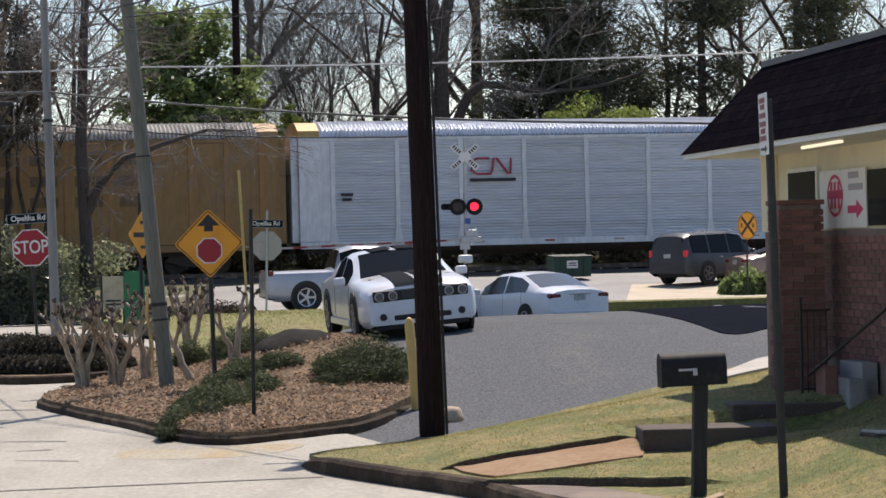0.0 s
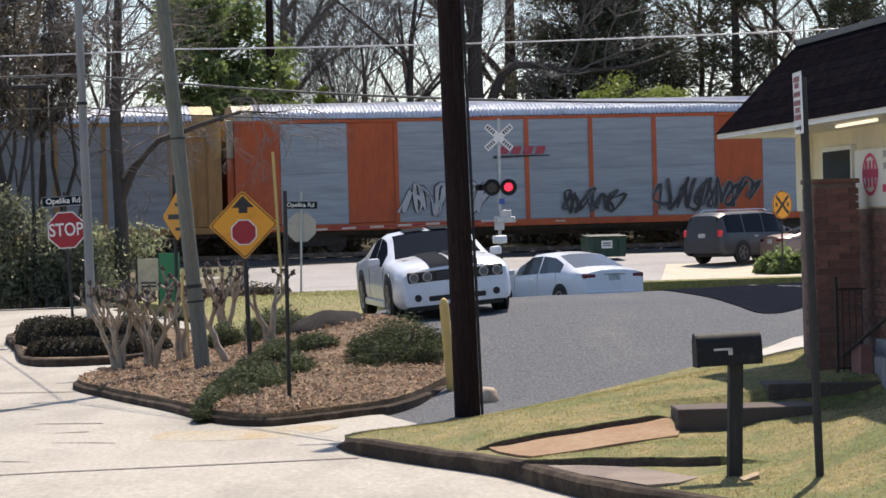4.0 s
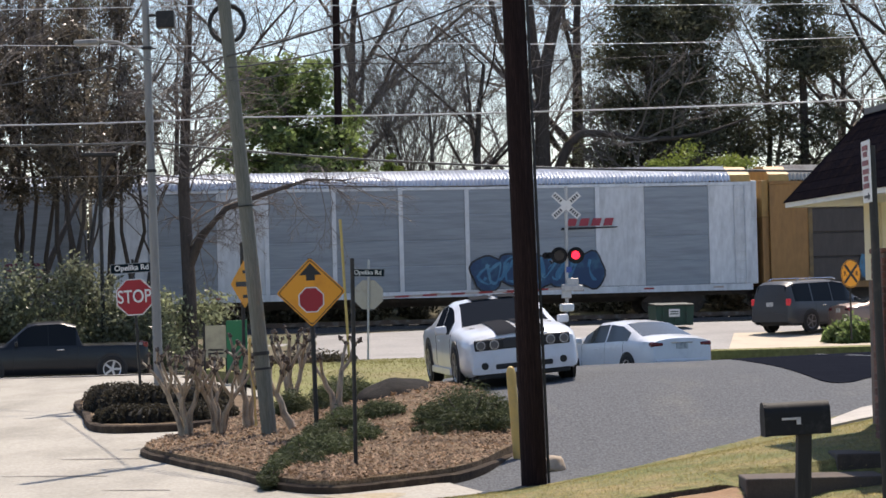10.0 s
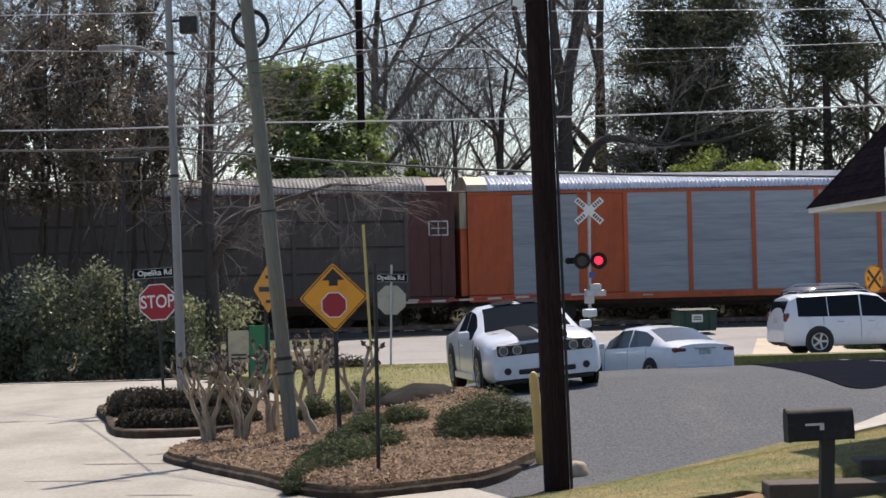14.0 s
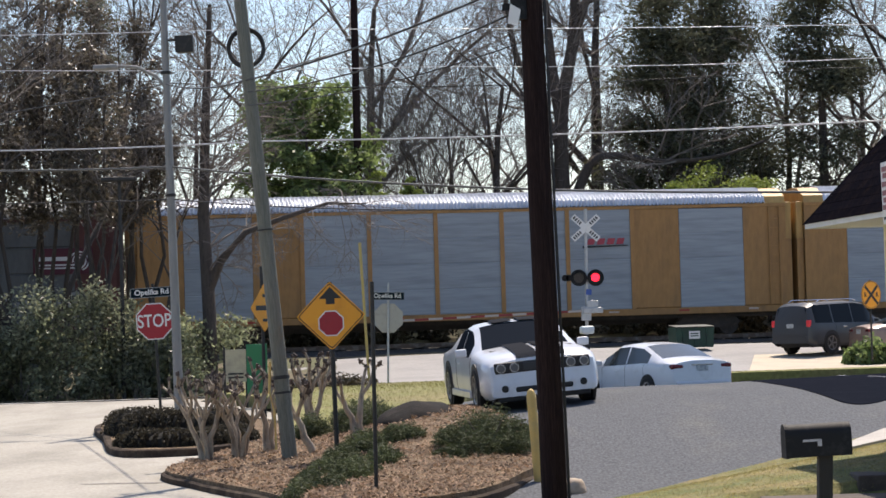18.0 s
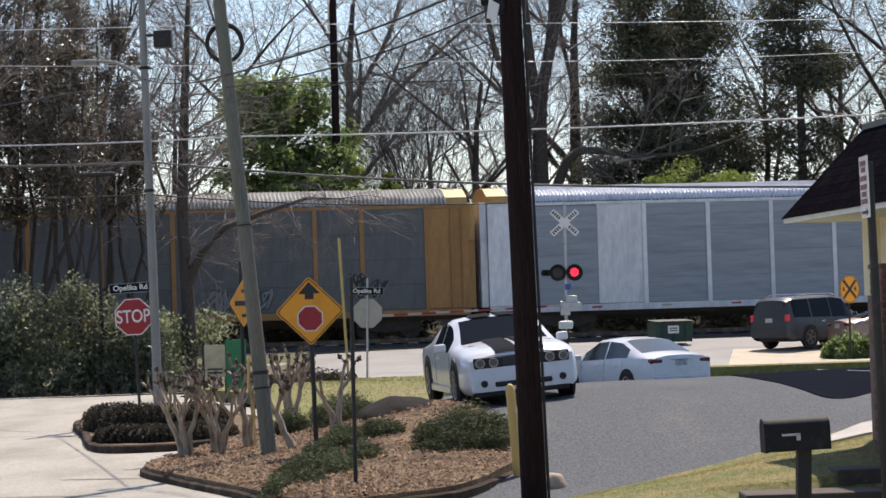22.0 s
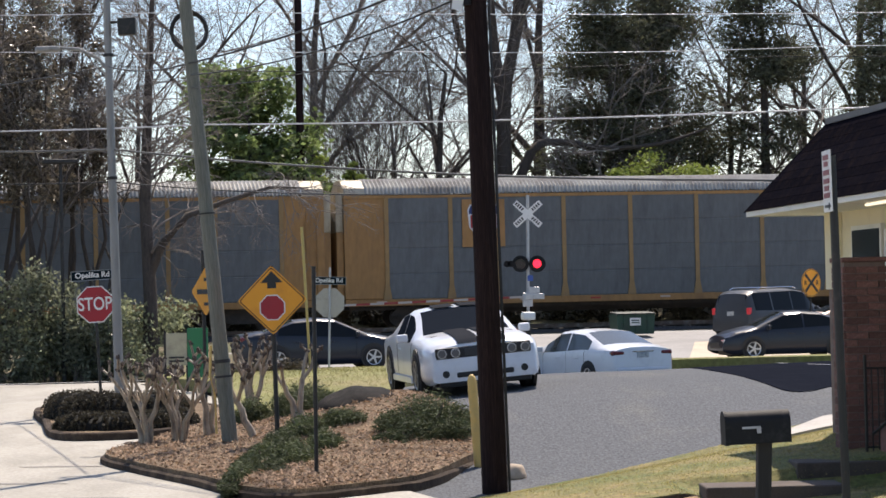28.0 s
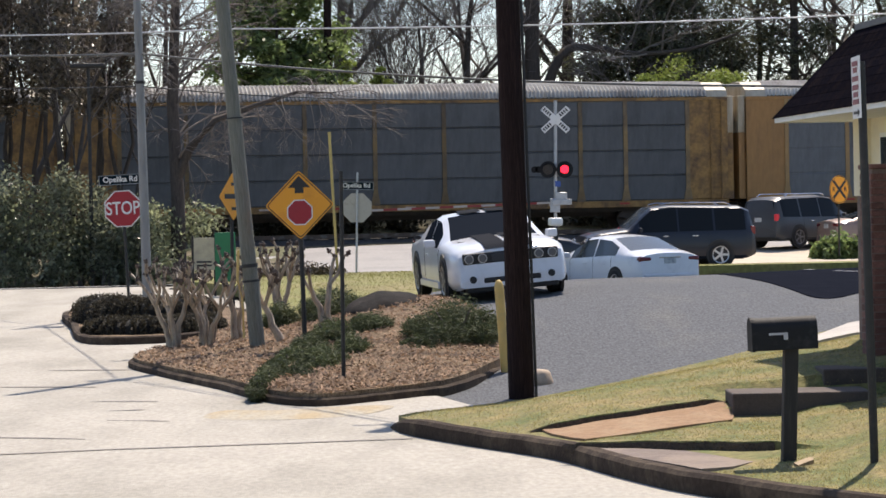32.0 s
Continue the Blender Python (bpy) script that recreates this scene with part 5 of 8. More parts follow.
# crossing signal: mast, crossbuck, two lamp heads, control box
sg = thing("crossing_signal", "railway crossing signal with crossbuck and red lamps", "crossing signal", lean_to((4.03, 90, 0.4), (4.11, 90, 5.1)))
bm = bm_new()
rod(bm, (0, 0, 0), (0, 0, 5.4), 0.06, n=12)
box(bm, (0, 0, 0.05), (0.4, 0.4, 0.12))
part("mast", bm, M_galv, sg)
for k, a in enumerate((42, -42)):
    bm = bm_new()
    slab(bm, [(-0.62, -0.11), (0.62, -0.11), (0.62, 0.11), (-0.62, 0.11)], 0.015)
    bl = part("crossbuck_blade", bm, M_signwhite, sg, m=pose(0, -0.08 - 0.03 * k, 4.72, 0, a, 0))
    for x0 in (-0.4, 0.38):
        for i in range(4):
            part("lettering", cached(("letter_bar",), lambda b: box(b, (0, -0.006, 0), (0.055, 0.006, 0.12)), M_signblack), None, bl, m=pose(x0 + (i - 1.5) * 0.095, 0, 0))
bm = bm_new()
box(bm, (0, -0.02, 2.93), (1.1, 0.08, 0.08))
part("cross_arm", bm, M_blacksteel, sg)
for sx, lit in ((-0.27, False), (0.33, True)):
    bm = bm_new()
    slab(bm, ngon(20, 0.30), 0.02, pose(sx, -0.14, 2.93))
    bk = part("lamp_backing", bm, M_black, sg)
    bm = bm_new()
    rod(bm, (sx, -0.12, 2.93), (sx, 0.1, 2.93), 0.14, n=14)
    part("lamp_housing", bm, M_black, bk)
    bm = bm_new()
    n = 14
    for i in range(n):
        a0, a1 = math.radians(10 + 160 * i / n), math.radians(10 + 160 * (i + 1) / n)
        q = [bm.verts.new((sx + 0.20 * math.cos(a), y, 2.93 + 0.20 * math.sin(a))) for a in (a0, a1) for y in (-0.14, -0.34)]
        bm.faces.new((q[0], q[1], q[3], q[2]))
    part("hood", bm, M_black, bk)
    bm = bm_new()
    slab(bm, ngon(18, 0.185), 0.02, pose(sx, -0.165, 2.93))
    part("lens", bm, surf("signal_red_dark", (0.014, 0.004, 0.005), 0.25), bk, "dark red lens")
    if lit:
        bm = bm_new()
        slab(bm, ngon(14, 0.15), 0.01, pose(sx - 0.01, -0.178, 2.94))
        part("bulb", bm, glow("signal_red_lit", "ff2038", 2.0), bk, "red bulb, lit")
bm = bm_new()
for sx in (-0.75, -0.62):
    rod(bm, (sx, -0.1, 2.93), (sx, 0.25, 2.93), 0.12, n=12)
part("side_lamp", bm, M_black, sg)
bm = bm_new()
box(bm, (0.2, -0.12, 1.9), (0.42, 0.3, 0.42), bevel=0.02)
box(bm, (-0.02, -0.14, 1.65), (0.35, 0.25, 0.5), bevel=0.02)
part("control_box", bm, M_galv, sg)
bm = bm_new()
box(bm, (0.08, -0.12, 2.42), (0.2, 0.02, 0.2))
part("blue_notice", bm, surf("notice_blue", (0.03, 0.08, 0.3), 0.5), sg)

# lowered gate arm with red and white bands, reaching over the road
cached_arm = []
for col in (surf("arm_white", (0.36, 0.33, 0.31), 0.7), surf("arm_red", (0.22, 0.03, 0.03), 0.7)):
    bm = bm_new()
    box(bm, (0.1, 0, 0), (0.5, 0.03, 0.075))
    cached_arm.append(to_mesh("arm_band", bm, col))
ga = thing("crossing_gate", "lowered crossing gate arm with red and white bands", "barrier", pose(4.03, 89.75, base_z(4.03, 89.75) + 1.80, 0, 1.4, 186))
bm = bm_new()
box(bm, (-0.25, 0, 0), (0.7, 0.16, 0.2), bevel=0.02)
part("counterweight", bm, M_galv, ga)
for k in range(13):
    part("arm_band", cached_arm[k % 2], None, ga, m=pose(0.3 + 0.5 * k, 0, 0))

# round railway warning sign
rr_ = thing("warning_sign", "round yellow railway warning sign with a black cross", "warning sign", pose(12.78, 81, 0.25, 0, 0, 38), group="warning signs")
post(rr_, 2.6, 0.03)
bm = bm_new()
slab(bm, ngon(28, 0.455), 0.008, pose(0, -0.045, 2.13))
rp = part("plate", bm, M_signyellow, rr_)
bm = bm_new()
for a in (45, -45):
    slab(bm, [(-0.4, -0.045), (0.4, -0.045), (0.4, 0.045), (-0.4, 0.045)], 0.005, pose(0, -0.05 - (0.003 if a > 0 else 0), 2.13) @ pose(0, 0, 0, 0, a, 0))
part("cross", bm, M_signblack, rp)
for sx in (-0.27, 0.27):
    words("R", 0.2, M_signblack, rp, pose(sx, -0.05, 2.13), bold=0.004)
bm = bm_new()
vo = [bm.verts.new((x, -0.049, 2.13 + z)) for x, z in ngon(28, 0.44)]
vi = [bm.verts.new((x, -0.049, 2.13 + z)) for x, z in ngon(28, 0.42)]
for k in range(28):
    bm.faces.new((vo[k], vo[(k + 1) % 28], vi[(k + 1) % 28], vi[k]))
part("border", bm, M_signblack, rp)

# ---- the small brick and cream building with a mansard roof, seen along its front ----
H0 = Vector((3.46, 26.0, 2.92))  # far corner of the eave
HA = math.degrees(math.atan2(0.111, 0.994))
HM = Matrix.Translation((H0.x, H0.y, 0)) @ pose(0, 0, 0, 0, 0, HA)  # local: -y runs along the front towards the street, +x into the building
EAVE = 2.92
house = thing("building", "small brick and cream building with a dark mansard roof", "building", HM)
FL = 6.8  # length of the front
bm = bm_new()
# soffit and fascia ring
box(bm, (4.0, -FL / 2, EAVE - 0.075), (7.95, FL, 0.03))
part("soffit", bm, M_white, house)
bm = bm_new()
box(bm, (0.012, -FL / 2, EAVE - 0.075), (0.03, FL, 0.05))
box(bm, (4.0, 0.012, EAVE - 0.075), (8.0, 0.03, 0.05))
part("fascia", bm, M_white, house)
bm = bm_new()
a = 0.70
tz = EAVE + 0.81
lo = [(-0.02, 0.03), (8.0, 0.03), (8.0, -FL), (-0.02, -FL)]
hi = [(a, -a), (8.0 - a, -a), (8.0 - a, -FL + a), (a, -FL + a)]
vl = [bm.verts.new((x, y, EAVE - 0.05)) for x, y in lo]
vh = [bm.verts.new((x, y, tz)) for x, y in hi]
for i in range(4):
    bm.faces.new((vl[i], vl[(i + 1) % 4], vh[(i + 1) % 4], vh[i]))
bm.faces.new(vh)
bm.faces.new(vl[::-1])
roof = part("roof", bm, M_shingle, house)
# courses of shingles on the two visible slopes
for c in range(9):
    t0, t1 = c / 9, (c + 1.06) / 9
    z0, z1 = mixf(EAVE - 0.05, tz, t0), mixf(EAVE - 0.05, tz, min(t1, 1))
    o0, o1 = a * t0 - 0.02, a * min(t1, 1) - 0.02
    bm = bm_new()
    for nrm, pts in (((-1, 0), [(o0 - 0.003, -o0), (o0 - 0.003, -FL), (o1, -FL), (o1, -o1)]), ((0, 1), [(o0, -o0 + 0.032), (8, -o0 + 0.032), (8, -o1 + 0.03), (o1, -o1 + 0.03)])):
        q = [bm.verts.new((x, y, z)) for (x, y), z in zip(pts, (z0, z0, z1, z1))]
        bm.faces.new(q)
        q2 = [bm.verts.new((pts[0][0], pts[0][1], z0)), bm.verts.new((pts[1][0], pts[1][1], z0)), bm.verts.new((pts[1][0] - nrm[0] * 0.003, pts[1][1] - nrm[1] * 0.003, z0 - 0.002)), bm.verts.new((pts[0][0] - nrm[0] * 0.003, pts[0][1] - nrm[1] * 0.003, z0 - 0.002))]
        bm.faces.new(q2)
    part("shingle_course", bm, M_shingle, roof)
bm = bm_new()
box(bm, (a + 0.02, -FL / 2, tz + 0.02), (0.12, FL - 2 * a, 0.06))
box(bm, (4.0, -a - 0.02, tz + 0.02), (8.0 - 2 * a, 0.12, 0.06))
part("roof_edge", bm, surf("grey_roof_edge", (0.12, 0.115, 0.11), 0.6, col2=(0.08, 0.08, 0.08), scale=3), roof)
# walls: cream above, brick below, set in from the eave
WX = 0.78
Z0, ZB = 0.2, 2.05
bm = bm_new()
box(bm, (WX + 0.15, -FL / 2, (ZB + EAVE) / 2 - 0.03), (0.22, FL - 0.9, EAVE - ZB - 0.06))
box(bm, (4.2, -0.55, (ZB + EAVE) / 2 - 0.03), (7.0, 0.22, EAVE - ZB - 0.06))
box(bm, (4.2, -FL + 0.55, (ZB + EAVE) / 2 - 0.03), (7.0, 0.22, EAVE - ZB - 0.06))
part("wall", bm, M_cream, house, "cream painted wall")
bm = bm_new()
box(bm, (WX + 0.13, -FL / 2, (Z0 + ZB) / 2), (0.22, FL - 0.9, ZB - Z0))
box(bm, (4.22, -0.56, (Z0 + ZB) / 2), (6.98, 0.22, ZB - Z0 - 0.004))
box(bm, (4.22, -FL + 0.56, (Z0 + ZB) / 2), (6.98, 0.22, ZB - Z0 - 0.004))
bw = part("brick_wall", bm, M_mortar, house)


def bricks(parent, x0, y0, y1, z0, z1, face, n_max):
    """Running bond on a face; face: 'x' looks to -x, 'y' looks to -y."""
    bl, bh, j = 0.203, 0.057, 0.0107
    def mk(bm):
        box(bm, (0, 0, 0), (0.02, bl, bh) if face == "x" else (bl, 0.02, bh))
    me = cached(("brick", face), mk, M_brick)
    made = 0
    c = 0
    z = z0 + bh / 2
    while z < z1 and made < n_max:
        s = y0
        first = c % 2 == 1
        while s < y1 - 0.03:
            w = min(bl * (0.475 if first else 1.0), y1 - s)
            first = False
            sc = Matrix.Diagonal((1, w / bl, 1, 1)) if face == "x" else Matrix.Diagonal((w / bl, 1, 1, 1))
            if face == "x":
                part("brick", me, None, parent, m=pose(x0, s + w / 2, z) @ sc)
            else:
                part("brick", me, None, parent, m=pose(s + w / 2, x0, z) @ sc)
            made += 1
            s += w + j
        z += bh + j
        c += 1


# window with frame and pane in the cream band
win = part("window", (lambda b: (box(b, (WX + 0.02, -1.65, 2.42), (0.06, 1.0, 0.5)), b)[1])(bm_new()), M_white, house)
part("pane", (lambda b: (box(b, (WX - 0.012, -1.65, 2.42), (0.012, 0.9, 0.41)), b)[1])(bm_new()), M_darkglass, win)
# banner
M_pink = surf("banner_pink", (0.6, 0.05, 0.14), 0.6)
bn = part("banner", (lambda b: (box(b, (WX - 0.005, -2.95, 2.34), (0.012, 1.4, 0.54)), b)[1])(bm_new()), M_signwhite, house, "white vinyl banner with a pink emblem and arrow")
BT = Matrix.Translation((WX - 0.016, 0, 0)) @ pose(0, 0, 0, 0, 0, -90)
bm = bm_new()
vo = [bm.verts.new((x + 2.74, 0, 2.37 + z)) for x, z in ngon(24, 0.2, 0, 1.2, 1.0)]
vi = [bm.verts.new((x + 2.74, 0, 2.37 + z)) for x, z in ngon(24, 0.165, 0, 1.2, 1.0)]
for k in range(24):
    bm.faces.new((vo[k], vo[(k + 1) % 24], vi[(k + 1) % 24], vi[k]))
slab(bm, [(2.5, 2.34), (2.98, 2.34), (2.98, 2.42), (2.5, 2.42)], 0.003)
for dx in (-0.11, 0.0, 0.11):
    slab(bm, [(2.74 + dx - 0.03, 2.25), (2.74 + dx + 0.03, 2.25), (2.74 + dx + 0.03, 2.5), (2.74 + dx - 0.03, 2.5)], 0.003)
slab(bm, [(3.12, 2.2), (3.38, 2.2), (3.38, 2.15), (3.58, 2.235), (3.38, 2.32), (3.38, 2.27), (3.12, 2.27)], 0.003)
part("emblem", bm, M_pink, bn, m=BT)
bm = bm_new()
for zz, w in ((2.52, 0.3), (2.41, 0.42)):
    slab(bm, [(3.15, zz), (3.15 + w, zz), (3.15 + w, zz + 0.06), (3.15, zz + 0.06)], 0.003)
part("lettering", bm, surf("banner_grey", (0.35, 0.33, 0.36), 0.6), bn, m=BT)
# a lit tube under the soffit
bm = bm_new()
rod(bm, (0.35, -3.1, EAVE - 0.11), (0.29, -4.5, EAVE - 0.11), 0.014, n=8)
part("tube_light", bm, glow("tube_glow", "fff2d8", 0.7), house, "lit fluorescent tube")
# dark shop window beside the banner
part("shop_window", (lambda b: (box(b, (WX + 0.0, -4.6, 2.33), (0.05, 1.7, 0.5)), b)[1])(bm_new()), M_darkglass, house, "dark glass shop window")
# porch pillar of bricks
PX, PY, PW = 0.2, -2.64, 0.41
pil = part("pillar", (lambda b: (box(b, (PX + PW / 2, PY, 1.42), (PW - 0.02, 0.36, 1.76)), b)[1])(bm_new()), M_mortar, house, "square brick pillar")
cap = part("pillar_cap", (lambda b: (box(b, (PX + PW / 2, PY, 2.315), (PW + 0.04, 0.43, 0.045), bevel=0.01), b)[1])(bm_new()), M_brick, house)
bricks(pil, PX + 0.002, PY - 0.19, PY + 0.19, 0.5, 2.28, "x", 90)
bricks(pil, PY - 0.184, PX + 0.013, PX + PW + 0.01, 0.5, 2.28, "y", 90)
bricks(bw, WX + 0.012, -6.4, -2.2, 0.85, 2.04, "x", 330)
# entry steps, planter block and railing
steps_t = thing("porch_steps", "grey concrete steps up to the porch", "steps", HM)
for k, (x0, x1, z1) in enumerate(((0.50, 0.76, 0.72), (0.62, 0.77, 0.86))):
    bm = bm_new()
    box(bm, ((x0 + x1) / 2, -3.5 - 0.05 * k, (0.36 + z1) / 2), (x1 - x0, 0.75 - 0.1 * k, z1 - 0.36), bevel=0.012)
    part("step", bm, surf("grey_step_concrete", (0.27, 0.265, 0.26), 0.85, col2=(0.18, 0.178, 0.175), scale=3, amount=0.5, grain=0.1), steps_t)
pb = thing("planter_block", "low brick block beside the steps", "planter", HM)
bm = bm_new()
box(bm, (0.435, -3.42, 0.57), (0.12, 0.3, 0.5), bevel=0.01)
part("block", bm, M_brick, pb)
rl = thing("stair_railing", "thin dark iron stair railing", "railing", HM)
bm = bm_new()
pipe(bm, [(0.27, -3.2, 0.45), (0.27, -3.2, 1.44)], 0.016, 6)
part("newel", bm, M_blacksteel, rl)
bm = bm_new()
pipe(bm, [(0.33, -3.2, 0.72), (0.45, -5.1, 1.37)], 0.014, 6)
part("handrail", bm, M_blacksteel, rl)
bm = bm_new()
pipe(bm, [(0.27, -3.2, 0.6), (0.55, -3.2, 0.6)], 0.01, 6)
part("bottom_rail", bm, M_blacksteel, rl)
bm = bm_new()
pipe(bm, [(0.27, -3.2, 1.32), (0.55, -3.2, 1.32)], 0.01, 6)
part("top_rail", bm, M_blacksteel, rl)
for k in range(4):
    bm = bm_new()
    rod(bm, (0.33 + 0.06 * k, -3.2, 0.5), (0.33 + 0.06 * k, -3.2, 1.32), 0.007, n=6)
    part("baluster", bm, M_blacksteel, rl)

# lawn path, clay strip and the two low retaining steps
def strip(pts, name, mat, label, lift):
    sheet(name, pts, lambda x, y: lawn_z(x, y) + lift, 0.25, mat, label, "path", skirt=0.05)


M_oldslab = surf("stained_slab_concrete", (0.21, 0.165, 0.13), 0.9, col2=(0.13, 0.10, 0.085), scale=2.2, amount=0.6, grain=0.15, gscale=30, bump=0.3)
sheet("path", [(1.02, 19.58), (1.45, 18.42), (1.78, 17.6), (2.02, 17.75), (2.3, 18.3), (2.45, 18.72), (1.7, 19.16)], lambda x, y: base_z(x, y) + 0.14 - 0.01 * sstep(1.75, 2.35, x), 0.25, M_oldslab, "stained concrete slab behind the kerb", "path", skirt=0.1)
strip([(1.12, 20.15), (1.4, 20.22), (1.9, 20.42), (2.35, 20.62), (2.42, 21.1), (2.38, 21.5)] + [(2.3 - 0.15 * k, path_cut(2.3 - 0.15 * k) - 0.02) for k in range(11)] + [(0.86, 20.7), (1.0, 20.35)], "clay_path", M_dirt, "bare red clay path across the lawn", 0.02)
for (x0, x1, y0, y1, ztop, h) in ((2.42, 3.6, 21.17, 21.75, 0.395, 0.5), (3.36, 4.95, 22.31, 22.85, 0.51, 0.5)):
    bm = bm_new()
    box(bm, ((x0 + x1) / 2, (y0 + y1) / 2, ztop - h / 2), (x1 - x0, y1 - y0, h), pose(0, 0, 0), bevel=0.015)
    tagged(part("landing_step", bm, surf("dark_landing_concrete", (0.078, 0.059, 0.048), 0.9, col2=(0.045, 0.035, 0.03), scale=2, amount=0.5, grain=0.15)), "low stained concrete landing step in the lawn", "step")


# pale walkway between the lawn and the lot, up to the porch
sheet("walkway", [(4.02, 28.2), (4.6, 28.6), (5.5, 29.1), (7.0, 29.8), (9.2, 31.3), (9.0, 33.7), (5.8, 31.9), (4.95, 30.75), (4.4, 29.7)], lambda x, y: max(lot_z(x, y), lawn_z(x, y)) + 0.03, 0.3, M_conc, "pale concrete walkway between the lawn and the lot", "path", skirt=0.1)


def turf_edge(cut, x0, x1, label):
    """A low ragged cut of soil where the turf stands above a path; its dark colour also carries the thin shade below
    the lip.
    """
    bm = bm_new()
    cols = []
    n = 60
    for i in range(n + 1):
        x = mixf(x0, x1, i / n)
        y = cut(x)
        lo, hi = lawn_z(x, y - 0.02), lawn_z(x, y + 0.04)
        h = max(hi - lo, 0.0) * (0.9 + 0.2 * noise.noise((i * 0.45, 1.0, 0.0)))
        w = 0.012 * noise.noise((i * 0.9, 5.0, 0.0))
        cols.append([bm.verts.new((x, y + w - 0.03, lo - 0.02)), bm.verts.new((x, y + w - 0.022, lo + 0.45 * h)), bm.verts.new((x, y + w - 0.012, lo + h)), bm.verts.new((x, y + 0.03, lo + h - 0.01))])
    for a, b in zip(cols, cols[1:]):
        for k in range(3):
            bm.faces.new((a[k], b[k], b[k + 1], a[k + 1]))
    tagged(part("turf_edge", bm, surf("shaded_soil_cut", (0.075, 0.052, 0.034), 0.95, col2=(0.045, 0.032, 0.022), scale=9, amount=0.6, grain=0.3, gscale=40, bump=1.0, bscale=40)), label, "soil edge", kind="structure")


turf_edge(slab_cut, 0.9, 2.45, "cut soil edge of the turf behind the slab, darkened for its shade")
turf_edge(path_cut, 0.7, 2.55, "cut soil edge of the turf above the path, darkened for its shade")


def car_paint(name, col, metal=0.0, rough=0.28):
    return surf(name, col, rough, metal, col2=tuple(c * 0.85 for c in col), scale=2.5, amount=0.3, coat=0.6 if max(col) > 0.3 else 0.2, spec=0.5 if max(col) > 0.3 else 0.3)


C_WHITE = car_paint("car_paint_white", (0.66, 0.675, 0.70))
C_BLACK = car_paint("car_paint_black", (0.010, 0.011, 0.013))
C_SILVER = car_paint("car_paint_silver", (0.36, 0.37, 0.40), 0.5, 0.35)
C_PALE = car_paint("car_paint_pale", (0.42, 0.45, 0.43), 0.3, 0.35)
C_GREY = car_paint("car_paint_grey", (0.05, 0.053, 0.058), 0.0, 0.35)
C_NAVY = car_paint("car_paint_navy", (0.012, 0.015, 0.024))
C_BLUE = car_paint("car_paint_blue", (0.010, 0.026, 0.105))
C_TAN = car_paint("car_paint_tan", (0.26, 0.19, 0.16), 0.3, 0.4)
M_carglass = surf("car_glass", (0.012, 0.015, 0.018), 0.05, spec=0.08)
M_tyre = surf("tyre_rubber", (0.016, 0.016, 0.016), 0.85, col2=(0.03, 0.028, 0.026), scale=8, amount=0.4)
M_rim = surf("alloy_rim", (0.45, 0.46, 0.48), 0.3, 0.8)
M_trim = surf("black_trim", (0.012, 0.012, 0.012), 0.6)
M_tail = surf("tail_lamp_red", (0.14, 0.010, 0.012), 0.2, coat=0.5)
M_headlamp = surf("headlamp_glass", (0.50, 0.52, 0.55), 0.12, 0.3, coat=0.5)
M_chrome = surf("chrome", (0.62, 0.63, 0.65), 0.15, 0.9)
M_brake = glow("brake_lamp_lit", "c83038", 0.12)

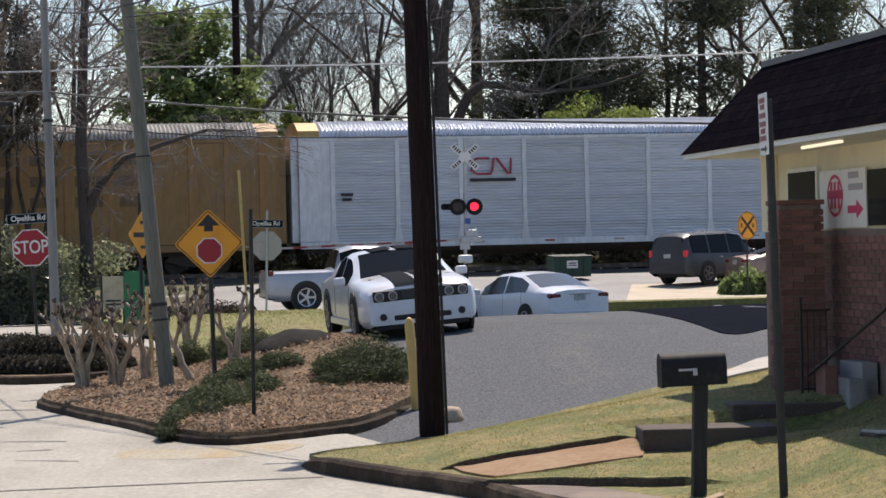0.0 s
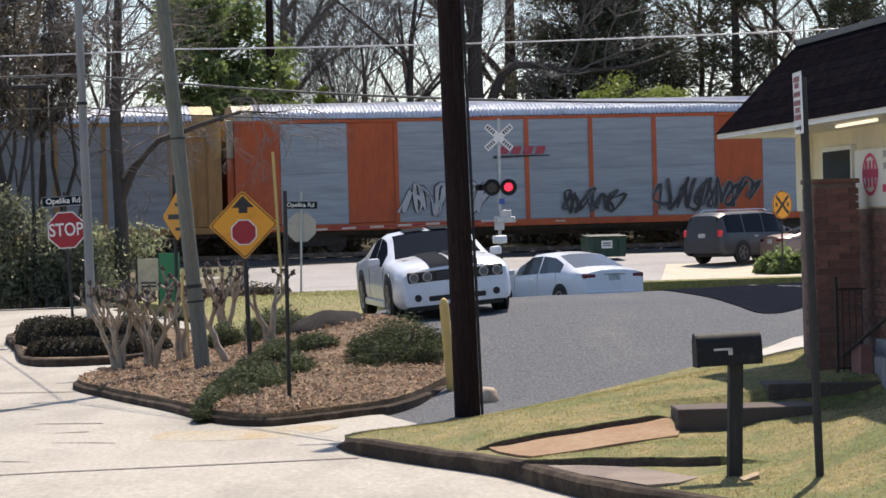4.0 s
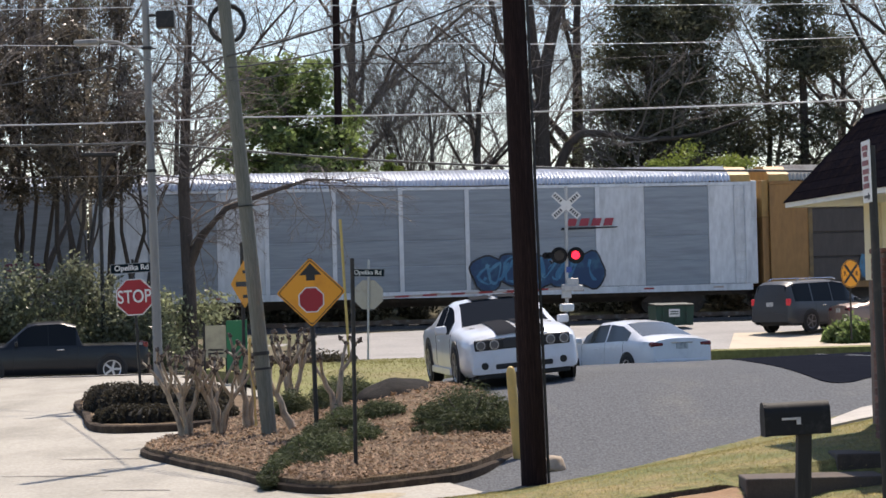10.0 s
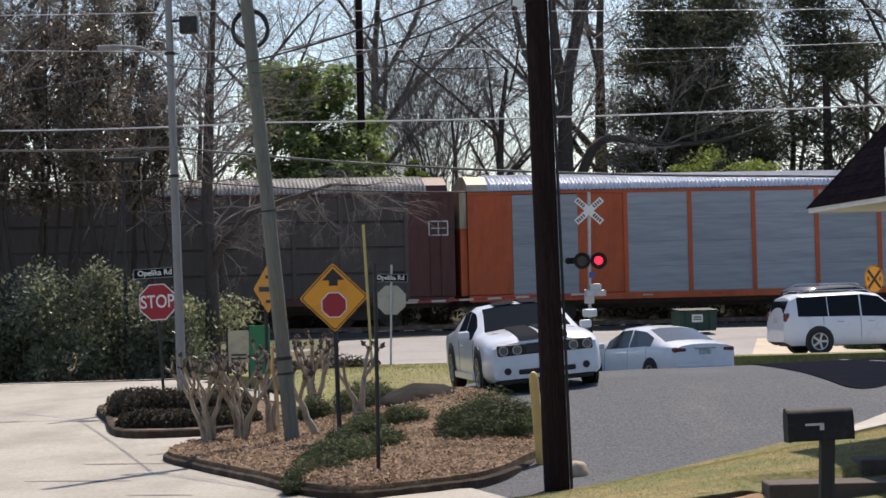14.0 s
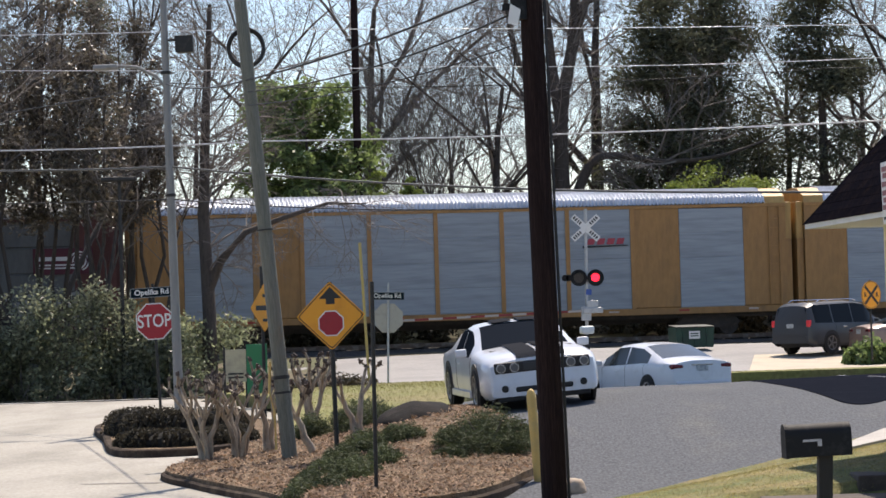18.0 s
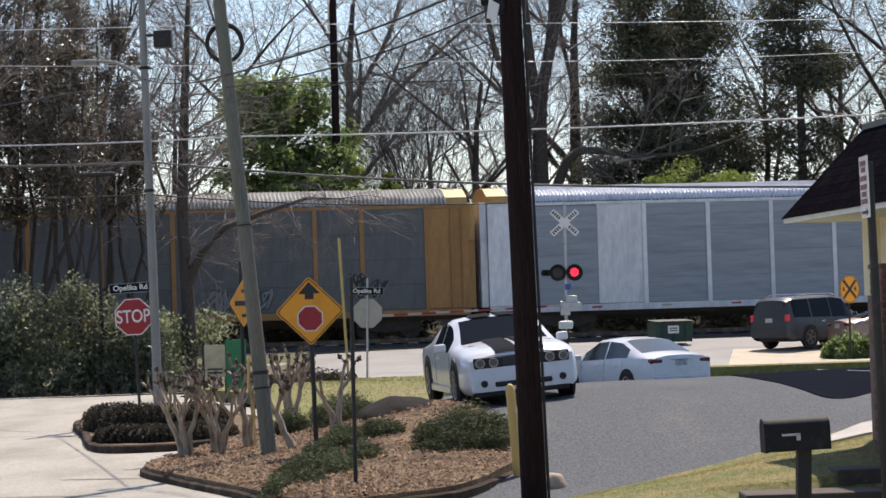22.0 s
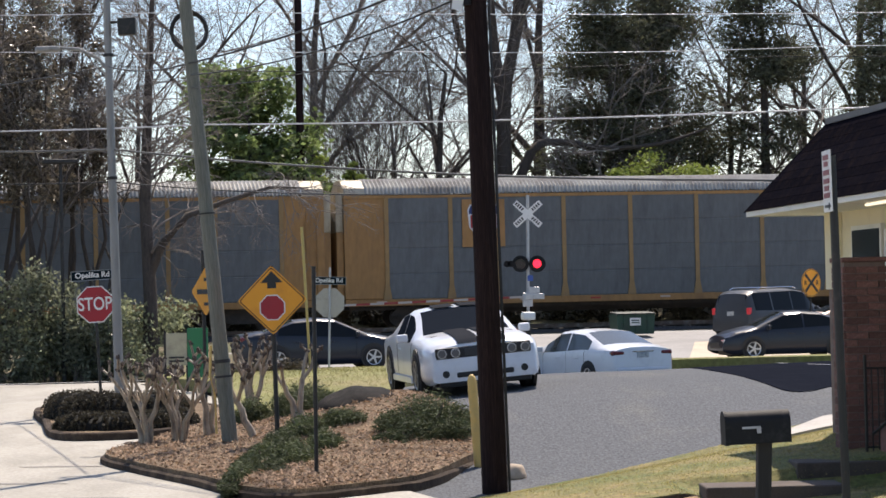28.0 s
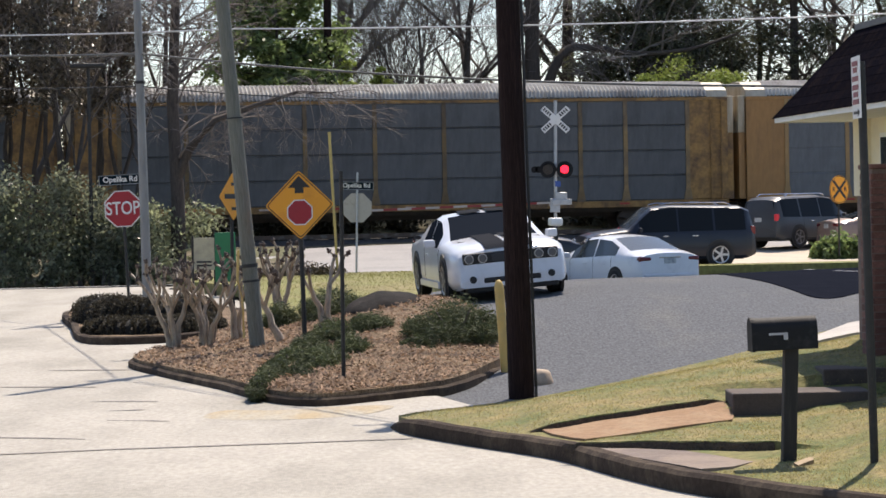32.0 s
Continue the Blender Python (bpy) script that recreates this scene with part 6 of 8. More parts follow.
# kind: length, width, roofline (x, z), beltline (x, z), axles, wheel radius, ground gap, window run (x0, x1), pillars, screen foot and head, rear glass foot and head
KINDS = {
    "coupe": dict(L=5.02, W=1.92, top=[(-2.5, 0.55), (-2.46, 0.90), (-1.75, 1.02), (-1.5, 1.04), (-0.75, 1.34), (-0.2, 1.40), (0.3, 1.36), (1.05, 0.99), (1.6, 0.96), (2.1, 0.91), (2.34, 0.86), (2.44, 0.80), (2.475, 0.66), (2.5, 0.40)], belt=[(-2.5, 0.88), (-0.9, 0.95), (0, 0.88), (1.2, 0.87), (2.1, 0.80), (2.5, 0.72)], axles=(1.5, -1.45), r=0.355, gap=0.2, win=(-0.75, 0.75), pillars=(-0.05,), screen=(1.05, 0.3), rear=(-1.5, -0.75)),
    "sedan": dict(L=4.86, W=1.83, top=[(-2.43, 0.62), (-2.39, 1.02), (-1.95, 1.10), (-1.72, 1.12), (-0.85, 1.42), (-0.2, 1.47), (0.35, 1.44), (1.3, 1.02), (2.0, 0.88), (2.34, 0.72), (2.43, 0.48)], belt=[(-2.43, 0.98), (-1.0, 1.0), (0.5, 0.93), (1.5, 0.9), (2.43, 0.66)], axles=(1.45, -1.33), r=0.33, gap=0.17, win=(-1.3, 0.95), pillars=(-0.25,), screen=(1.3, 0.35), rear=(-1.72, -0.85)),
    "suv": dict(L=4.95, W=1.93, top=[(-2.47, 0.7), (-2.45, 1.15), (-2.25, 1.66), (-2.0, 1.76), (0, 1.81), (0.5, 1.75), (1.3, 1.16), (2.0, 1.08), (2.38, 0.98), (2.47, 0.6)], belt=[(-2.47, 1.12), (0, 1.1), (1.2, 1.06), (2.47, 0.9)], axles=(1.47, -1.42), r=0.38, gap=0.26, win=(-2.05, 0.95), pillars=(-1.1, -0.12), screen=(1.3, 0.5), rear=(-2.45, -2.2)),
    "bigsuv": dict(L=5.5, W=2.0, top=[(-2.74, 0.7), (-2.72, 1.15), (-2.58, 1.78), (-2.3, 1.9), (0, 1.95), (0.6, 1.88), (1.35, 1.25), (2.3, 1.14), (2.65, 1.02), (2.74, 0.65)], belt=[(-2.74, 1.16), (0, 1.14), (1.3, 1.12), (2.74, 0.98)], axles=(1.75, -1.55), r=0.4, gap=0.28, win=(-2.4, 1.0), pillars=(-1.35, -0.2), screen=(1.35, 0.6), rear=(-2.72, -2.5)),
    "van": dict(L=5.1, W=1.98, top=[(-2.55, 0.62), (-2.52, 1.1), (-2.3, 1.62), (-1.9, 1.73), (0, 1.75), (0.7, 1.64), (1.75, 1.06), (2.3, 0.88), (2.48, 0.74), (2.55, 0.5)], belt=[(-2.55, 1.05), (0, 1.0), (1.5, 0.94), (2.55, 0.7)], axles=(1.6, -1.43), r=0.34, gap=0.19, win=(-2.1, 1.25), pillars=(-0.95, 0.2), screen=(1.75, 0.7), rear=(-2.52, -2.25)),
    "pickup": dict(L=5.7, W=1.98, top=[(-2.85, 0.65), (-2.83, 1.12), (-2.0, 1.13), (-0.95, 1.14), (-0.88, 1.2), (-0.72, 1.72), (-0.3, 1.84), (0.45, 1.82), (0.7, 1.76), (1.35, 1.22), (2.3, 1.14), (2.72, 1.02), (2.85, 0.6)], belt=[(-2.85, 1.12), (0, 1.13), (1.3, 1.13), (2.85, 0.98)], axles=(1.85, -1.75), r=0.4, gap=0.3, win=(-0.72, 0.98), pillars=(0.1,), screen=(1.35, 0.7), rear=(-0.9, -0.68)),
}


def car_shell(k):
    """Stations along the car; each a half section from sill to roof centre."""
    d = KINDS[k]
    L, W = d["L"], d["W"]
    tx, tz = zip(*d["top"])
    bx, bz = zip(*d["belt"])
    xs = sorted(set([round(float(x), 3) for x in np.linspace(-L / 2, L / 2, 34)] + [round(x, 3) for x in tx] + [round(x, 3) for x in d["win"] + d["pillars"]]))
    out = []
    for x in xs:
        top = float(np.interp(x, tx, tz))
        belt = min(float(np.interp(x, bx, bz)), top - 0.03)
        u = abs(x) / (L / 2)
        w = W / 2 * (1 - (0.12 if k == 'coupe' else 0.13) * max(0, (u - 0.78) / 0.22) ** 2.5)
        gap = d["gap"] + (0.04 if k == "coupe" else 0.12) * max(0, (u - 0.9) / 0.1)
        cab = min(max((top - belt) / 0.42, 0), 1)
        wt = w * (0.93 - 0.17 * cab)
        crown = 0.05 if cab < 0.2 else 0.035
        sh = max(belt - 0.1, gap + 0.6 * (belt - gap))
        pts = [(w * 0.9, gap), (w * 0.985, gap + min(0.09, 0.2 * (sh - gap))), (w, gap + 0.34 * (sh - gap)), (w * 0.985, sh), (w * 0.955, belt), (wt, top - 0.05 - 0.02 * cab), (wt * 0.86, top - 0.012), (wt * 0.45, top + crown * 0.6), (0, top + crown * 0.8)]
        out.append((x, pts))
    return out


def car(kind, paint_mat, label, category="car", m=None, group="", glass=None, lit=False, rims=None, racks=False):
    d = KINDS[kind]
    L, W = d["L"], d["W"]
    glass = glass or M_carglass
    ob = thing({"coupe": "car", "sedan": "car", "suv": "suv", "bigsuv": "suv", "van": "minivan", "pickup": "pickup_truck"}[kind], label, category, m, group)
    st = car_shell(kind)
    n = len(st[0][1])
    body, gl = bm_new(), {"windscreen": bm_new(), "rear_window": bm_new()}
    side = {}
    s0, s1 = d["screen"]
    r0, r1 = d["rear"]
    verts = {}

    def V(bm, i, j, sy, off=0.0):
        key = (id(bm), i, j, sy if j < n - 1 else 0, off)
        if key not in verts:
            x, pts = st[i]
            y, z = pts[j]
            verts[key] = bm.verts.new((x, sy * (y + off), z + (off if j >= 6 else 0)))
        return verts[key]

    for i in range(len(st) - 1):
        xm = (st[i][0] + st[i + 1][0]) / 2
        for sy in (-1, 1):
            for j in range(n - 1):
                q = [(i, j), (i + 1, j), (i + 1, j + 1), (i, j + 1)]
                bm = body
                if j >= 5:
                    if s1 < xm < s0 and j >= 6:
                        bm = gl["windscreen"]
                    elif r0 < xm < r1 and j >= 6 and kind not in ("suv", "bigsuv", "van"):
                        bm = gl["rear_window"]
                if j == 4 and d["win"][0] < xm < d["win"][1] and all(abs(xm - p) > 0.045 for p in d["pillars"]):
                    pane = sum(xm > p for p in d["pillars"])
                    bm = side.setdefault((sy, pane), bm_new())
                vs = [V(bm, a, b, sy) for a, b in q]
                if sy > 0:
                    vs = vs[::-1]
                if len(set(vs)) >= 3:
                    try:
                        bm.faces.new(list(dict.fromkeys(vs)))
                    except ValueError:
                        pass
    for i, flip in ((0, 1), (len(st) - 1, -1)):
        loop = [V(body, i, j, -1) for j in range(n)] + [V(body, i, j, 1) for j in range(n - 2, -1, -1)]
        body.faces.new(loop[::flip])
    b = part("body", body, paint_mat, ob, smooth="auto")
    for nm, bm in gl.items():
        if len(bm.faces):
            part(nm, bm, glass, ob, smooth=True)
    for bm in side.values():
        part("side_window", bm, glass, ob, smooth=True)
    # dark frame round the side windows, sill trim, wheel houses
    if kind in ("suv", "bigsuv", "van"):
        bm = bm_new()
        zt = float(np.interp(r1, *zip(*d["top"])))
        box(bm, (0, 0, 0), (0.03, W * 0.68, (zt - d["belt"][0][1]) * 0.78), pose(-L / 2 + 0.12, 0, (zt + d["belt"][0][1]) / 2 - 0.02, 0, 17 if kind != "bigsuv" else 12), bevel=0.01)
        part("rear_window", bm, glass, ob)
    bm = bm_new()
    box(bm, (0, 0, d["gap"] + 0.05), (L * 0.86, W * 0.78, 0.16))
    part("underbody", bm, M_trim, ob)
    for sx in d["axles"]:
        for sy in (-1, 1):
            bm = bm_new()
            rod(bm, (0, sy * (W / 2 - 0.05), d["r"]), (0, sy * (W / 2 + 0.004), d["r"]), d["r"] + 0.065, d["r"] + 0.06, n=24)
            part("wheel_arch", bm, M_trim, ob, m=pose(sx, 0, 0.02))
            w = part("wheel", cached(("tyre", d["r"]), lambda bb: tyre_mesh(bb, d["r"]), M_tyre, "auto"), None, ob, m=pose(sx, sy * (W / 2 - 0.09), d["r"], 0, 0, 0 if sy < 0 else 180))
            part("rim", cached(("rim", d["r"]), lambda bb: rim_mesh(bb, d["r"]), rims or M_rim), None, w)
    # shut lines of the doors
    for xd in {"coupe": (0.95, -0.55), "sedan": (1.0, -0.2, -1.15), "pickup": (1.1, -0.75), "van": (1.2, 0.15, -1.0)}.get(kind, (1.05, -0.1, -1.2)):
        i = min(range(len(st)), key=lambda q: abs(st[q][0] - xd))
        for sy in (-1, 1):
            bm = bm_new()
            pipe(bm, [(st[i][0], sy * (y - 0.001), z) for y, z in st[i][1][1:5]], 0.007, 4)
            part("door_seam", bm, M_trim, ob)
    # lamps, bumpers, handles, mirrors, plates
    zf = d["belt"][-1][1]
    zr = d["belt"][0][1]
    for sy in (-1, 1):
        if kind != "coupe":
            bm = bm_new()
            box(bm, (L / 2 - 0.17, sy * (W / 2 - 0.29), zf - 0.08), (0.26, 0.36, 0.13), pose(0, 0, 0, 0, 0, 0), bevel=0.04)
            part("headlight", bm, M_headlamp, ob)
        bm = bm_new()
        tall = kind in ("suv", "bigsuv", "pickup", "van")
        if tall:
            box(bm, (-L / 2 + 0.1, sy * (W / 2 - 0.17), zr - 0.02), (0.16, 0.15, 0.26 if kind != "pickup" else 0.16), bevel=0.03)
        else:
            box(bm, (-L / 2 + 0.22, sy * (W / 2 - 0.25), zr - 0.07), (0.40, 0.36, 0.15), bevel=0.06)
        part("tail_light", bm, M_brake if lit else M_tail, ob)
        bm = bm_new()
        xm = d["screen"][0] - 0.32
        zb = float(np.interp(xm, *zip(*d["belt"])))
        box(bm, (xm, sy * (W / 2 + 0.08), zb + 0.08), (0.1, 0.2, 0.14), bevel=0.035)
        part("mirror", bm, paint_mat, ob)
        for xd in (-0.75, 0.2) if kind not in ("coupe", "pickup") else (-0.25,):
            bm = bm_new()
            box(bm, (xd, sy * (W / 2 - 0.005), zb - 0.12), (0.2, 0.03, 0.035), bevel=0.008)
            part("door_handle", bm, paint_mat if kind in ("coupe", "sedan") else M_chrome, ob)
    bm = bm_new()
    box(bm, (-L / 2 + 0.02, 0, zr - (0.1 if kind != "pickup" else 0.35)), (0.03, 0.32, 0.16))
    part("number_plate", bm, surf("plate_pale", (0.45, 0.47, 0.46), 0.5, col2=(0.2, 0.22, 0.24), scale=9, amount=0.5), ob, "plate with plain bars")
    bm = bm_new()
    box(bm, (L / 2 - 0.035, 0, zf - 0.22), (0.08, W * 0.52, 0.2), bevel=0.02)
    if kind != "coupe":
        part("grille", bm, M_trim, ob)
    else:
        bm.free()
    if racks:
        for sy in (-1, 1):
            bm = bm_new()
            zt = float(np.interp(-0.5, *zip(*d["top"]))) + 0.05
            pipe(bm, [(0.3, sy * W * 0.33, zt - 0.02), (0.1, sy * W * 0.33, zt + 0.04), (-1.8, sy * W * 0.33, zt + 0.03), (-2.0, sy * W * 0.33, zt - 0.05)], 0.02, 6)
            part("roof_rail", bm, M_chrome, ob)
    return ob


def tyre_mesh(bm, r):
    """A tyre with a rounded tread; its outer face looks to -y."""
    prof = [(r * 0.66, -0.10), (r * 0.72, -0.115), (r * 0.93, -0.112), (r, -0.08), (r, 0.08), (r * 0.93, 0.11), (r * 0.6, 0.11)]
    n = 26
    rings = [[bm.verts.new((rr * math.cos(a * 2 * math.pi / n), y, rr * math.sin(a * 2 * math.pi / n))) for a in range(n)] for rr, y in prof]
    for a, b in zip(rings, rings[1:]):
        for i in range(n):
            bm.faces.new((a[i], a[(i + 1) % n], b[(i + 1) % n], b[i]))
    bm.faces.new(rings[-1])


def rim_mesh(bm, r):
    """A dished rim with five spokes."""
    rod(bm, (0, -0.07, 0), (0, -0.03, 0), r * 0.66, n=24)
    n = 24
    a = [bm.verts.new((r * 0.68 * math.cos(i * 2 * math.pi / n), -0.112, r * 0.68 * math.sin(i * 2 * math.pi / n))) for i in range(n)]
    b = [bm.verts.new((r * 0.60 * math.cos(i * 2 * math.pi / n), -0.1, r * 0.60 * math.sin(i * 2 * math.pi / n))) for i in range(n)]
    for i in range(n):
        bm.faces.new((a[i], a[(i + 1) % n], b[(i + 1) % n], b[i]))
    for k in range(5):
        box(bm, (r * 0.36, -0.09, 0), (r * 0.55, 0.03, r * 0.16), pose(0, 0, 0, 0, 72 * k, 0))
    rod(bm, (0, -0.115, 0), (0, -0.07, 0), r * 0.13, n=10)


def heading(x, y, z, dx, dy):
    return pose(x, y, z, 0, 0, math.degrees(math.atan2(dy, dx)))


# white coupe with dark stripes, parked on the crest, facing the street
ch = car("coupe", C_WHITE, "white muscle coupe with two dark hood stripes, parked", "car", pose(0.75, 42.72, 0.548, 4.2, 0.4, -81.2), glass=surf("tinted_coupe_glass", (0.016, 0.020, 0.027), 0.45, spec=0.0), rims=surf("dark_rim", (0.25, 0.25, 0.26), 0.35, 0.8))
d = KINDS["coupe"]
tx, tz = zip(*d["top"])
for sy in (-1, 1):
    for xa, xb in ((1.04, 2.44), (-0.77, 0.31), (-2.42, -1.51)):
        bm = bm_new()
        rowsv = []
        for x in np.linspace(xa, xb, 26):
            z = float(np.interp(x, tx, tz))
            rowsv.append([bm.verts.new((x, sy * y, z + 0.055 - 0.028 * (y / 0.9))) for y in (0.05, 0.22, 0.40)])
        for a, b in zip(rowsv, rowsv[1:]):
            for q in range(2):
                bm.faces.new((a[q], a[q + 1], b[q + 1], b[q]))
        part("stripe", bm, surf("stripe_graphite", (0.03, 0.032, 0.037), 0.8, spec=0.0), ch, "dark racing stripe", smooth=True)
# nose: grille slot with four round lamps, lower intake, fog lamps, chin
bm = bm_new()
box(bm, (2.445, 0, 0.70), (0.09, 1.56, 0.185), bevel=0.03)
gr = part("grille", bm, M_trim, ch, "black full-width grille")
bm = bm_new()
box(bm, (2.488, 0, 0.70), (0.012, 0.62, 0.12), bevel=0.004)
part("grille_mesh", bm, surf("grille_mesh_grey", (0.03, 0.03, 0.032), 0.5), gr)
M_lamplens = surf("lamp_bowl", (0.10, 0.105, 0.115), 0.25, 0.0, coat=0.3)
for sy in (-1, 1):
    for y in (0.68, 0.46):
        bm = bm_new()
        rod(bm, (2.46, sy * y, 0.70), (2.515, sy * y, 0.70), 0.078, 0.075, n=20)
        hl = part("headlight", bm, M_headlamp, gr)
        bm = bm_new()
        rod(bm, (2.513, sy * y, 0.70), (2.522, sy * y, 0.70), 0.062, n=18)
        part("lamp_core", bm, M_lamplens, hl)
    bm = bm_new()
    rod(bm, (2.38, sy * 0.64, 0.37), (2.514, sy * 0.64, 0.37), 0.058, n=16)
    part("fog_lamp", bm, M_trim, ch)
bm = bm_new()
box(bm, (2.47, 0, 0.345), (0.1, 0.95, 0.10), bevel=0.03)
part("lower_intake", bm, M_trim, ch)
bm = bm_new()
box(bm, (2.37, 0, 0.20), (0.2, 1.5, 0.08), bevel=0.02)
part("chin_spoiler", bm, M_trim, ch)
for sy in (-1, 1):
    bm = bm_new()
    box(bm, (1.5, sy * 0.58, 0.955), (0.16, 0.2, 0.02), bevel=0.008)
    part("hood_scoop", bm, M_trim, ch)
    bm = bm_new()
    box(bm, (-0.2, sy * 0.95, 0.26), (2.2, 0.05, 0.12), bevel=0.02)
    part("side_skirt", bm, C_WHITE, ch)

# white sedan standing in the dip behind the crest
al = car("sedan", C_WHITE, "white four-door sedan standing behind the crest", "car", pose(4.42, 62.8, lot_z(4.4, 62.8) - 0.02, 0, 0, 116), glass=surf("sedan_glass", (0.05, 0.062, 0.066), 0.06, spec=0.6))
bm = bm_new()
box(bm, (-2.42, 0, 0.5), (0.08, 1.5, 0.12), bevel=0.03)
part("bumper", bm, C_WHITE, al)
bm = bm_new()
box(bm, (-2.41, 0, 0.95), (0.03, 0.6, 0.025))
part("badge_strip", bm, M_chrome, al)

# brown-grey SUV and tan pickup waiting on the apron beyond the road
car("bigsuv", C_GREY, "dark grey-brown SUV waiting with brake lights on", "car", heading(13.2, 91.5, base_z(13.2, 91.5) + 0.03, 0.74, 0.67) @ Matrix.Diagonal((0.95, 0.97, 0.95, 1)), lit=True, racks=True, rims=surf("grey_rim", (0.16, 0.16, 0.17), 0.4, 0.6))
car("sedan", C_TAN, "tan sedan standing on the pale apron", "car", heading(15.85, 89.3, base_z(15.85, 89.3) + 0.03, 0.96, 0.28))
car("pickup", C_WHITE, "white pickup truck standing beyond the tan sedan", "truck", heading(19.4, 93.0, base_z(19.4, 93.0) + 0.03, 0.96, 0.28))

LANE_R, LANE_L = -27.5, -23.8  # metres in front of the track
TRAFFIC = [
    ("pickup", C_SILVER, "silver pickup truck driving past", "truck", 1, [(0.0, -5.15), (0.5, 3.12)]),
    ("van", C_PALE, "pale silver-green minivan driving past", "car", 1, [(3.0, -8.2), (3.5, 0.6)]),
    ("suv", C_BLACK, "black boxy SUV driving past", "car", 1, [(5.5, -1.9), (6.0, 5.3)]),
    ("suv", C_BLACK, "glossy black SUV driving past", "car", 1, [(7.6, -17.0), (8.0, -11.2), (8.6, -3.2), (9.0, 3.2), (9.2, 6.3)]),
    ("pickup", C_BLACK, "black crew-cab pickup driving past", "truck", -1, [(9.0, 1.5), (9.5, -7.8), (10.0, -16.9)]),
    ("sedan", C_GREY, "dark grey sedan driving past", "car", -1, [(10.6, 6.9), (11.0, -0.1), (11.5, -8.9)]),
    ("suv", C_WHITE, "white crossover driving past", "car", 1, [(13.0, -12.7), (13.5, -3.5), (14.0, 6.2)]),
    ("sedan", C_BLUE, "deep blue old sedan driving past", "car", -1, [(23.6, 8.8), (24.0, 3.5), (24.5, -4.6)]),
    ("bigsuv", C_BLACK, "black full-size SUV driving past", "car", -1, [(26.5, -7.2), (27.0, -15.7)]),
    ("sedan", C_NAVY, "dark navy sedan slowing on the road", "car", 1, [(26.5, -14.4), (27.0, -11.9), (27.5, -9.6), (28.0, -8.2), (28.6, -6.4), (29.0, -5.3), (29.5, -4.3), (30.0, -3.75), (32.0, -3.7)]),
    ("sedan", C_NAVY, "navy sedan driving past", "car", -1, [(28.0, 7.4), (28.5, -0.4), (29.0, -8.5), (29.5, -16.4)]),
    ("bigsuv", C_NAVY, "long dark blue-grey SUV driving past", "car", -1, [(31.5, 8.6), (32.0, 2.4)]),
]
MOVERS = []
for k, (kind, mat, label, cat, way, keys) in enumerate(TRAFFIC):
    ob = car(kind, mat, label, cat, group="passing traffic", racks=kind in ("suv", "bigsuv"))
    MOVERS.append((ob, way, keys, 66.0 + 8.0 * k))


def lane_pose(s, way):
    p = along(s, LANE_R if way > 0 else LANE_L)
    return pose(p.x, p.y, base_z(p.x, p.y) + 0.004, 0, 0, RAIL if way > 0 else RAIL + 180)


def traffic_moves():
    """Each car comes from its place up the road, passes, and stops again beyond."""
    for ob, way, keys, far in MOVERS:
        (t0, s0), (t1, s1) = keys[0], keys[1]
        (ta, sa), (tb, sb) = keys[-2], keys[-1]
        vin, vout = max(abs(s1 - s0) / (t1 - t0), 9.0) * way, max(abs(sb - sa) / (tb - ta), 9.0) * way
        rows = list(keys)
        tin = t0 - (far + way * s0) / abs(vin)
        tout = tb + (far - way * sb) / abs(vout)
        if tin > 0:
            rows = [(0.0, -way * far), (tin, -way * far)] + rows
        elif t0 > 0:
            rows = [(0.0, s0 - vin * t0)] + rows
        if tout < 32:
            rows = rows + [(tout, way * far), (32.0, way * far)]
        elif tb < 32:
            rows = rows + [(32.0, sb + vout * (32.0 - tb))]
        walk(ob, [(t, lane_pose(s, way)) for t, s in rows])


# ---- plants ----
def mesh_of(name, verts, faces, mat, smooth=False):
    me = bpy.data.meshes.new(name)
    me.from_pydata(verts, [], faces)
    me.materials.append(mat)
    if smooth:
        me.polygons.foreach_set("use_smooth", [True] * len(me.polygons))
    return me


def limb(verts, faces, pts, radii, n):
    """A tapered tube through pts, added to plain lists."""
    base = len(verts)
    for k, p in enumerate(pts):
        d = pts[min(k + 1, len(pts) - 1)] - pts[max(k - 1, 0)]
        d.normalize()
        a = d.orthogonal().normalized()
        b = d.cross(a)
        for i in range(n):
            t = 2 * math.pi * i / n
            verts.append(tuple(p + (a * math.cos(t) + b * math.sin(t)) * radii[k]))
    for k in range(len(pts) - 1):
        for i in range(n):
            j = (i + 1) % n
            faces.append((base + k * n + i, base + k * n + j, base + (k + 1) * n + j, base + (k + 1) * n + i))


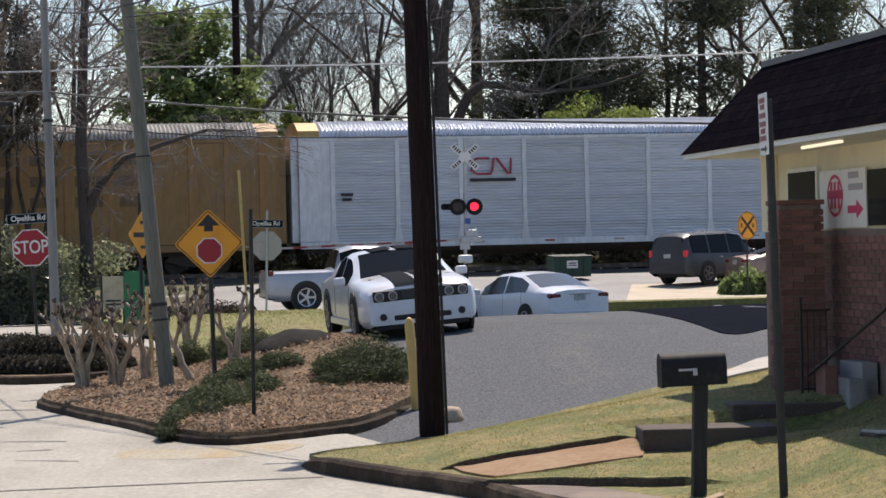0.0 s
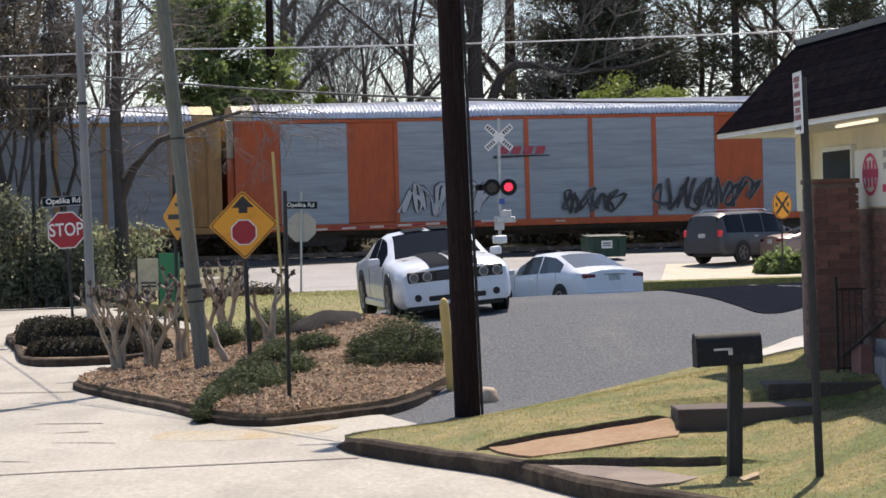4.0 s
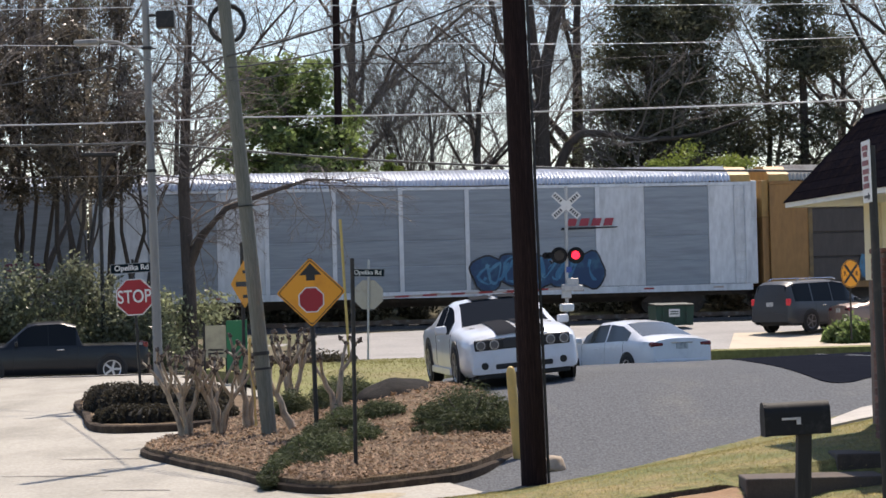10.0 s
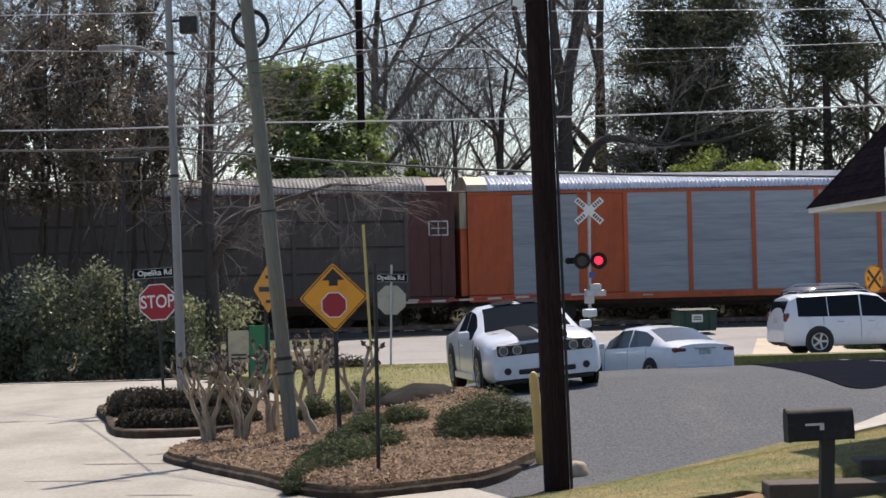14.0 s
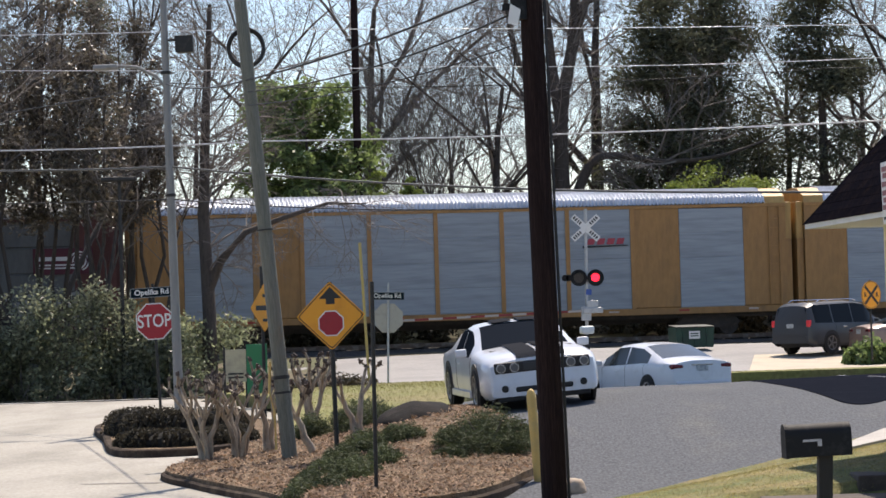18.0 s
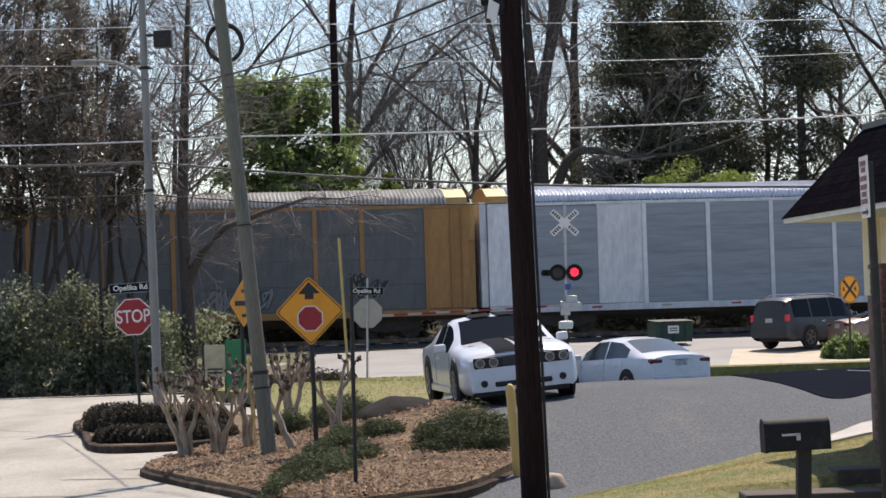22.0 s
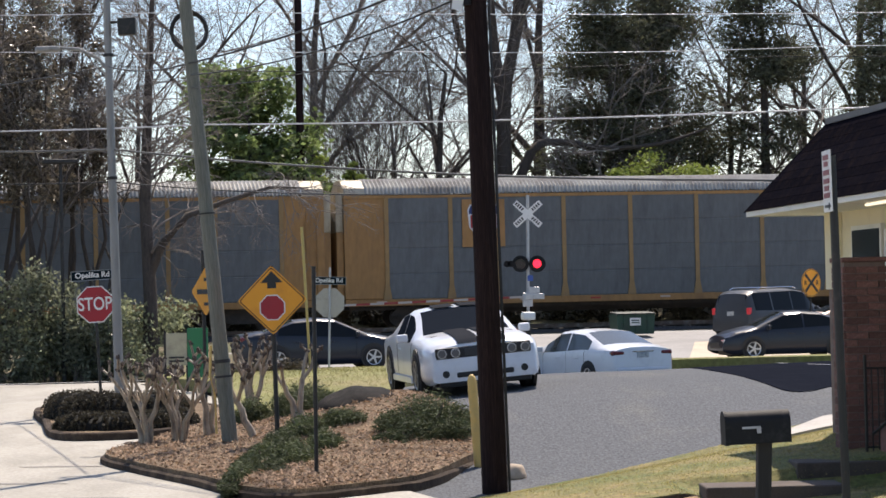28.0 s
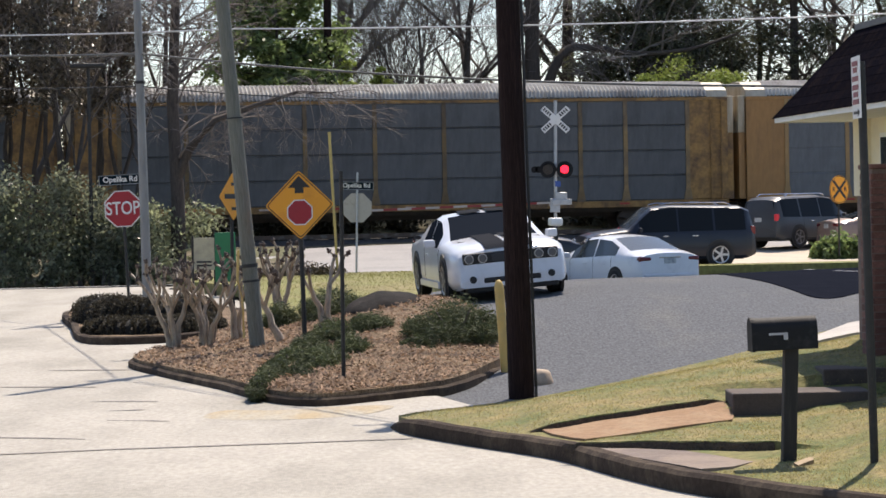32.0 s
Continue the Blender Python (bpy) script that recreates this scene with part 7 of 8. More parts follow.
def bare_tree(seed, h, trunk_r, spread=0.6, first=0.25, depth=5, kids=(5, 5, 4, 4, 3), droop=0.0, wiggle=0.16):
    """Two meshes of a leafless tree: trunk with main limbs, and the crown of branches and twigs."""
    rnd = random.Random(seed)
    tv, tf, cv, cf = [], [], [], []

    def grow(p, d, length, r, lev):
        seg = 5 if lev == 0 else (4 if lev < 3 else 2)
        pts, rad = [p.copy()], [r]
        q, dd = p.copy(), d.copy()
        end = r * (0.35 if lev else 0.3)
        for s in range(seg):
            dd = (dd + Vector((rnd.uniform(-1, 1), rnd.uniform(-1, 1), rnd.uniform(-0.5, 0.7))) * wiggle * (0.6 if lev == 0 else 1.0)).normalized()
            q = q + dd * (length / seg)
            pts.append(q.copy())
            rad.append(r + (end - r) * (s + 1) / seg)
        if lev < 2:
            limb(tv, tf, pts, rad, 8 if lev == 0 else 5)
        else:
            limb(cv, cf, pts, rad, 3)
        if lev >= depth:
            return
        for c in range(kids[lev]):
            f = rnd.uniform(first if lev == 0 else 0.25, 1.0)
            if c == kids[lev] - 1:
                f = 1.0
            k = min(int(f * seg), seg - 1)
            u = f * seg - k
            bp = pts[k].lerp(pts[k + 1], u)
            br = rad[k] + (rad[k + 1] - rad[k]) * u
            dirn = (pts[k + 1] - pts[k]).normalized()
            side = Vector((rnd.uniform(-1, 1), rnd.uniform(-1, 1), rnd.uniform(-0.2, 0.55) - droop))
            nd = (dirn * (1 - spread) + side.normalized() * spread).normalized()
            grow(bp, nd, length * rnd.uniform(0.42, 0.68), max(br * rnd.uniform(0.5, 0.72), 0.008), lev + 1)

    grow(Vector((0, 0, -0.3)), Vector((0, 0, 1)), h * 0.62, trunk_r, 0)
    return (tv, tf), (cv, cf)


def leaf_cloud(seed, blobs, count, size, aspect=0.55, flat=0.0, shell=0.35):
    """Small leaf faces scattered through ellipsoids (centre, radii); dense near the skin."""
    rng = np.random.RandomState(seed)
    vol = np.array([b[1][0] * b[1][1] * b[1][2] for b in blobs]) ** 0.67
    n_each = (count * vol / vol.sum()).astype(int) + 1
    V, F = [], []
    for (c, r), n in zip(blobs, n_each):
        d = rng.normal(size=(n, 3))
        d /= np.linalg.norm(d, axis=1)[:, None]
        rad = 1 - shell * rng.rand(n) ** 1.5 + 0.12 * rng.normal(size=n)
        P_ = np.array(c) + d * rad[:, None] * np.array(r)
        a = rng.normal(size=(n, 3))
        a[:, 2] *= 1 - flat
        a /= np.linalg.norm(a, axis=1)[:, None]
        b = np.cross(a, rng.normal(size=(n, 3)))
        b /= np.linalg.norm(b, axis=1)[:, None] + 1e-9
        s = size * (0.6 + 0.8 * rng.rand(n))[:, None]
        k = len(V)
        quad = np.stack([P_ - a * s, P_ - b * s * aspect, P_ + a * s, P_ + b * s * aspect], 1).reshape(-1, 3)
        V.extend(map(tuple, quad))
        F.extend((k + 4 * i, k + 4 * i + 1, k + 4 * i + 2, k + 4 * i + 3) for i in range(n))
    return V, F


def tree_from(meshes, label, m, scale=1.0, name="bare_tree", group="bare trees", parts=("trunk", "crown")):
    t = thing(name, label, "tree", m @ Matrix.Diagonal((scale, scale, scale, 1)), group)
    for nm, me in zip(parts, meshes):
        part(nm, me, None, t)
    return t


VARIANTS = []
for k, (h, r, sp, kids, dep) in enumerate(((21, 0.33, 0.56, (8, 6, 5, 4, 3), 5), (19, 0.26, 0.50, (9, 6, 5, 4, 2), 5), (23, 0.40, 0.62, (8, 6, 5, 4, 3), 5), (17, 0.2, 0.48, (9, 6, 5, 3, 2), 5))):
    (tv, tf), (cv, cf) = bare_tree(100 + k, h, r, sp, 0.22, dep, kids)
    VARIANTS.append((mesh_of("trunk", tv, tf, M_bark, True), mesh_of("crown", cv, cf, M_twigdark if k % 2 else M_twig)))
rnd = random.Random(5)
i = 0
for row, (v0, n) in enumerate(((14.0, 12), (23.0, 12), (35.0, 11))):
    for k in range(n):
        s = -34 - 4 * row + (68 + 10 * row) * (k + 0.5) / n + rnd.uniform(-1.6, 1.6)
        if 8.5 < s < 17 and row == 0:
            continue
        if row == 2 and -3.0 < s < 6.0 and k % 2:
            continue
        if -10.5 < s < -3.0 and (row == 0 or row == 1 and k % 2):
            continue
        p = along(s, v0 + rnd.uniform(-2.5, 2.5))
        p.z = base_z(p.x, p.y) - 0.1
        tree_from(VARIANTS[(i * 7 + row) % 4], "tall leafless tree behind the railway", pose(p.x, p.y, p.z, 0, rnd.uniform(-3, 3), rnd.uniform(0, 360)), rnd.uniform(0.8, 1.15))
        i += 1
# young trees and saplings close behind the track: a haze of fine dark twigs
SAP = []
for k in range(3):
    (tv, tf), (cv, cf) = bare_tree(150 + k, 12.5, 0.09, 0.42, 0.12, 4, (14, 8, 5, 3), wiggle=0.2)
    SAP.append((mesh_of("trunk", tv, tf, M_bark, True), mesh_of("crown", cv, cf, M_twigdark)))
rnd = random.Random(8)
for k, s0 in enumerate((-3.5, 0.0, 14.5, 17.0, 2.4, -2.0, 1.2)):
    p = along(s0 + rnd.uniform(-0.7, 0.7), rnd.uniform(9.5, 20.0))
    tree_from(SAP[k % 3], "slender leafless sapling behind the railway", pose(p.x, p.y, base_z(p.x, p.y) - 0.1, rnd.uniform(-5, 5), rnd.uniform(-5, 5), rnd.uniform(0, 360)), rnd.uniform(0.75, 1.15), group="saplings")
# undergrowth on the bank behind the track
rnd = random.Random(61)
for k in range(30):
    p = along(-36 + 2.5 * k + rnd.uniform(-0.8, 0.8), rnd.uniform(7.6, 10.5))
    b = thing("undergrowth", "brown and green winter undergrowth on the railway bank", "shrub", pose(p.x, p.y, base_z(p.x, p.y) - 0.1), "undergrowth behind the track")
    blobs = [((rnd.uniform(-1.4, 1.4), rnd.uniform(-0.8, 0.8), rnd.uniform(0.2, 3.0)), (rnd.uniform(0.5, 0.9), rnd.uniform(0.4, 0.8), rnd.uniform(0.35, 0.7))) for _ in range(13)]
    V, F = leaf_cloud(900 + k, blobs, 2200, 0.12, 0.35, 0.0, 0.7)
    part("foliage", mesh_of("foliage", V, F, surf("winter_brush", (0.055, 0.05, 0.03), 0.9, island=0.5, vary=0.3)), None, b)
# Added brush row hides lit ground, dark for the shaded band beneath the train.
for k in range(44):
    p = along(-40 + 1.8 * k + rnd.uniform(-0.4, 0.4), rnd.uniform(5.0, 6.0))
    b = thing("undergrowth", "low brush added beside the track, dark as the shade under the train", "shrub", pose(p.x, p.y, base_z(p.x, p.y) - 0.1), "undergrowth behind the track")
    blobs = [((rnd.uniform(-1.0, 1.0), rnd.uniform(-0.4, 0.4), rnd.uniform(0.1, 1.3)), (rnd.uniform(0.35, 0.6), rnd.uniform(0.3, 0.5), rnd.uniform(0.25, 0.45))) for _ in range(8)]
    V, F = leaf_cloud(1200 + k, blobs, 1500, 0.10, 0.5, 0.0, 0.8)
    part("foliage", mesh_of("foliage", V, F, surf("shade_brush", (0.045, 0.045, 0.03), 0.9, island=0.4, vary=0.2)), None, b)
# a heavy old tree with a wide fork and one long low limb, behind the crossing
p = along(6.7, 12.0)
t = thing("bare_tree", "old leafless tree with thick forked limbs", "tree", pose(p.x, p.y, base_z(p.x, p.y) - 0.2, 0, 0, RAIL), "bare trees")
tv, tf, cv, cf = [], [], [], []
OLD = (
    ([(0, 0, 0), (0.1, 0, 3.0), (-0.05, 0, 6.0), (0.05, 0, 9.2), (0.5, 0, 11.4), (1.4, 0.3, 14.2), (2.9, 0.5, 16.5), (5.0, 0.6, 17.6)], 0.52, 0.10),
    ([(0.05, 0, 8.6), (-0.3, 0.2, 11.0), (-0.5, 0.3, 14.0), (-1.1, 0.2, 18.5)], 0.36, 0.07),
    ([(0.5, 0, 11.4), (0.7, -0.2, 14.0), (0.8, -0.1, 19.0)], 0.30, 0.07),
    ([(0, 0, 7.5), (-0.9, 0.3, 9.3), (-2.0, 0.2, 11.8), (-2.6, 0.4, 15.5), (-4.0, 0.5, 18.0)], 0.27, 0.05),
    ([(0.05, 0, 3.6), (0.5, -0.4, 5.2), (1.3, -0.6, 6.8), (2.6, -0.5, 7.0), (4.6, -0.7, 6.7), (7.2, -0.6, 6.9), (9.5, -0.4, 7.6)], 0.32, 0.05),
    ([(0.1, 0, 3.4), (1.6, 0.5, 4.3), (3.4, 0.9, 5.0), (6.0, 0.8, 5.3)], 0.30, 0.07),
    ([(1.4, 0.3, 14.2), (2.6, -0.2, 14.6), (4.2, -0.3, 15.9), (6.8, -0.2, 15.6)], 0.17, 0.04),
)
rnd = random.Random(77)


def spray(p, d, ln, r, lev):
    """Twigs that fork three times."""
    q = [p]
    for _ in range(3):
        d = (d + Vector((rnd.uniform(-1, 1), rnd.uniform(-1, 1), rnd.uniform(-0.4, 0.6))) * 0.3).normalized()
        q.append(q[-1] + d * ln / 3)
    limb(cv, cf, q, [r, r * 0.8, r * 0.6, r * 0.4], 4 if lev == 0 else 3)
    if lev < 3:
        for _ in range(4):
            spray(q[rnd.randint(1, 3)], (d + Vector((rnd.uniform(-1, 1), rnd.uniform(-1, 1), rnd.uniform(-0.5, 0.8)))).normalized(), ln * rnd.uniform(0.5, 0.75), max(r * 0.6, 0.012), lev + 1)


for line, r0, r1 in OLD:
    pts = [Vector(q) for q in smooth_line(line, 4)]
    limb(tv, tf, pts, [mixf(r0, r1, (k / (len(pts) - 1)) ** 0.8) for k in range(len(pts))], 9)
    for k in range(6):
        c = rnd.randint(len(pts) // 3, len(pts) - 1)
        spray(pts[c], Vector((rnd.uniform(-1, 1), rnd.uniform(-0.7, 0.7), rnd.uniform(-0.2, 1))).normalized(), rnd.uniform(1.6, 3.2), 0.06, 0)
part("trunk", mesh_of("trunk", tv, tf, M_bark, True), None, t)
part("crown", mesh_of("crown", cv, cf, M_twigdark), None, t)


def evergreen(seed, label, m, h, r, mat, count, size, name="evergreen_tree", low=0.1, cone=True, group="evergreens", aspect=0.45, lumps=46):
    """Trunk, limbs and a ragged crown of many small sprays."""
    rnd = random.Random(seed)
    t = thing(name, label, "tree", m, group)
    tv, tf = [], []
    limb(tv, tf, [Vector((0, 0, -0.3)), Vector((0.1, 0, h * 0.5)), Vector((0, 0.1, h * 0.97))], [0.05 * h * 0.35, 0.03 * h * 0.35, 0.02], 7)
    blobs = []
    for k in range(lumps):
        f = low + (1 - low) * rnd.random() ** 1.15
        rr = r * ((1.15 - f) if cone else math.sqrt(max(0.05, 1 - (2 * f - 1.05) ** 2)))
        a = rnd.uniform(0, 6.283)
        q = rr * rnd.uniform(0.35, 1.0)
        c = (q * math.cos(a), q * math.sin(a), f * h + rnd.uniform(-0.3, 0.3))
        b = r * rnd.uniform(0.16, 0.34)
        blobs.append((c, (b * 1.25, b * 1.25, b * 0.7)))
        limb(tv, tf, [Vector((0, 0, c[2] - 0.4)), Vector(c)], [0.06, 0.015], 4)
    part("trunk", mesh_of("trunk", tv, tf, M_bark), None, t)
    V, F = leaf_cloud(seed, blobs, count, size, aspect, 0.3, 0.8)
    part("crown", mesh_of("crown", V, F, mat), None, t)
    return t


for sd, (s, v, h, r, mat, cnt, size, lab) in enumerate((
        (12.6, 15.5, 14.5, 4.6, M_leafcedar, 38000, 0.14, "dark olive cedar with ragged layered boughs"),
        (15.8, 17.0, 15.5, 4.2, M_leafcedar, 38000, 0.14, "dark olive cedar with ragged layered boughs"),
        (20.2, 15.0, 17.5, 3.6, M_leafcedar, 32000, 0.14, "tall dark pine with a ragged crown"),
        (25.5, 13.0, 15.0, 3.6, M_leafcedar, 24000, 0.14, "tall dark pine with a ragged crown"),
        (-19.5, 14.0, 15.5, 3.4, M_leafcedar, 8500, 0.14, "dark thin-crowned pine behind the thicket"),
        (-14.2, 15.0, 15.5, 2.8, M_leafcedar, 8500, 0.14, "dark thin-crowned pine behind the thicket"),
        (-23.5, 12.5, 14.0, 3.2, M_leafcedar, 7500, 0.14, "dark thin-crowned pine behind the thicket"),
        (-27.0, 15.0, 15.0, 3.6, M_leafcedar, 14000, 0.12, "tall dark pine with a ragged crown"))):
    p = along(s, v)
    p.z = base_z(p.x, p.y) - 0.1
    evergreen(300 + sd, lab, pose(p.x, p.y, p.z, 0, 0, 40 * sd), h, r, mat, cnt, size, low=0.07, aspect=0.26, lumps=105)
p = along(-5.6, 8.0)
p.z = base_z(p.x, p.y) - 0.1
evergreen(311, "glossy green holly tree behind the railway", pose(p.x, p.y, p.z), 10.6, 3.3, M_leafholly, 34000, 0.14, low=0.2, cone=False, lumps=90)
for sd, (s, v, h, r) in enumerate(((12.6, 7.0, 6.8, 2.0), (14.8, 7.4, 6.4, 1.6), (10.6, 7.6, 6.1, 1.1), (-2.6, 7.5, 6.6, 0.8), (-0.9, 8.5, 6.2, 0.8))):
    p = along(s, v)
    p.z = base_z(p.x, p.y) - 0.1
    evergreen(330 + sd, "bright spring-green shrub behind the railway", pose(p.x, p.y, p.z), h, r, M_leaflime, 3800, 0.085, "flowering_shrub", 0.45, False, "spring-green shrubs")
# ---- thicket on the far side of the street: thin trunks and dark evergreen growth ----
THIN = []
for k in range(3):
    (tv, tf), (cv, cf) = bare_tree(200 + k, 13, 0.13, 0.45, 0.5, 4, (8, 5, 4, 3), wiggle=0.36)
    THIN.append((mesh_of("trunk", tv, tf, surf("dark_wet_bark", (0.055, 0.045, 0.038), 0.95, col2=(0.085, 0.07, 0.058), scale=5, amount=0.5), True), mesh_of("crown", cv, cf, M_twig)))
rnd = random.Random(9)
for k, (x, y) in enumerate(((-11.9, 66), (-11.2, 70), (-10.4, 67.5), (-9.5, 68), (-12.8, 72), (-14.2, 68), (-9.0, 74), (-13.5, 78), (-15.8, 72), (-11.0, 80), (-16.5, 80), (-18, 76), (-14.5, 86), (-14.0, 74), (-17.2, 70), (-12.5, 83))):
    if k % 2:
        continue
    g = (80.5 + (y - 64) * 0.5) / y  # the thicket stands between the road and the railway
    x, y = x * g, y * g
    tree_from(THIN[k % 3], "thin dark-trunked leafless tree in the thicket", pose(x, y, base_z(x, y) - 0.1, rnd.uniform(-5, 5), rnd.uniform(-5, 5), rnd.uniform(0, 360)), rnd.uniform(0.9, 1.35), group="thicket trees")
# the tree with one long low limb reaching over the road edge
t = thing("bare_tree", "leafless tree with one long low drooping limb", "tree", pose(-8.78, 83.0, base_z(-8.78, 83.0) - 0.05) @ Matrix.Diagonal((1.15, 1.15, 1.12, 1)), "thicket trees")
tv, tf, cv, cf = [], [], [], []
limb(tv, tf, [Vector((0, 0, -0.3)), Vector((0.05, 0, 2.3)), Vector((-0.05, 0, 5.2)), Vector((0.1, 0.1, 8.5)), Vector((0.3, 0, 11.5))], [0.27, 0.2, 0.17, 0.13, 0.06], 9)
main = [Vector((0.0, 0, 2.9)), Vector((0.45, -0.2, 3.9)), Vector((1.2, -0.5, 4.7)), Vector((2.4, -0.8, 5.1)), Vector((3.6, -1.0, 5.45)), Vector((4.7, -1.2, 5.4))]
limb(tv, tf, main, [0.15, 0.13, 0.10, 0.075, 0.05, 0.02], 7)
rnd = random.Random(21)


def twig(p, d, ln, r, lev):
    q = [p]
    for s in range(3):
        d = (d + Vector((rnd.uniform(-1, 1), rnd.uniform(-1, 1), rnd.uniform(-0.7, 0.5))) * 0.28).normalized()
        q.append(q[-1] + d * ln / 3)
    limb(cv, cf, q, [r, r * 0.8, r * 0.6, r * 0.35], 4 if lev == 0 else 3)
    if lev < 3:
        for c in range(4):
            k = rnd.randint(1, 3)
            twig(q[k], (d + Vector((rnd.uniform(-1, 1), rnd.uniform(-1, 1), rnd.uniform(-0.8, 0.6)))).normalized(), ln * rnd.uniform(0.45, 0.7), r * 0.55, lev + 1)


for k in range(26):
    f = rnd.uniform(0.5, 4.9)
    a = int(f)
    twig(main[a].lerp(main[a + 1], f - a), Vector((rnd.uniform(-0.2, 1), rnd.uniform(-0.6, 0.6), rnd.uniform(-0.8, 0.5))).normalized(), rnd.uniform(0.7, 1.5), 0.022, 0)
for k in range(34):
    z = rnd.uniform(3.5, 11)
    twig(Vector((0.1, 0, z)), Vector((rnd.uniform(-1, 1), rnd.uniform(-1, 1), rnd.uniform(0.1, 0.9))).normalized(), rnd.uniform(1.2, 2.4), 0.04, 0)
part("trunk", mesh_of("trunk", tv, tf, M_bark, True), None, t)
part("crown", mesh_of("crown", cv, cf, M_twig), None, t)

M_leafbrown = surf("dry_vine_leaves", (0.12, 0.10, 0.072), 0.4, trans=0.3, vary=0.25, island=0.6)
rnd = random.Random(77)
for k, (x, y, top) in enumerate(((-15.9, 84.5, 11.5), (-14.2, 87.0, 12.0), (-12.6, 84.0, 10.5), (-17.4, 86.0, 12.0), (-11.2, 87.5, 9.5), (-18.6, 83.5, 11.0), (-15.2, 88.0, 14.5), (-13.3, 85.6, 14.0), (-11.9, 88.0, 13.0))):
    t = thing("vine_covered_tree", "thin dark tree tangled in dry brown vines", "tree", pose(x, y, base_z(x, y) - 0.1), "thicket trees")
    tv, tf, blobs = [], [], []
    for q in range(2):
        a = 3.14 * q + rnd.uniform(-0.7, 0.7)
        wob = [rnd.uniform(-0.28, 0.28) for _ in range(6)]
        limb(tv, tf, [Vector((0.5 * f * math.cos(a) + wob[c], 0.5 * f * math.sin(a), top * f - 0.2)) for c, f in enumerate((0.0, 0.15, 0.32, 0.5, 0.72, 0.95))], [0.12, 0.10, 0.085, 0.07, 0.05, 0.02], 6)
    for q in range(26):
        r_ = rnd.uniform(0.3, 0.75)
        blobs.append(((rnd.uniform(-1.1, 1.1), rnd.uniform(-0.9, 0.9), rnd.uniform(6.0, top)), (r_, r_, r_ * rnd.uniform(0.7, 1.5))))
    part("trunk", mesh_of("trunk", tv, tf, M_bark, True), None, t)
    V, F = leaf_cloud(560 + k, blobs, 6500, 0.085, 0.4, 0.0, 1.0)
    part("crown", mesh_of("crown", V, F, M_leafbrown), None, t)

rnd = random.Random(31)
for k in range(26):
    x, y = rnd.uniform(-20, -7.4), rnd.uniform(62.5, 72)
    if k < 13:
        x, y = -7.6 - 0.75 * k, 62.4 + rnd.uniform(-0.5, 0.9)
    h = rnd.uniform(1.7, 3.1) if x < -8.8 else rnd.uniform(1.4, 2.4)
    w = rnd.uniform(1.0, 1.7)
    g = (79.3 + (y - 62) * 0.6) / y
    x, y, h, w = x * g, y * g, h * 1.3, w * 1.27
    s = thing("evergreen_shrub", "dense dark evergreen shrub at the thicket's edge", "shrub", pose(x, y, base_z(x, y) - 0.1), "thicket shrubs")
    blobs = [((rnd.uniform(-w, w) * 0.6, rnd.uniform(-w, w) * 0.5, h * rnd.uniform(0.12, 0.85)), (w * rnd.uniform(0.3, 0.55), w * rnd.uniform(0.3, 0.55), h * rnd.uniform(0.14, 0.28))) for _ in range(11)]
    V, F = leaf_cloud(500 + k, blobs, 3400, 0.075, 0.5, 0.0, 0.7)
    part("foliage", mesh_of("foliage", V, F, M_leafdark if k % 3 else M_leaflaurel), None, s)
    sv, sf = [], []
    for q in range(7):
        limb(sv, sf, [Vector((rnd.uniform(-0.2, 0.2), rnd.uniform(-0.2, 0.2), 0)), Vector((rnd.uniform(-w, w) * 0.6, rnd.uniform(-w, w) * 0.5, h * rnd.uniform(0.5, 1.0)))], [0.03, 0.01], 4)
    part("stem", mesh_of("stem", sv, sf, M_twigdark), None, s)

# ---- pruned crepe myrtles in the bed ----
def knuckle_mesh(rnd, r):
    """A lumpy pruning knuckle with short stubs, in one piece."""
    bmk = bmesh.new()
    bmesh.ops.create_icosphere(bmk, subdivisions=2, radius=r)
    for v in bmk.verts:
        v.co *= rnd.uniform(0.75, 1.2) if rnd.random() < 0.75 else rnd.uniform(1.4, 2.1)
        v.co.z *= 1.15
    return to_mesh("knuckle", bmk, M_knot)


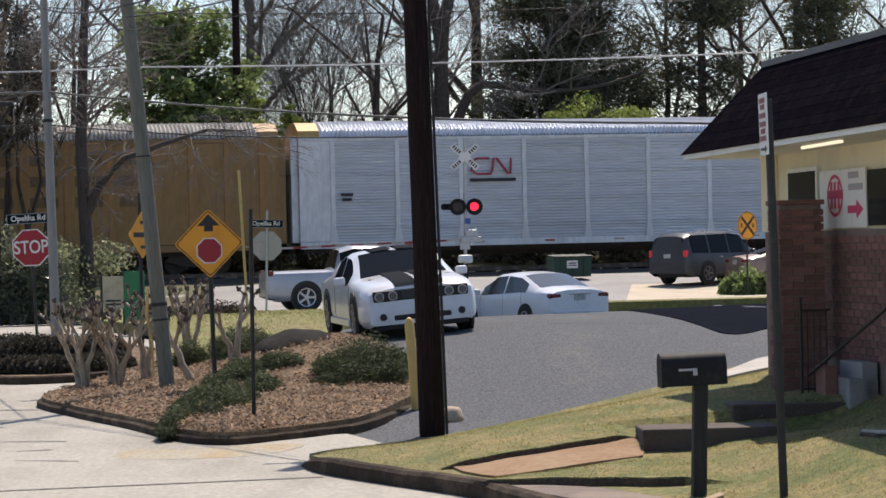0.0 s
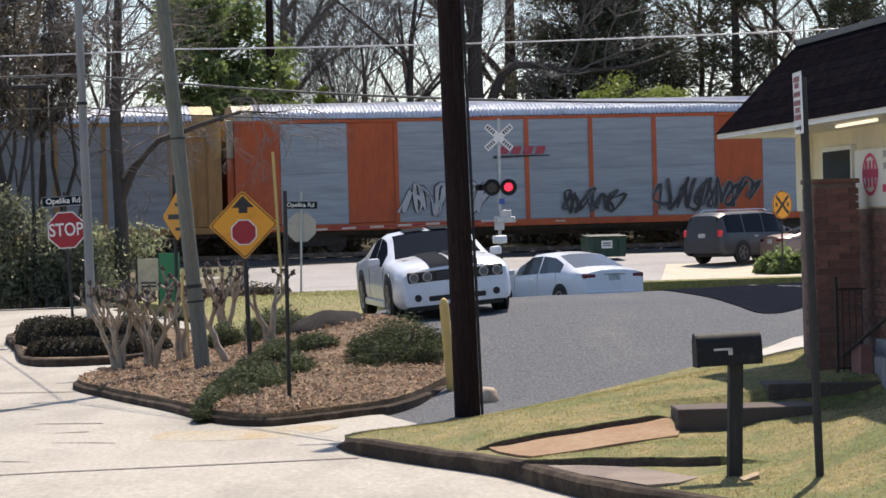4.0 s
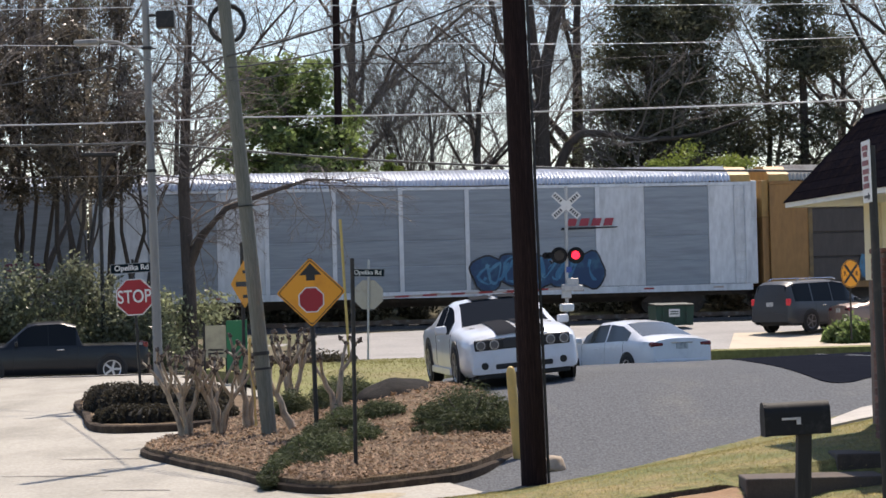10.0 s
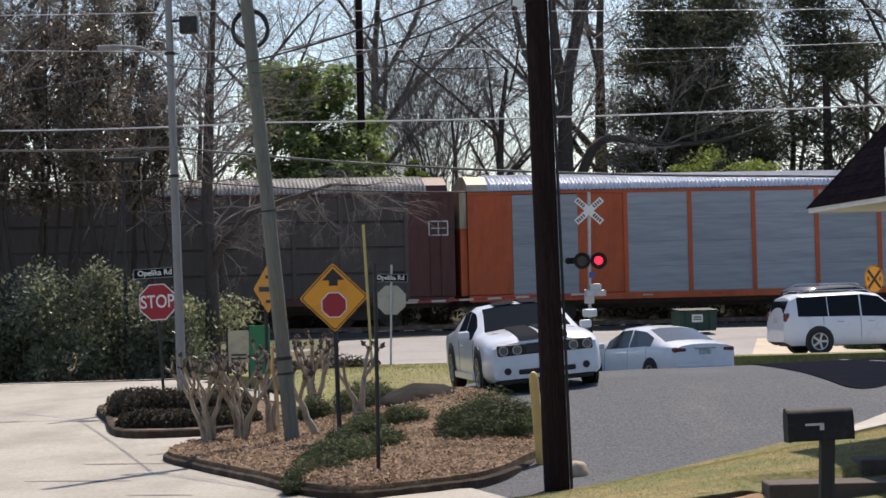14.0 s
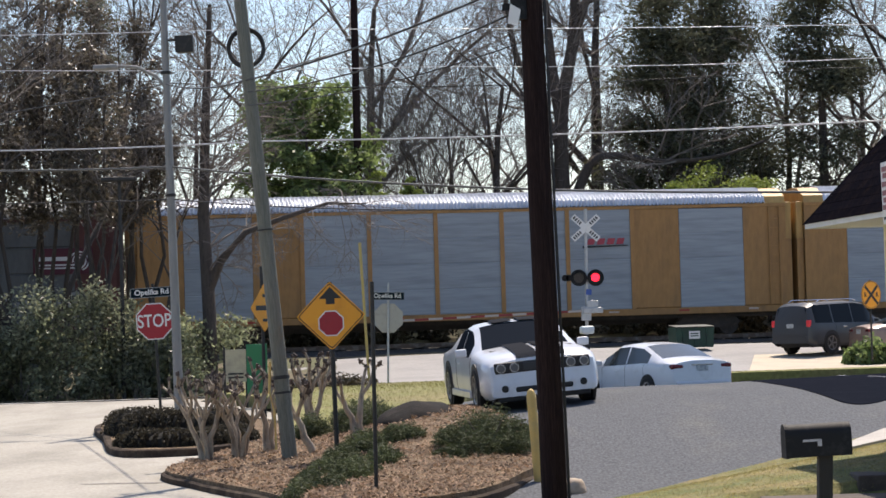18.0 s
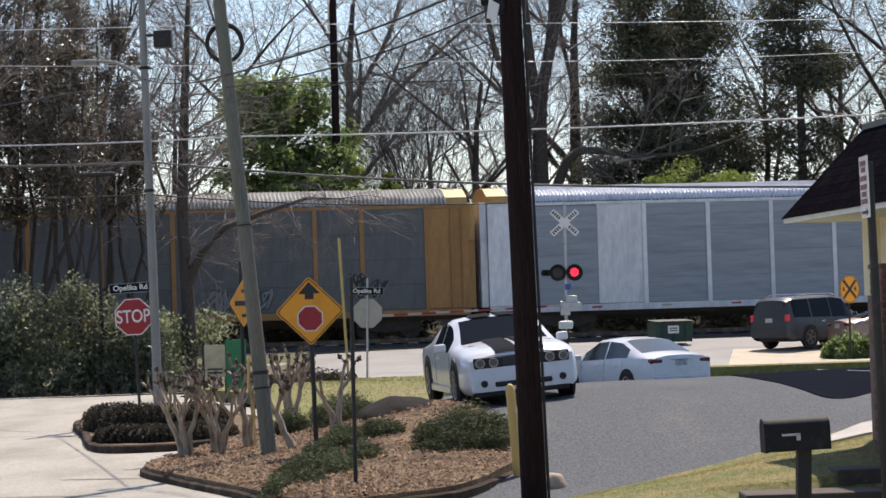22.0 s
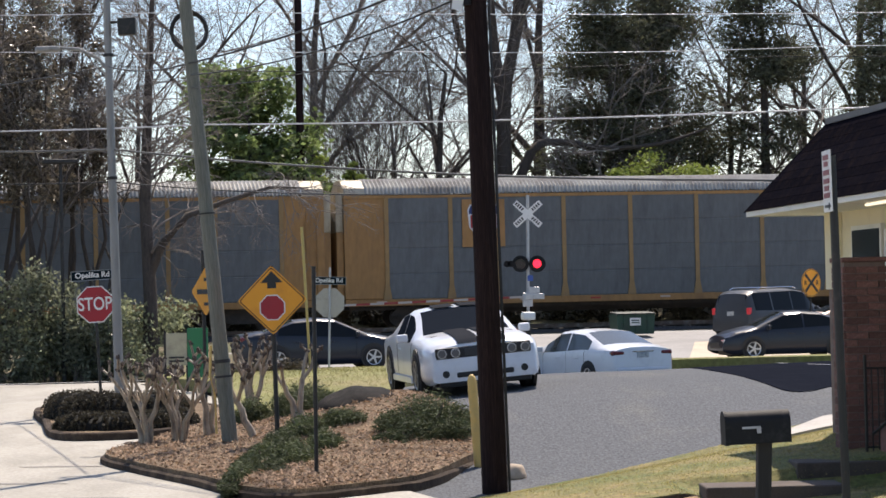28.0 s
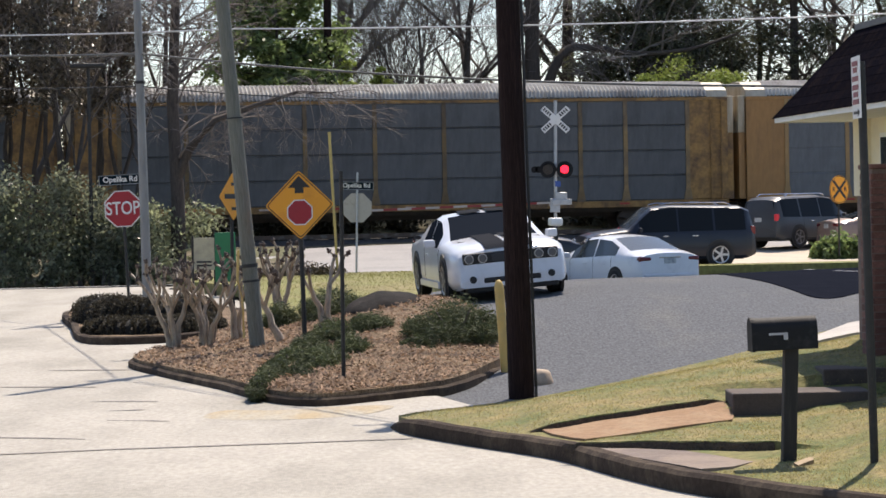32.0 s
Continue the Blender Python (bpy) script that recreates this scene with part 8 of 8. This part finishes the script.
def myrtle(seed, x, y, h, stems, spread, lean=0.0, thick=0.05, heads=3):
    """Stout stems that fork half way up, every branch ending in dark knuckles."""
    rnd = random.Random(seed)
    t = thing("crepe_myrtle", "hard-pruned crepe myrtle with pale stems and dark knuckles", "shrub", pose(x, y, bed_z(x, y) - 0.06 if -4.3 < x else base_z(x, y)), "crepe myrtles")
    for k in range(stems):
        a = 6.283 * (k + 0.2) / stems + rnd.uniform(-0.3, 0.3)
        r = spread * rnd.uniform(0.4, 0.8)
        hh = h * rnd.uniform(0.88, 1.03)
        rad = thick * rnd.uniform(0.8, 1.1)
        sv, sf, tips = [], [], []
        p0 = Vector((0.05 * math.cos(a), 0.05 * math.sin(a), 0))
        p1 = Vector((0.3 * r * math.cos(a) + lean * 0.35, 0.3 * r * math.sin(a), hh * rnd.uniform(0.26, 0.32)))
        p2 = Vector((0.7 * r * math.cos(a) + lean * 0.7, 0.7 * r * math.sin(a), hh * rnd.uniform(0.48, 0.58)))
        limb(sv, sf, [p0, p0.lerp(p1, 0.5) + Vector((rnd.uniform(-0.03, 0.03), 0, 0)), p1, p1.lerp(p2, 0.5) + Vector((rnd.uniform(-0.04, 0.04), 0, 0)), p2], [rad * 1.35, rad * 1.05, rad * 0.95, rad * 0.8, rad * 0.75], 9)
        for c in range(heads):
            b = a + (c - (heads - 1) / 2) * 1.5 + rnd.uniform(-0.4, 0.4)
            q = p2 + Vector((spread * 0.55 * math.cos(b), spread * 0.5 * math.sin(b), hh * rnd.uniform(0.24, 0.36)))
            mid = p2.lerp(q, 0.45) + Vector((rnd.uniform(-0.05, 0.05), 0, rnd.uniform(-0.04, 0.03)))
            limb(sv, sf, [p2 - Vector((0, 0, 0.03)), mid, q], [rad * 0.62, rad * 0.5, rad * 0.5], 7)
            tips.append((q, rad * 0.66))
            for e in range(rnd.choice((1, 2, 2))):
                g = q + Vector((rnd.uniform(-0.12, 0.12), rnd.uniform(-0.1, 0.1), hh * rnd.uniform(0.05, 0.16)))
                limb(sv, sf, [q, g], [rad * 0.42, rad * 0.34], 6)
                tips.append((g, rad * 0.6))
        st_ = part("stem", mesh_of("stem", sv, sf, M_myrtle, True), None, t)
        for q, kr in tips:
            part("knuckle", knuckle_mesh(rnd, kr * rnd.uniform(0.8, 1.15)), None, st_, "dark pruning knuckle", m=Matrix.Translation(q))


myrtle(1, -3.86, 35.7, 1.3, 4, 0.46, -0.08, 0.05)
myrtle(2, -3.40, 35.9, 1.32, 5, 0.5, 0.04, 0.046)
myrtle(3, -3.04, 37.0, 1.42, 2, 0.24, -0.06, 0.045)
myrtle(4, -2.30, 35.0, 1.15, 1, 0.3, -0.36, 0.065, 4)
myrtle(5, -1.73, 37.0, 1.12, 2, 0.36, -0.12, 0.045, 2)
myrtle(6, -2.78, 42.3, 1.45, 3, 0.42, 0.0, 0.055)

# smooth dark hump on top of the bed
bm = bm_new()
bmesh.ops.create_icosphere(bm, subdivisions=4, radius=1.0)
for v in bm.verts:
    v.co = Vector((v.co.x * 0.66, v.co.y * 1.1, v.co.z * 0.40)) * (1 + 0.10 * noise.noise(v.co * 1.7) + 0.015 * noise.noise(v.co * 14))
tagged(part("soil_mound", bm, surf("dark_mound_surface", (0.02, 0.0185, 0.0175), 0.95, spec=0.1, col2=(0.034, 0.030, 0.027), scale=3, amount=0.5, grain=0.25, gscale=40, bump=0.5, bscale=50), m=pose(-0.84, 37.6, 0.39), smooth=True), "smooth dark mound in the mulch bed", "soil mound")


def low_bush(seed, name, label, x, y, z, rx, ry, h, mat, count, size, lumps=9, group="", flat=0.4, aspect=0.3):
    rnd = random.Random(seed)
    t = thing(name, label, "shrub", pose(x, y, z), group)
    blobs = [((0, 0, h * 0.2), (rx * 0.8, ry * 0.8, h * 0.6))]
    for k in range(lumps):
        a = 6.283 * k / lumps + rnd.uniform(-0.3, 0.3)
        q = rnd.uniform(0.45, 0.9)
        blobs.append(((rx * q * math.cos(a), ry * q * math.sin(a), h * rnd.uniform(0.15, 0.6) * (1.25 - q)), (rx * rnd.uniform(0.25, 0.45), ry * rnd.uniform(0.25, 0.45), h * rnd.uniform(0.2, 0.36))))
    V, F = leaf_cloud(seed, blobs, count, size, aspect, flat, 0.5)
    part("foliage", mesh_of("foliage", V, F, mat), None, t)
    for k in range(5):
        sv, sf = [], []
        a = rnd.uniform(0, 6.283)
        limb(sv, sf, [Vector((0, 0, 0)), Vector((rx * 0.7 * math.cos(a), ry * 0.7 * math.sin(a), h * rnd.uniform(0.3, 0.7)))], [0.025, 0.008], 4)
        part("stem", mesh_of("stem", sv, sf, M_twigdark), None, t)
    return t


JL = "low spreading dark green juniper in the mulch"
for k, (x, y, rx, ry, h) in enumerate(((0.16, 33.4, 0.58, 0.9, 0.5), (-0.3, 32.6, 0.22, 0.4, 0.16), (-2.06, 27.5, 0.11, 0.5, 0.17), (-2.05, 28.6, 0.13, 0.6, 0.18), (-2.03, 29.9, 0.16, 0.8, 0.2), (-1.93, 31.4, 0.2, 0.9, 0.22), (-1.78, 32.9, 0.27, 0.9, 0.24), (-1.5, 34.3, 0.36, 0.8, 0.26), (-1.72, 29.6, 0.17, 0.7, 0.17), (-1.5, 30.9, 0.27, 0.8, 0.24), (-1.2, 32.5, 0.24, 0.7, 0.2), (-1.7, 39.0, 0.55, 0.9, 0.42), (-1.0, 34.6, 0.35, 0.5, 0.22), (-2.6, 39.8, 0.3, 0.6, 0.4))):
    low_bush(700 + k, "juniper", JL, x, y, bed_z(x, y) - 0.08, rx * 1.12, ry * 1.1, h * 1.45, M_juniper, int(34000 * rx * max(ry, 0.5) + 5000), 0.036, aspect=0.16, group="junipers in the bed")
low_bush(730, "shrub", "rounded green shrub under the warning sign", 13.3, 84.5, base_z(13.3, 84.5) - 0.05, 0.9, 0.8, 1.15, M_leafholly, 5000, 0.09, aspect=0.5, flat=0.0)
low_bush(731, "shrub", "low brown dormant shrub beside the road", -3.6, 62.0, verge_z(-3.6, 62.0) - 0.05, 1.0, 0.6, 0.5, surf("dormant_leaves", (0.12, 0.095, 0.06), 0.9, island=0.4), 2500, 0.06)


def hedge(seed, pts, w, h, label):
    """A clipped hedge along a plan line: a skin of small leaves over a core sheet coloured dark for the inner shade."""
    rnd = np.random.RandomState(seed)
    t = thing("hedge", label, "hedge", None, "hedges on the island")
    line = [Vector(p) for p in smooth_line(pts, 8)]
    V, F = [], []
    cv_, cf_ = [], []
    n = 12
    for k, p in enumerate(line):
        d = (line[min(k + 1, len(line) - 1)] - line[max(k - 1, 0)]).normalized()
        nr = Vector((d.y, -d.x))
        e = min(k, len(line) - 1 - k)
        sc = min(1.0, 0.35 + 0.22 * e) * (1 + 0.07 * math.sin(1.3 * k + seed) + 0.05 * math.sin(2.9 * k))
        z = base_z(p.x, p.y) + 0.08
        for i in range(n):
            a = math.pi * i / (n - 1)
            x = math.copysign(abs(math.cos(a)) ** 0.7, math.cos(a)) * w / 2 * 0.94 * sc
            zz = abs(math.sin(a)) ** 0.75 * h * 0.95 * sc
            cv_.append((p.x + nr.x * x, p.y + nr.y * x, z + zz))
        if k:
            for i in range(n - 1):
                cf_.append(((k - 1) * n + i, (k - 1) * n + i + 1, k * n + i + 1, k * n + i))
        for _ in range(700):
            a = math.pi * rnd.rand()
            u = rnd.rand()
            q2 = line[min(k + 1, len(line) - 1)]
            x = math.copysign(abs(math.cos(a)) ** 0.7, math.cos(a)) * w / 2 * sc * (1 + 0.06 * rnd.normal())
            zz = abs(math.sin(a)) ** 0.75 * h * sc * (1 + 0.05 * rnd.normal())
            bx, by = p.x + (q2.x - p.x) * u, p.y + (q2.y - p.y) * u
            c = np.array([bx + nr.x * x, by + nr.y * x, z + zz])
            q, r_ = rnd.normal(size=3), rnd.normal(size=3)
            q /= np.linalg.norm(q)
            r_ /= np.linalg.norm(r_)
            b0 = len(V)
            V.extend(map(tuple, (c - q * 0.026, c - r_ * 0.016, c + q * 0.026, c + r_ * 0.016)))
            F.append((b0, b0 + 1, b0 + 2, b0 + 3))
    # Near-black sheet: the shade between the leaves is in its colour.
    part("core", mesh_of("core", cv_, cf_, surf("hedge_core_shade", (0.012, 0.011, 0.008), 0.95)), None, t)
    part("foliage", mesh_of("foliage", V, F, M_hedge), None, t)


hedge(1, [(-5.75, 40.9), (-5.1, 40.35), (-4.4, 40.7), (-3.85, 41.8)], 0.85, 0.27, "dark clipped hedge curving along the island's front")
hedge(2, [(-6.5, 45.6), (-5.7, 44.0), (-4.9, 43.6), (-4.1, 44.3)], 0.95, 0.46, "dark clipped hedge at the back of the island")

lt = thing("scrap_board", "pale tan broken piece of board beside the mailbox post", "litter", pose(2.53, 17.78, lawn_z(2.53, 17.78) + 0.03, 8, -12, 35))
bm = bm_new()
slab(bm, [(-0.085, -0.03), (0.06, -0.035), (0.09, 0.0), (0.07, 0.03), (-0.07, 0.035)], 0.035, pose(0, 0, 0, -90))
part("board", bm, surf("tan_board", (0.36, 0.26, 0.15), 0.8, col2=(0.24, 0.17, 0.1), scale=9, amount=0.5, grain=0.2), lt)
mc = thing("meter_box", "dark meter pit with a pale flat lid set in the grass", "meter box", pose(3.93, 18.72, lawn_z(3.93, 18.72) - 0.17, 0, 4, 20))
bm = bm_new()
box(bm, (0, 0, 0.09), (0.26, 0.24, 0.18), bevel=0.015)
part("pit", bm, M_knot, mc)
bm = bm_new()
box(bm, (0.03, 0, 0.19), (0.27, 0.25, 0.02), bevel=0.006)
part("lid", bm, M_conc, mc)

# ---- bark chips, lawn blades and fallen leaves ----
rng = np.random.RandomState(4)


def inside(poly, x, y):
    c = False
    k = len(poly)
    for i in range(k):
        (x1, y1), (x2, y2) = poly[i][:2], poly[(i + 1) % k][:2]
        if (y1 > y) != (y2 > y) and x < (x2 - x1) * (y - y1) / ((y2 - y1) or 1e-9) + x1:
            c = not c
    return c


V, F = [], []
while len(F) < 15000:
    x, y = rng.uniform(-4.2, 0.9), 26.5 + 17 * rng.rand() ** 1.6
    if not inside(BED, x, y):
        continue
    z = bed_z(x, y) + rng.uniform(0.0, 0.02)
    a, l, w = rng.uniform(0, 3.14), rng.uniform(0.012, 0.034), rng.uniform(0.005, 0.011)
    ca, sa = math.cos(a), math.sin(a)
    t1, t2 = rng.uniform(-0.02, 0.03, 2)
    k = len(V)
    V.extend(((x - ca * l - sa * w, y - sa * l + ca * w, z + t1), (x - ca * l + sa * w, y - sa * l - ca * w, z), (x + ca * l + sa * w, y + sa * l - ca * w, z + t2), (x + ca * l - sa * w, y + sa * l + ca * w, z + t2 + 0.01)))
    F.append((k, k + 1, k + 2, k + 3))
tagged(part("bark_chips", mesh_of("bark_chips", V, F, surf("bark_chip", (0.25, 0.165, 0.105), 0.9, island=0.75, trans=0.2))), "loose brown bark chips over the bed", "mulch", kind="stuff")
V, F = [], []
while len(F) < 100000:
    y = 15.5 + 15 * rng.rand() ** 1.2
    x = rng.uniform(-0.5, 6.0)
    if not inside(LAWN, x, y):
        continue
    if y < 22.2 and inside([(0.9, 19.6), (1.3, 18.4), (1.7, 17.5), (2.1, 17.7), (2.5, 18.7), (1.7, 19.15)], x, y) or inside([(0.85, 20.1), (1.9, 20.4), (2.5, 20.7), (2.6, 21.5), (2.2, 21.48), (0.5, 20.85)], x, y) and rng.rand() < 0.93:
        continue
    if x > 3.9 and y > 27.9:
        continue
    z = lawn_z(x, y) - 0.004
    h = rng.uniform(0.007, 0.021) * (1.5 if rng.rand() < 0.1 else 1)
    a = rng.uniform(0, 6.28)
    w = 0.004
    k = len(V)
    V.extend(((x - w * math.cos(a), y - w * math.sin(a), z), (x + w * math.cos(a), y + w * math.sin(a), z), (x + rng.normal() * 0.015, y + rng.normal() * 0.015, z + h)))
    F.append((k, k + 1, k + 2))
tagged(part("lawn_grass", mesh_of("lawn_grass", V, F, surf("grass_blade", (0.30, 0.26, 0.105), 0.8, island=0.5, trans=0.6))), "short dry yellow-green grass blades", "grass", kind="stuff")
V, F = [], []
while len(F) < 14000:
    x, y = rng.uniform(-6.0, 9.0), rng.uniform(46, 66.5)
    if not inside(VERGE, x, y):
        continue
    z = verge_z(x, y) - 0.01
    a = rng.uniform(0, 6.28)
    k = len(V)
    V.extend(((x - 0.012 * math.cos(a), y - 0.012 * math.sin(a), z), (x + 0.012 * math.cos(a), y + 0.012 * math.sin(a), z), (x + rng.normal() * 0.02, y + rng.normal() * 0.02, z + rng.uniform(0.015, 0.04))))
    F.append((k, k + 1, k + 2))
tagged(part("verge_grass", mesh_of("verge_grass", V, F, surf("verge_blade", (0.20, 0.19, 0.06), 0.8, island=0.4, trans=0.4))), "short green-yellow verge grass blades", "grass", kind="stuff")

# ---- cables ----
def cable(pts, sag, r, mat, label, name="power_cable"):
    bm = bm_new()
    out = []
    for a, b in zip(pts, pts[1:]):
        a, b = Vector(a), Vector(b)
        for k in range(12):
            t = k / 12
            out.append(a.lerp(b, t) - Vector((0, 0, sag * 4 * t * (1 - t))))
    out.append(Vector(pts[-1]))
    pipe(bm, out, r, 5)
    return tagged(part(name, bm, mat, smooth=True), label, "cable", "overhead cables")


cable([(-18, 71, 7.3), (-5.85, 70, 7.12), (14.5, 65, 6.9), (34, 60, 7.2)], 0.12, 0.022, M_wirepale, "pale bare overhead wire along the road")
cable([(-16, 54, 5.9), (-5.95, 50, 5.2), (5.44, 42, 3.95), (14, 36, 3.9)], 0.15, 0.022, surf("grey_sheathed_cable", (0.09, 0.09, 0.085), 0.5), "thick black overhead cable")
cable([(-16, 53, 5.0), (-5.93, 50, 4.55), (1.0, 44, 3.9)], 0.1, 0.012, M_wire, "thin black overhead cable")
cable([(-18, 70, 7.6), (-6.0, 50, 6.86), (-3.02, 34.4, 5.36), (0.80, 27.4, 5.75)], 0.1, 0.014, M_wire, "black cable bundle between the poles")
cable([(-3.0, 34.4, 5.2), (0.62, 27.4, 5.36)], 0.16, 0.011, M_wire, "black service cable between the poles")
cable([(-3.0, 34.4, 5.02), (0.62, 27.4, 5.0)], 0.12, 0.007, M_wire, "thin service cable between the poles")
cable([(-18, 66, 9.95), (-5.73, 66, 9.8), (12, 70, 9.86), (34, 72, 10.2)], 0.05, 0.012, M_wirepale, "pale high overhead wire")
cable([(-18, 66, 9.15), (-0.49, 67, 8.75), (12.2, 72, 9.14), (34, 76, 9.6)], 0.1, 0.011, M_wirepale, "pale high overhead wire")
cable([(-18, 100, 12.4), (-4.3, 107, 12.0), (16, 111, 12.6), (40, 116, 13.2)], 0.2, 0.02, M_wire, "dark wire along the railway")

# dark flat lamp head on a thin pole in the thicket
fl = thing("area_light", "dark flat area light on a thin dark pole", "street lamp", pose(-11.05, 79.1, base_z(-11.05, 79.1)) @ Matrix.Diagonal((1.3, 1.3, 1.32, 1)))
bm = bm_new()
rod(bm, (0, 0, 0), (0, 0, 5.25), 0.05, 0.04, 8)
part("pole", bm, M_blacksteel, fl)
bm = bm_new()
box(bm, (0, 0, 5.3), (0.85, 0.3, 0.1), bevel=0.03)
part("lamp_head", bm, M_blacksteel, fl)

# sign board with a pale and a green panel
sb = thing("sign_board", "low sign board with a pale and a green panel", "sign", pose(-5.12, 56.0, 0.1))
for sx in (-0.46, 0.03, 0.42):
    bm = bm_new()
    box(bm, (sx, 0, 0.7), (0.05, 0.05, 1.45))
    part("post", bm, M_blacksteel, sb)
bm = bm_new()
box(bm, (-0.2, -0.04, 1.0), (0.46, 0.03, 0.72), bevel=0.006)
pp = part("pale_panel", bm, surf("panel_cream", (0.42, 0.38, 0.26), 0.7, col2=(0.3, 0.27, 0.2), scale=4, amount=0.5), sb)
bm = bm_new()
for z in (0.82, 0.74):
    box(bm, (-0.2, -0.06, z), (0.34, 0.006, 0.04))
part("lettering", bm, M_signblack, pp)
bm = bm_new()
box(bm, (0.27, -0.03, 0.92), (0.46, 0.04, 1.1), bevel=0.006)
part("green_panel", bm, surf("panel_green", (0.01, 0.16, 0.06), 0.5, col2=(0.012, 0.12, 0.05), scale=3, amount=0.4), sb)

# white roadside mailbox, dumpster, small yard sign, stone by the pole
wm = thing("mailbox", "small white mailbox on a dark post beside the road", "mailbox", pose(2.86, 63.6, 0.2, 0, 0, 20))
bm = bm_new()
box(bm, (0, 0, 0.65), (0.09, 0.09, 1.3))
part("post", bm, M_blacksteel, wm)
bm = bm_new()
box(bm, (0, 0, 1.42), (0.36, 0.2, 0.2), bevel=0.05)
part("box", bm, M_signwhite, wm)
db = thing("dumpster", "dark green steel dumpster with a white notice", "dumpster", pose(8.15, 94.5, 0.6, 0, 0, RAIL) @ Matrix.Diagonal((0.76, 0.9, 0.72, 1)))
M_dump = surf("dumpster_green", (0.015, 0.055, 0.035), 0.6, col2=(0.02, 0.04, 0.03), scale=3, amount=0.5)
bm = bm_new()
slab(bm, [(-0.92, 0.1), (0.92, 0.1), (0.98, 1.15), (-0.98, 1.15)], 1.2, pose(0, -0.6, 0))
for sx in (-0.6, 0.0, 0.6):
    box(bm, (sx, -0.62, 0.62), (0.07, 0.06, 1.0))
part("bin", bm, M_dump, db)
bm = bm_new()
box(bm, (0, 0, 1.2), (1.96, 1.25, 0.07), pose(0, 0, 0, 4), bevel=0.02)
part("lid", bm, surf("lid_black_green", (0.02, 0.03, 0.025), 0.6), db)
bm = bm_new()
box(bm, (-0.05, -0.665, 0.75), (0.55, 0.012, 0.4))
nt_ = part("notice", bm, M_signwhite, db)
bm = bm_new()
for z in (0.82, 0.7):
    box(bm, (-0.05, -0.675, z), (0.4, 0.006, 0.06))
part("lettering", bm, M_dump, nt_)
ys = thing("yard_sign", "small pink and white yard sign on the verge", "sign", pose(6.1, 61.2, lot_z(6.1, 61.2), 0, 0, 10))
bm = bm_new()
box(bm, (0, 0, 0.62), (0.26, 0.02, 0.42))
part("panel", bm, surf("yard_sign_pink", (0.55, 0.30, 0.32), 0.6, col2=(0.6, 0.55, 0.55), scale=6, amount=0.6), ys)
bm = bm_new()
for sx in (-0.1, 0.1):
    rod(bm, (sx, 0.02, -0.02), (sx, 0.02, 0.6), 0.008, n=6)
part("stake", bm, M_galv, ys)
stn = bm_new()
bmesh.ops.create_icosphere(stn, subdivisions=3, radius=0.16)
for v in stn.verts:
    v.co = Vector((v.co.x, v.co.y * 0.9, v.co.z * 0.8)) * (1 + 0.22 * noise.noise(v.co * 9))
tagged(part("stone", stn, surf("pale_stone", (0.45, 0.36, 0.27), 0.9, col2=(0.36, 0.28, 0.2), scale=8, amount=0.5, bump=0.3), m=pose(1.1, 29.0, 0.0), smooth=True), "pale rounded stone at the kerb end", "stone")


# cracks and a sandy patch on the street
def street_mark(name, pts, mat, label, lift):
    sheet(name, pts, lambda x, y: base_z(x, y) + lift, 0.3, mat, label, "street mark", skirt=0.0)


M_sand = surf("sandy_stain", (0.335, 0.305, 0.24), 0.95, col2=(0.33, 0.26, 0.155), scale=2.2, amount=0.8, grain=0.15, gscale=20, stretch=(1, 0.3, 1))
street_mark("sand_patch", smooth_line([(-2.45, 25.3), (-2.0, 24.9), (-1.3, 24.9), (-0.8, 25.35), (-0.55, 26.3), (-1.1, 26.35), (-1.75, 26.0), (-2.3, 26.1)], 5, True), M_sand, "thin tan sand washed onto the street", 0.004)
M_crack = surf("filled_crack", (0.17, 0.155, 0.14), 0.9, col2=(0.24, 0.22, 0.2), scale=4, amount=0.5)
for (x0, y0), (x1, y1), w in (((-5.24, 33.1), (-4.13, 32.9), 0.09), ((-5.5, 30.2), (-4.16, 29.85), 0.07), ((-3.92, 27.66), (-3.15, 27.45), 0.06), ((-3.55, 26.32), (-3.17, 26.38), 0.05), ((-3.4, 25.15), (-2.74, 24.86), 0.05), ((-4.6, 23.4), (-3.3, 22.9), 0.04)):
    mx, my = (x0 + x1) / 2, (y0 + y1) / 2
    street_mark("street_crack", [(x0, y0), (mx, my - w + 0.05), (x1, y1), (x1, y1 + w), (mx + 0.1, my + w + 0.05), (x0, y0 + w * 0.6)], M_crack, "dark filled crack across the street", 0.005)
street_mark("street_joint", [(-5.5, 20.92), (-3.82, 21.40), (-2.89, 21.70), (-1.54, 21.96), (-0.3, 22.23), (-0.3, 22.31), (-1.54, 22.05), (-2.89, 21.78), (-3.82, 21.48), (-5.5, 21.0)], M_crack, "long straight sealed joint across the street", 0.006)

def motions():
    """All that moves: the train and the road traffic."""
    train_moves()
    traffic_moves()


motions()
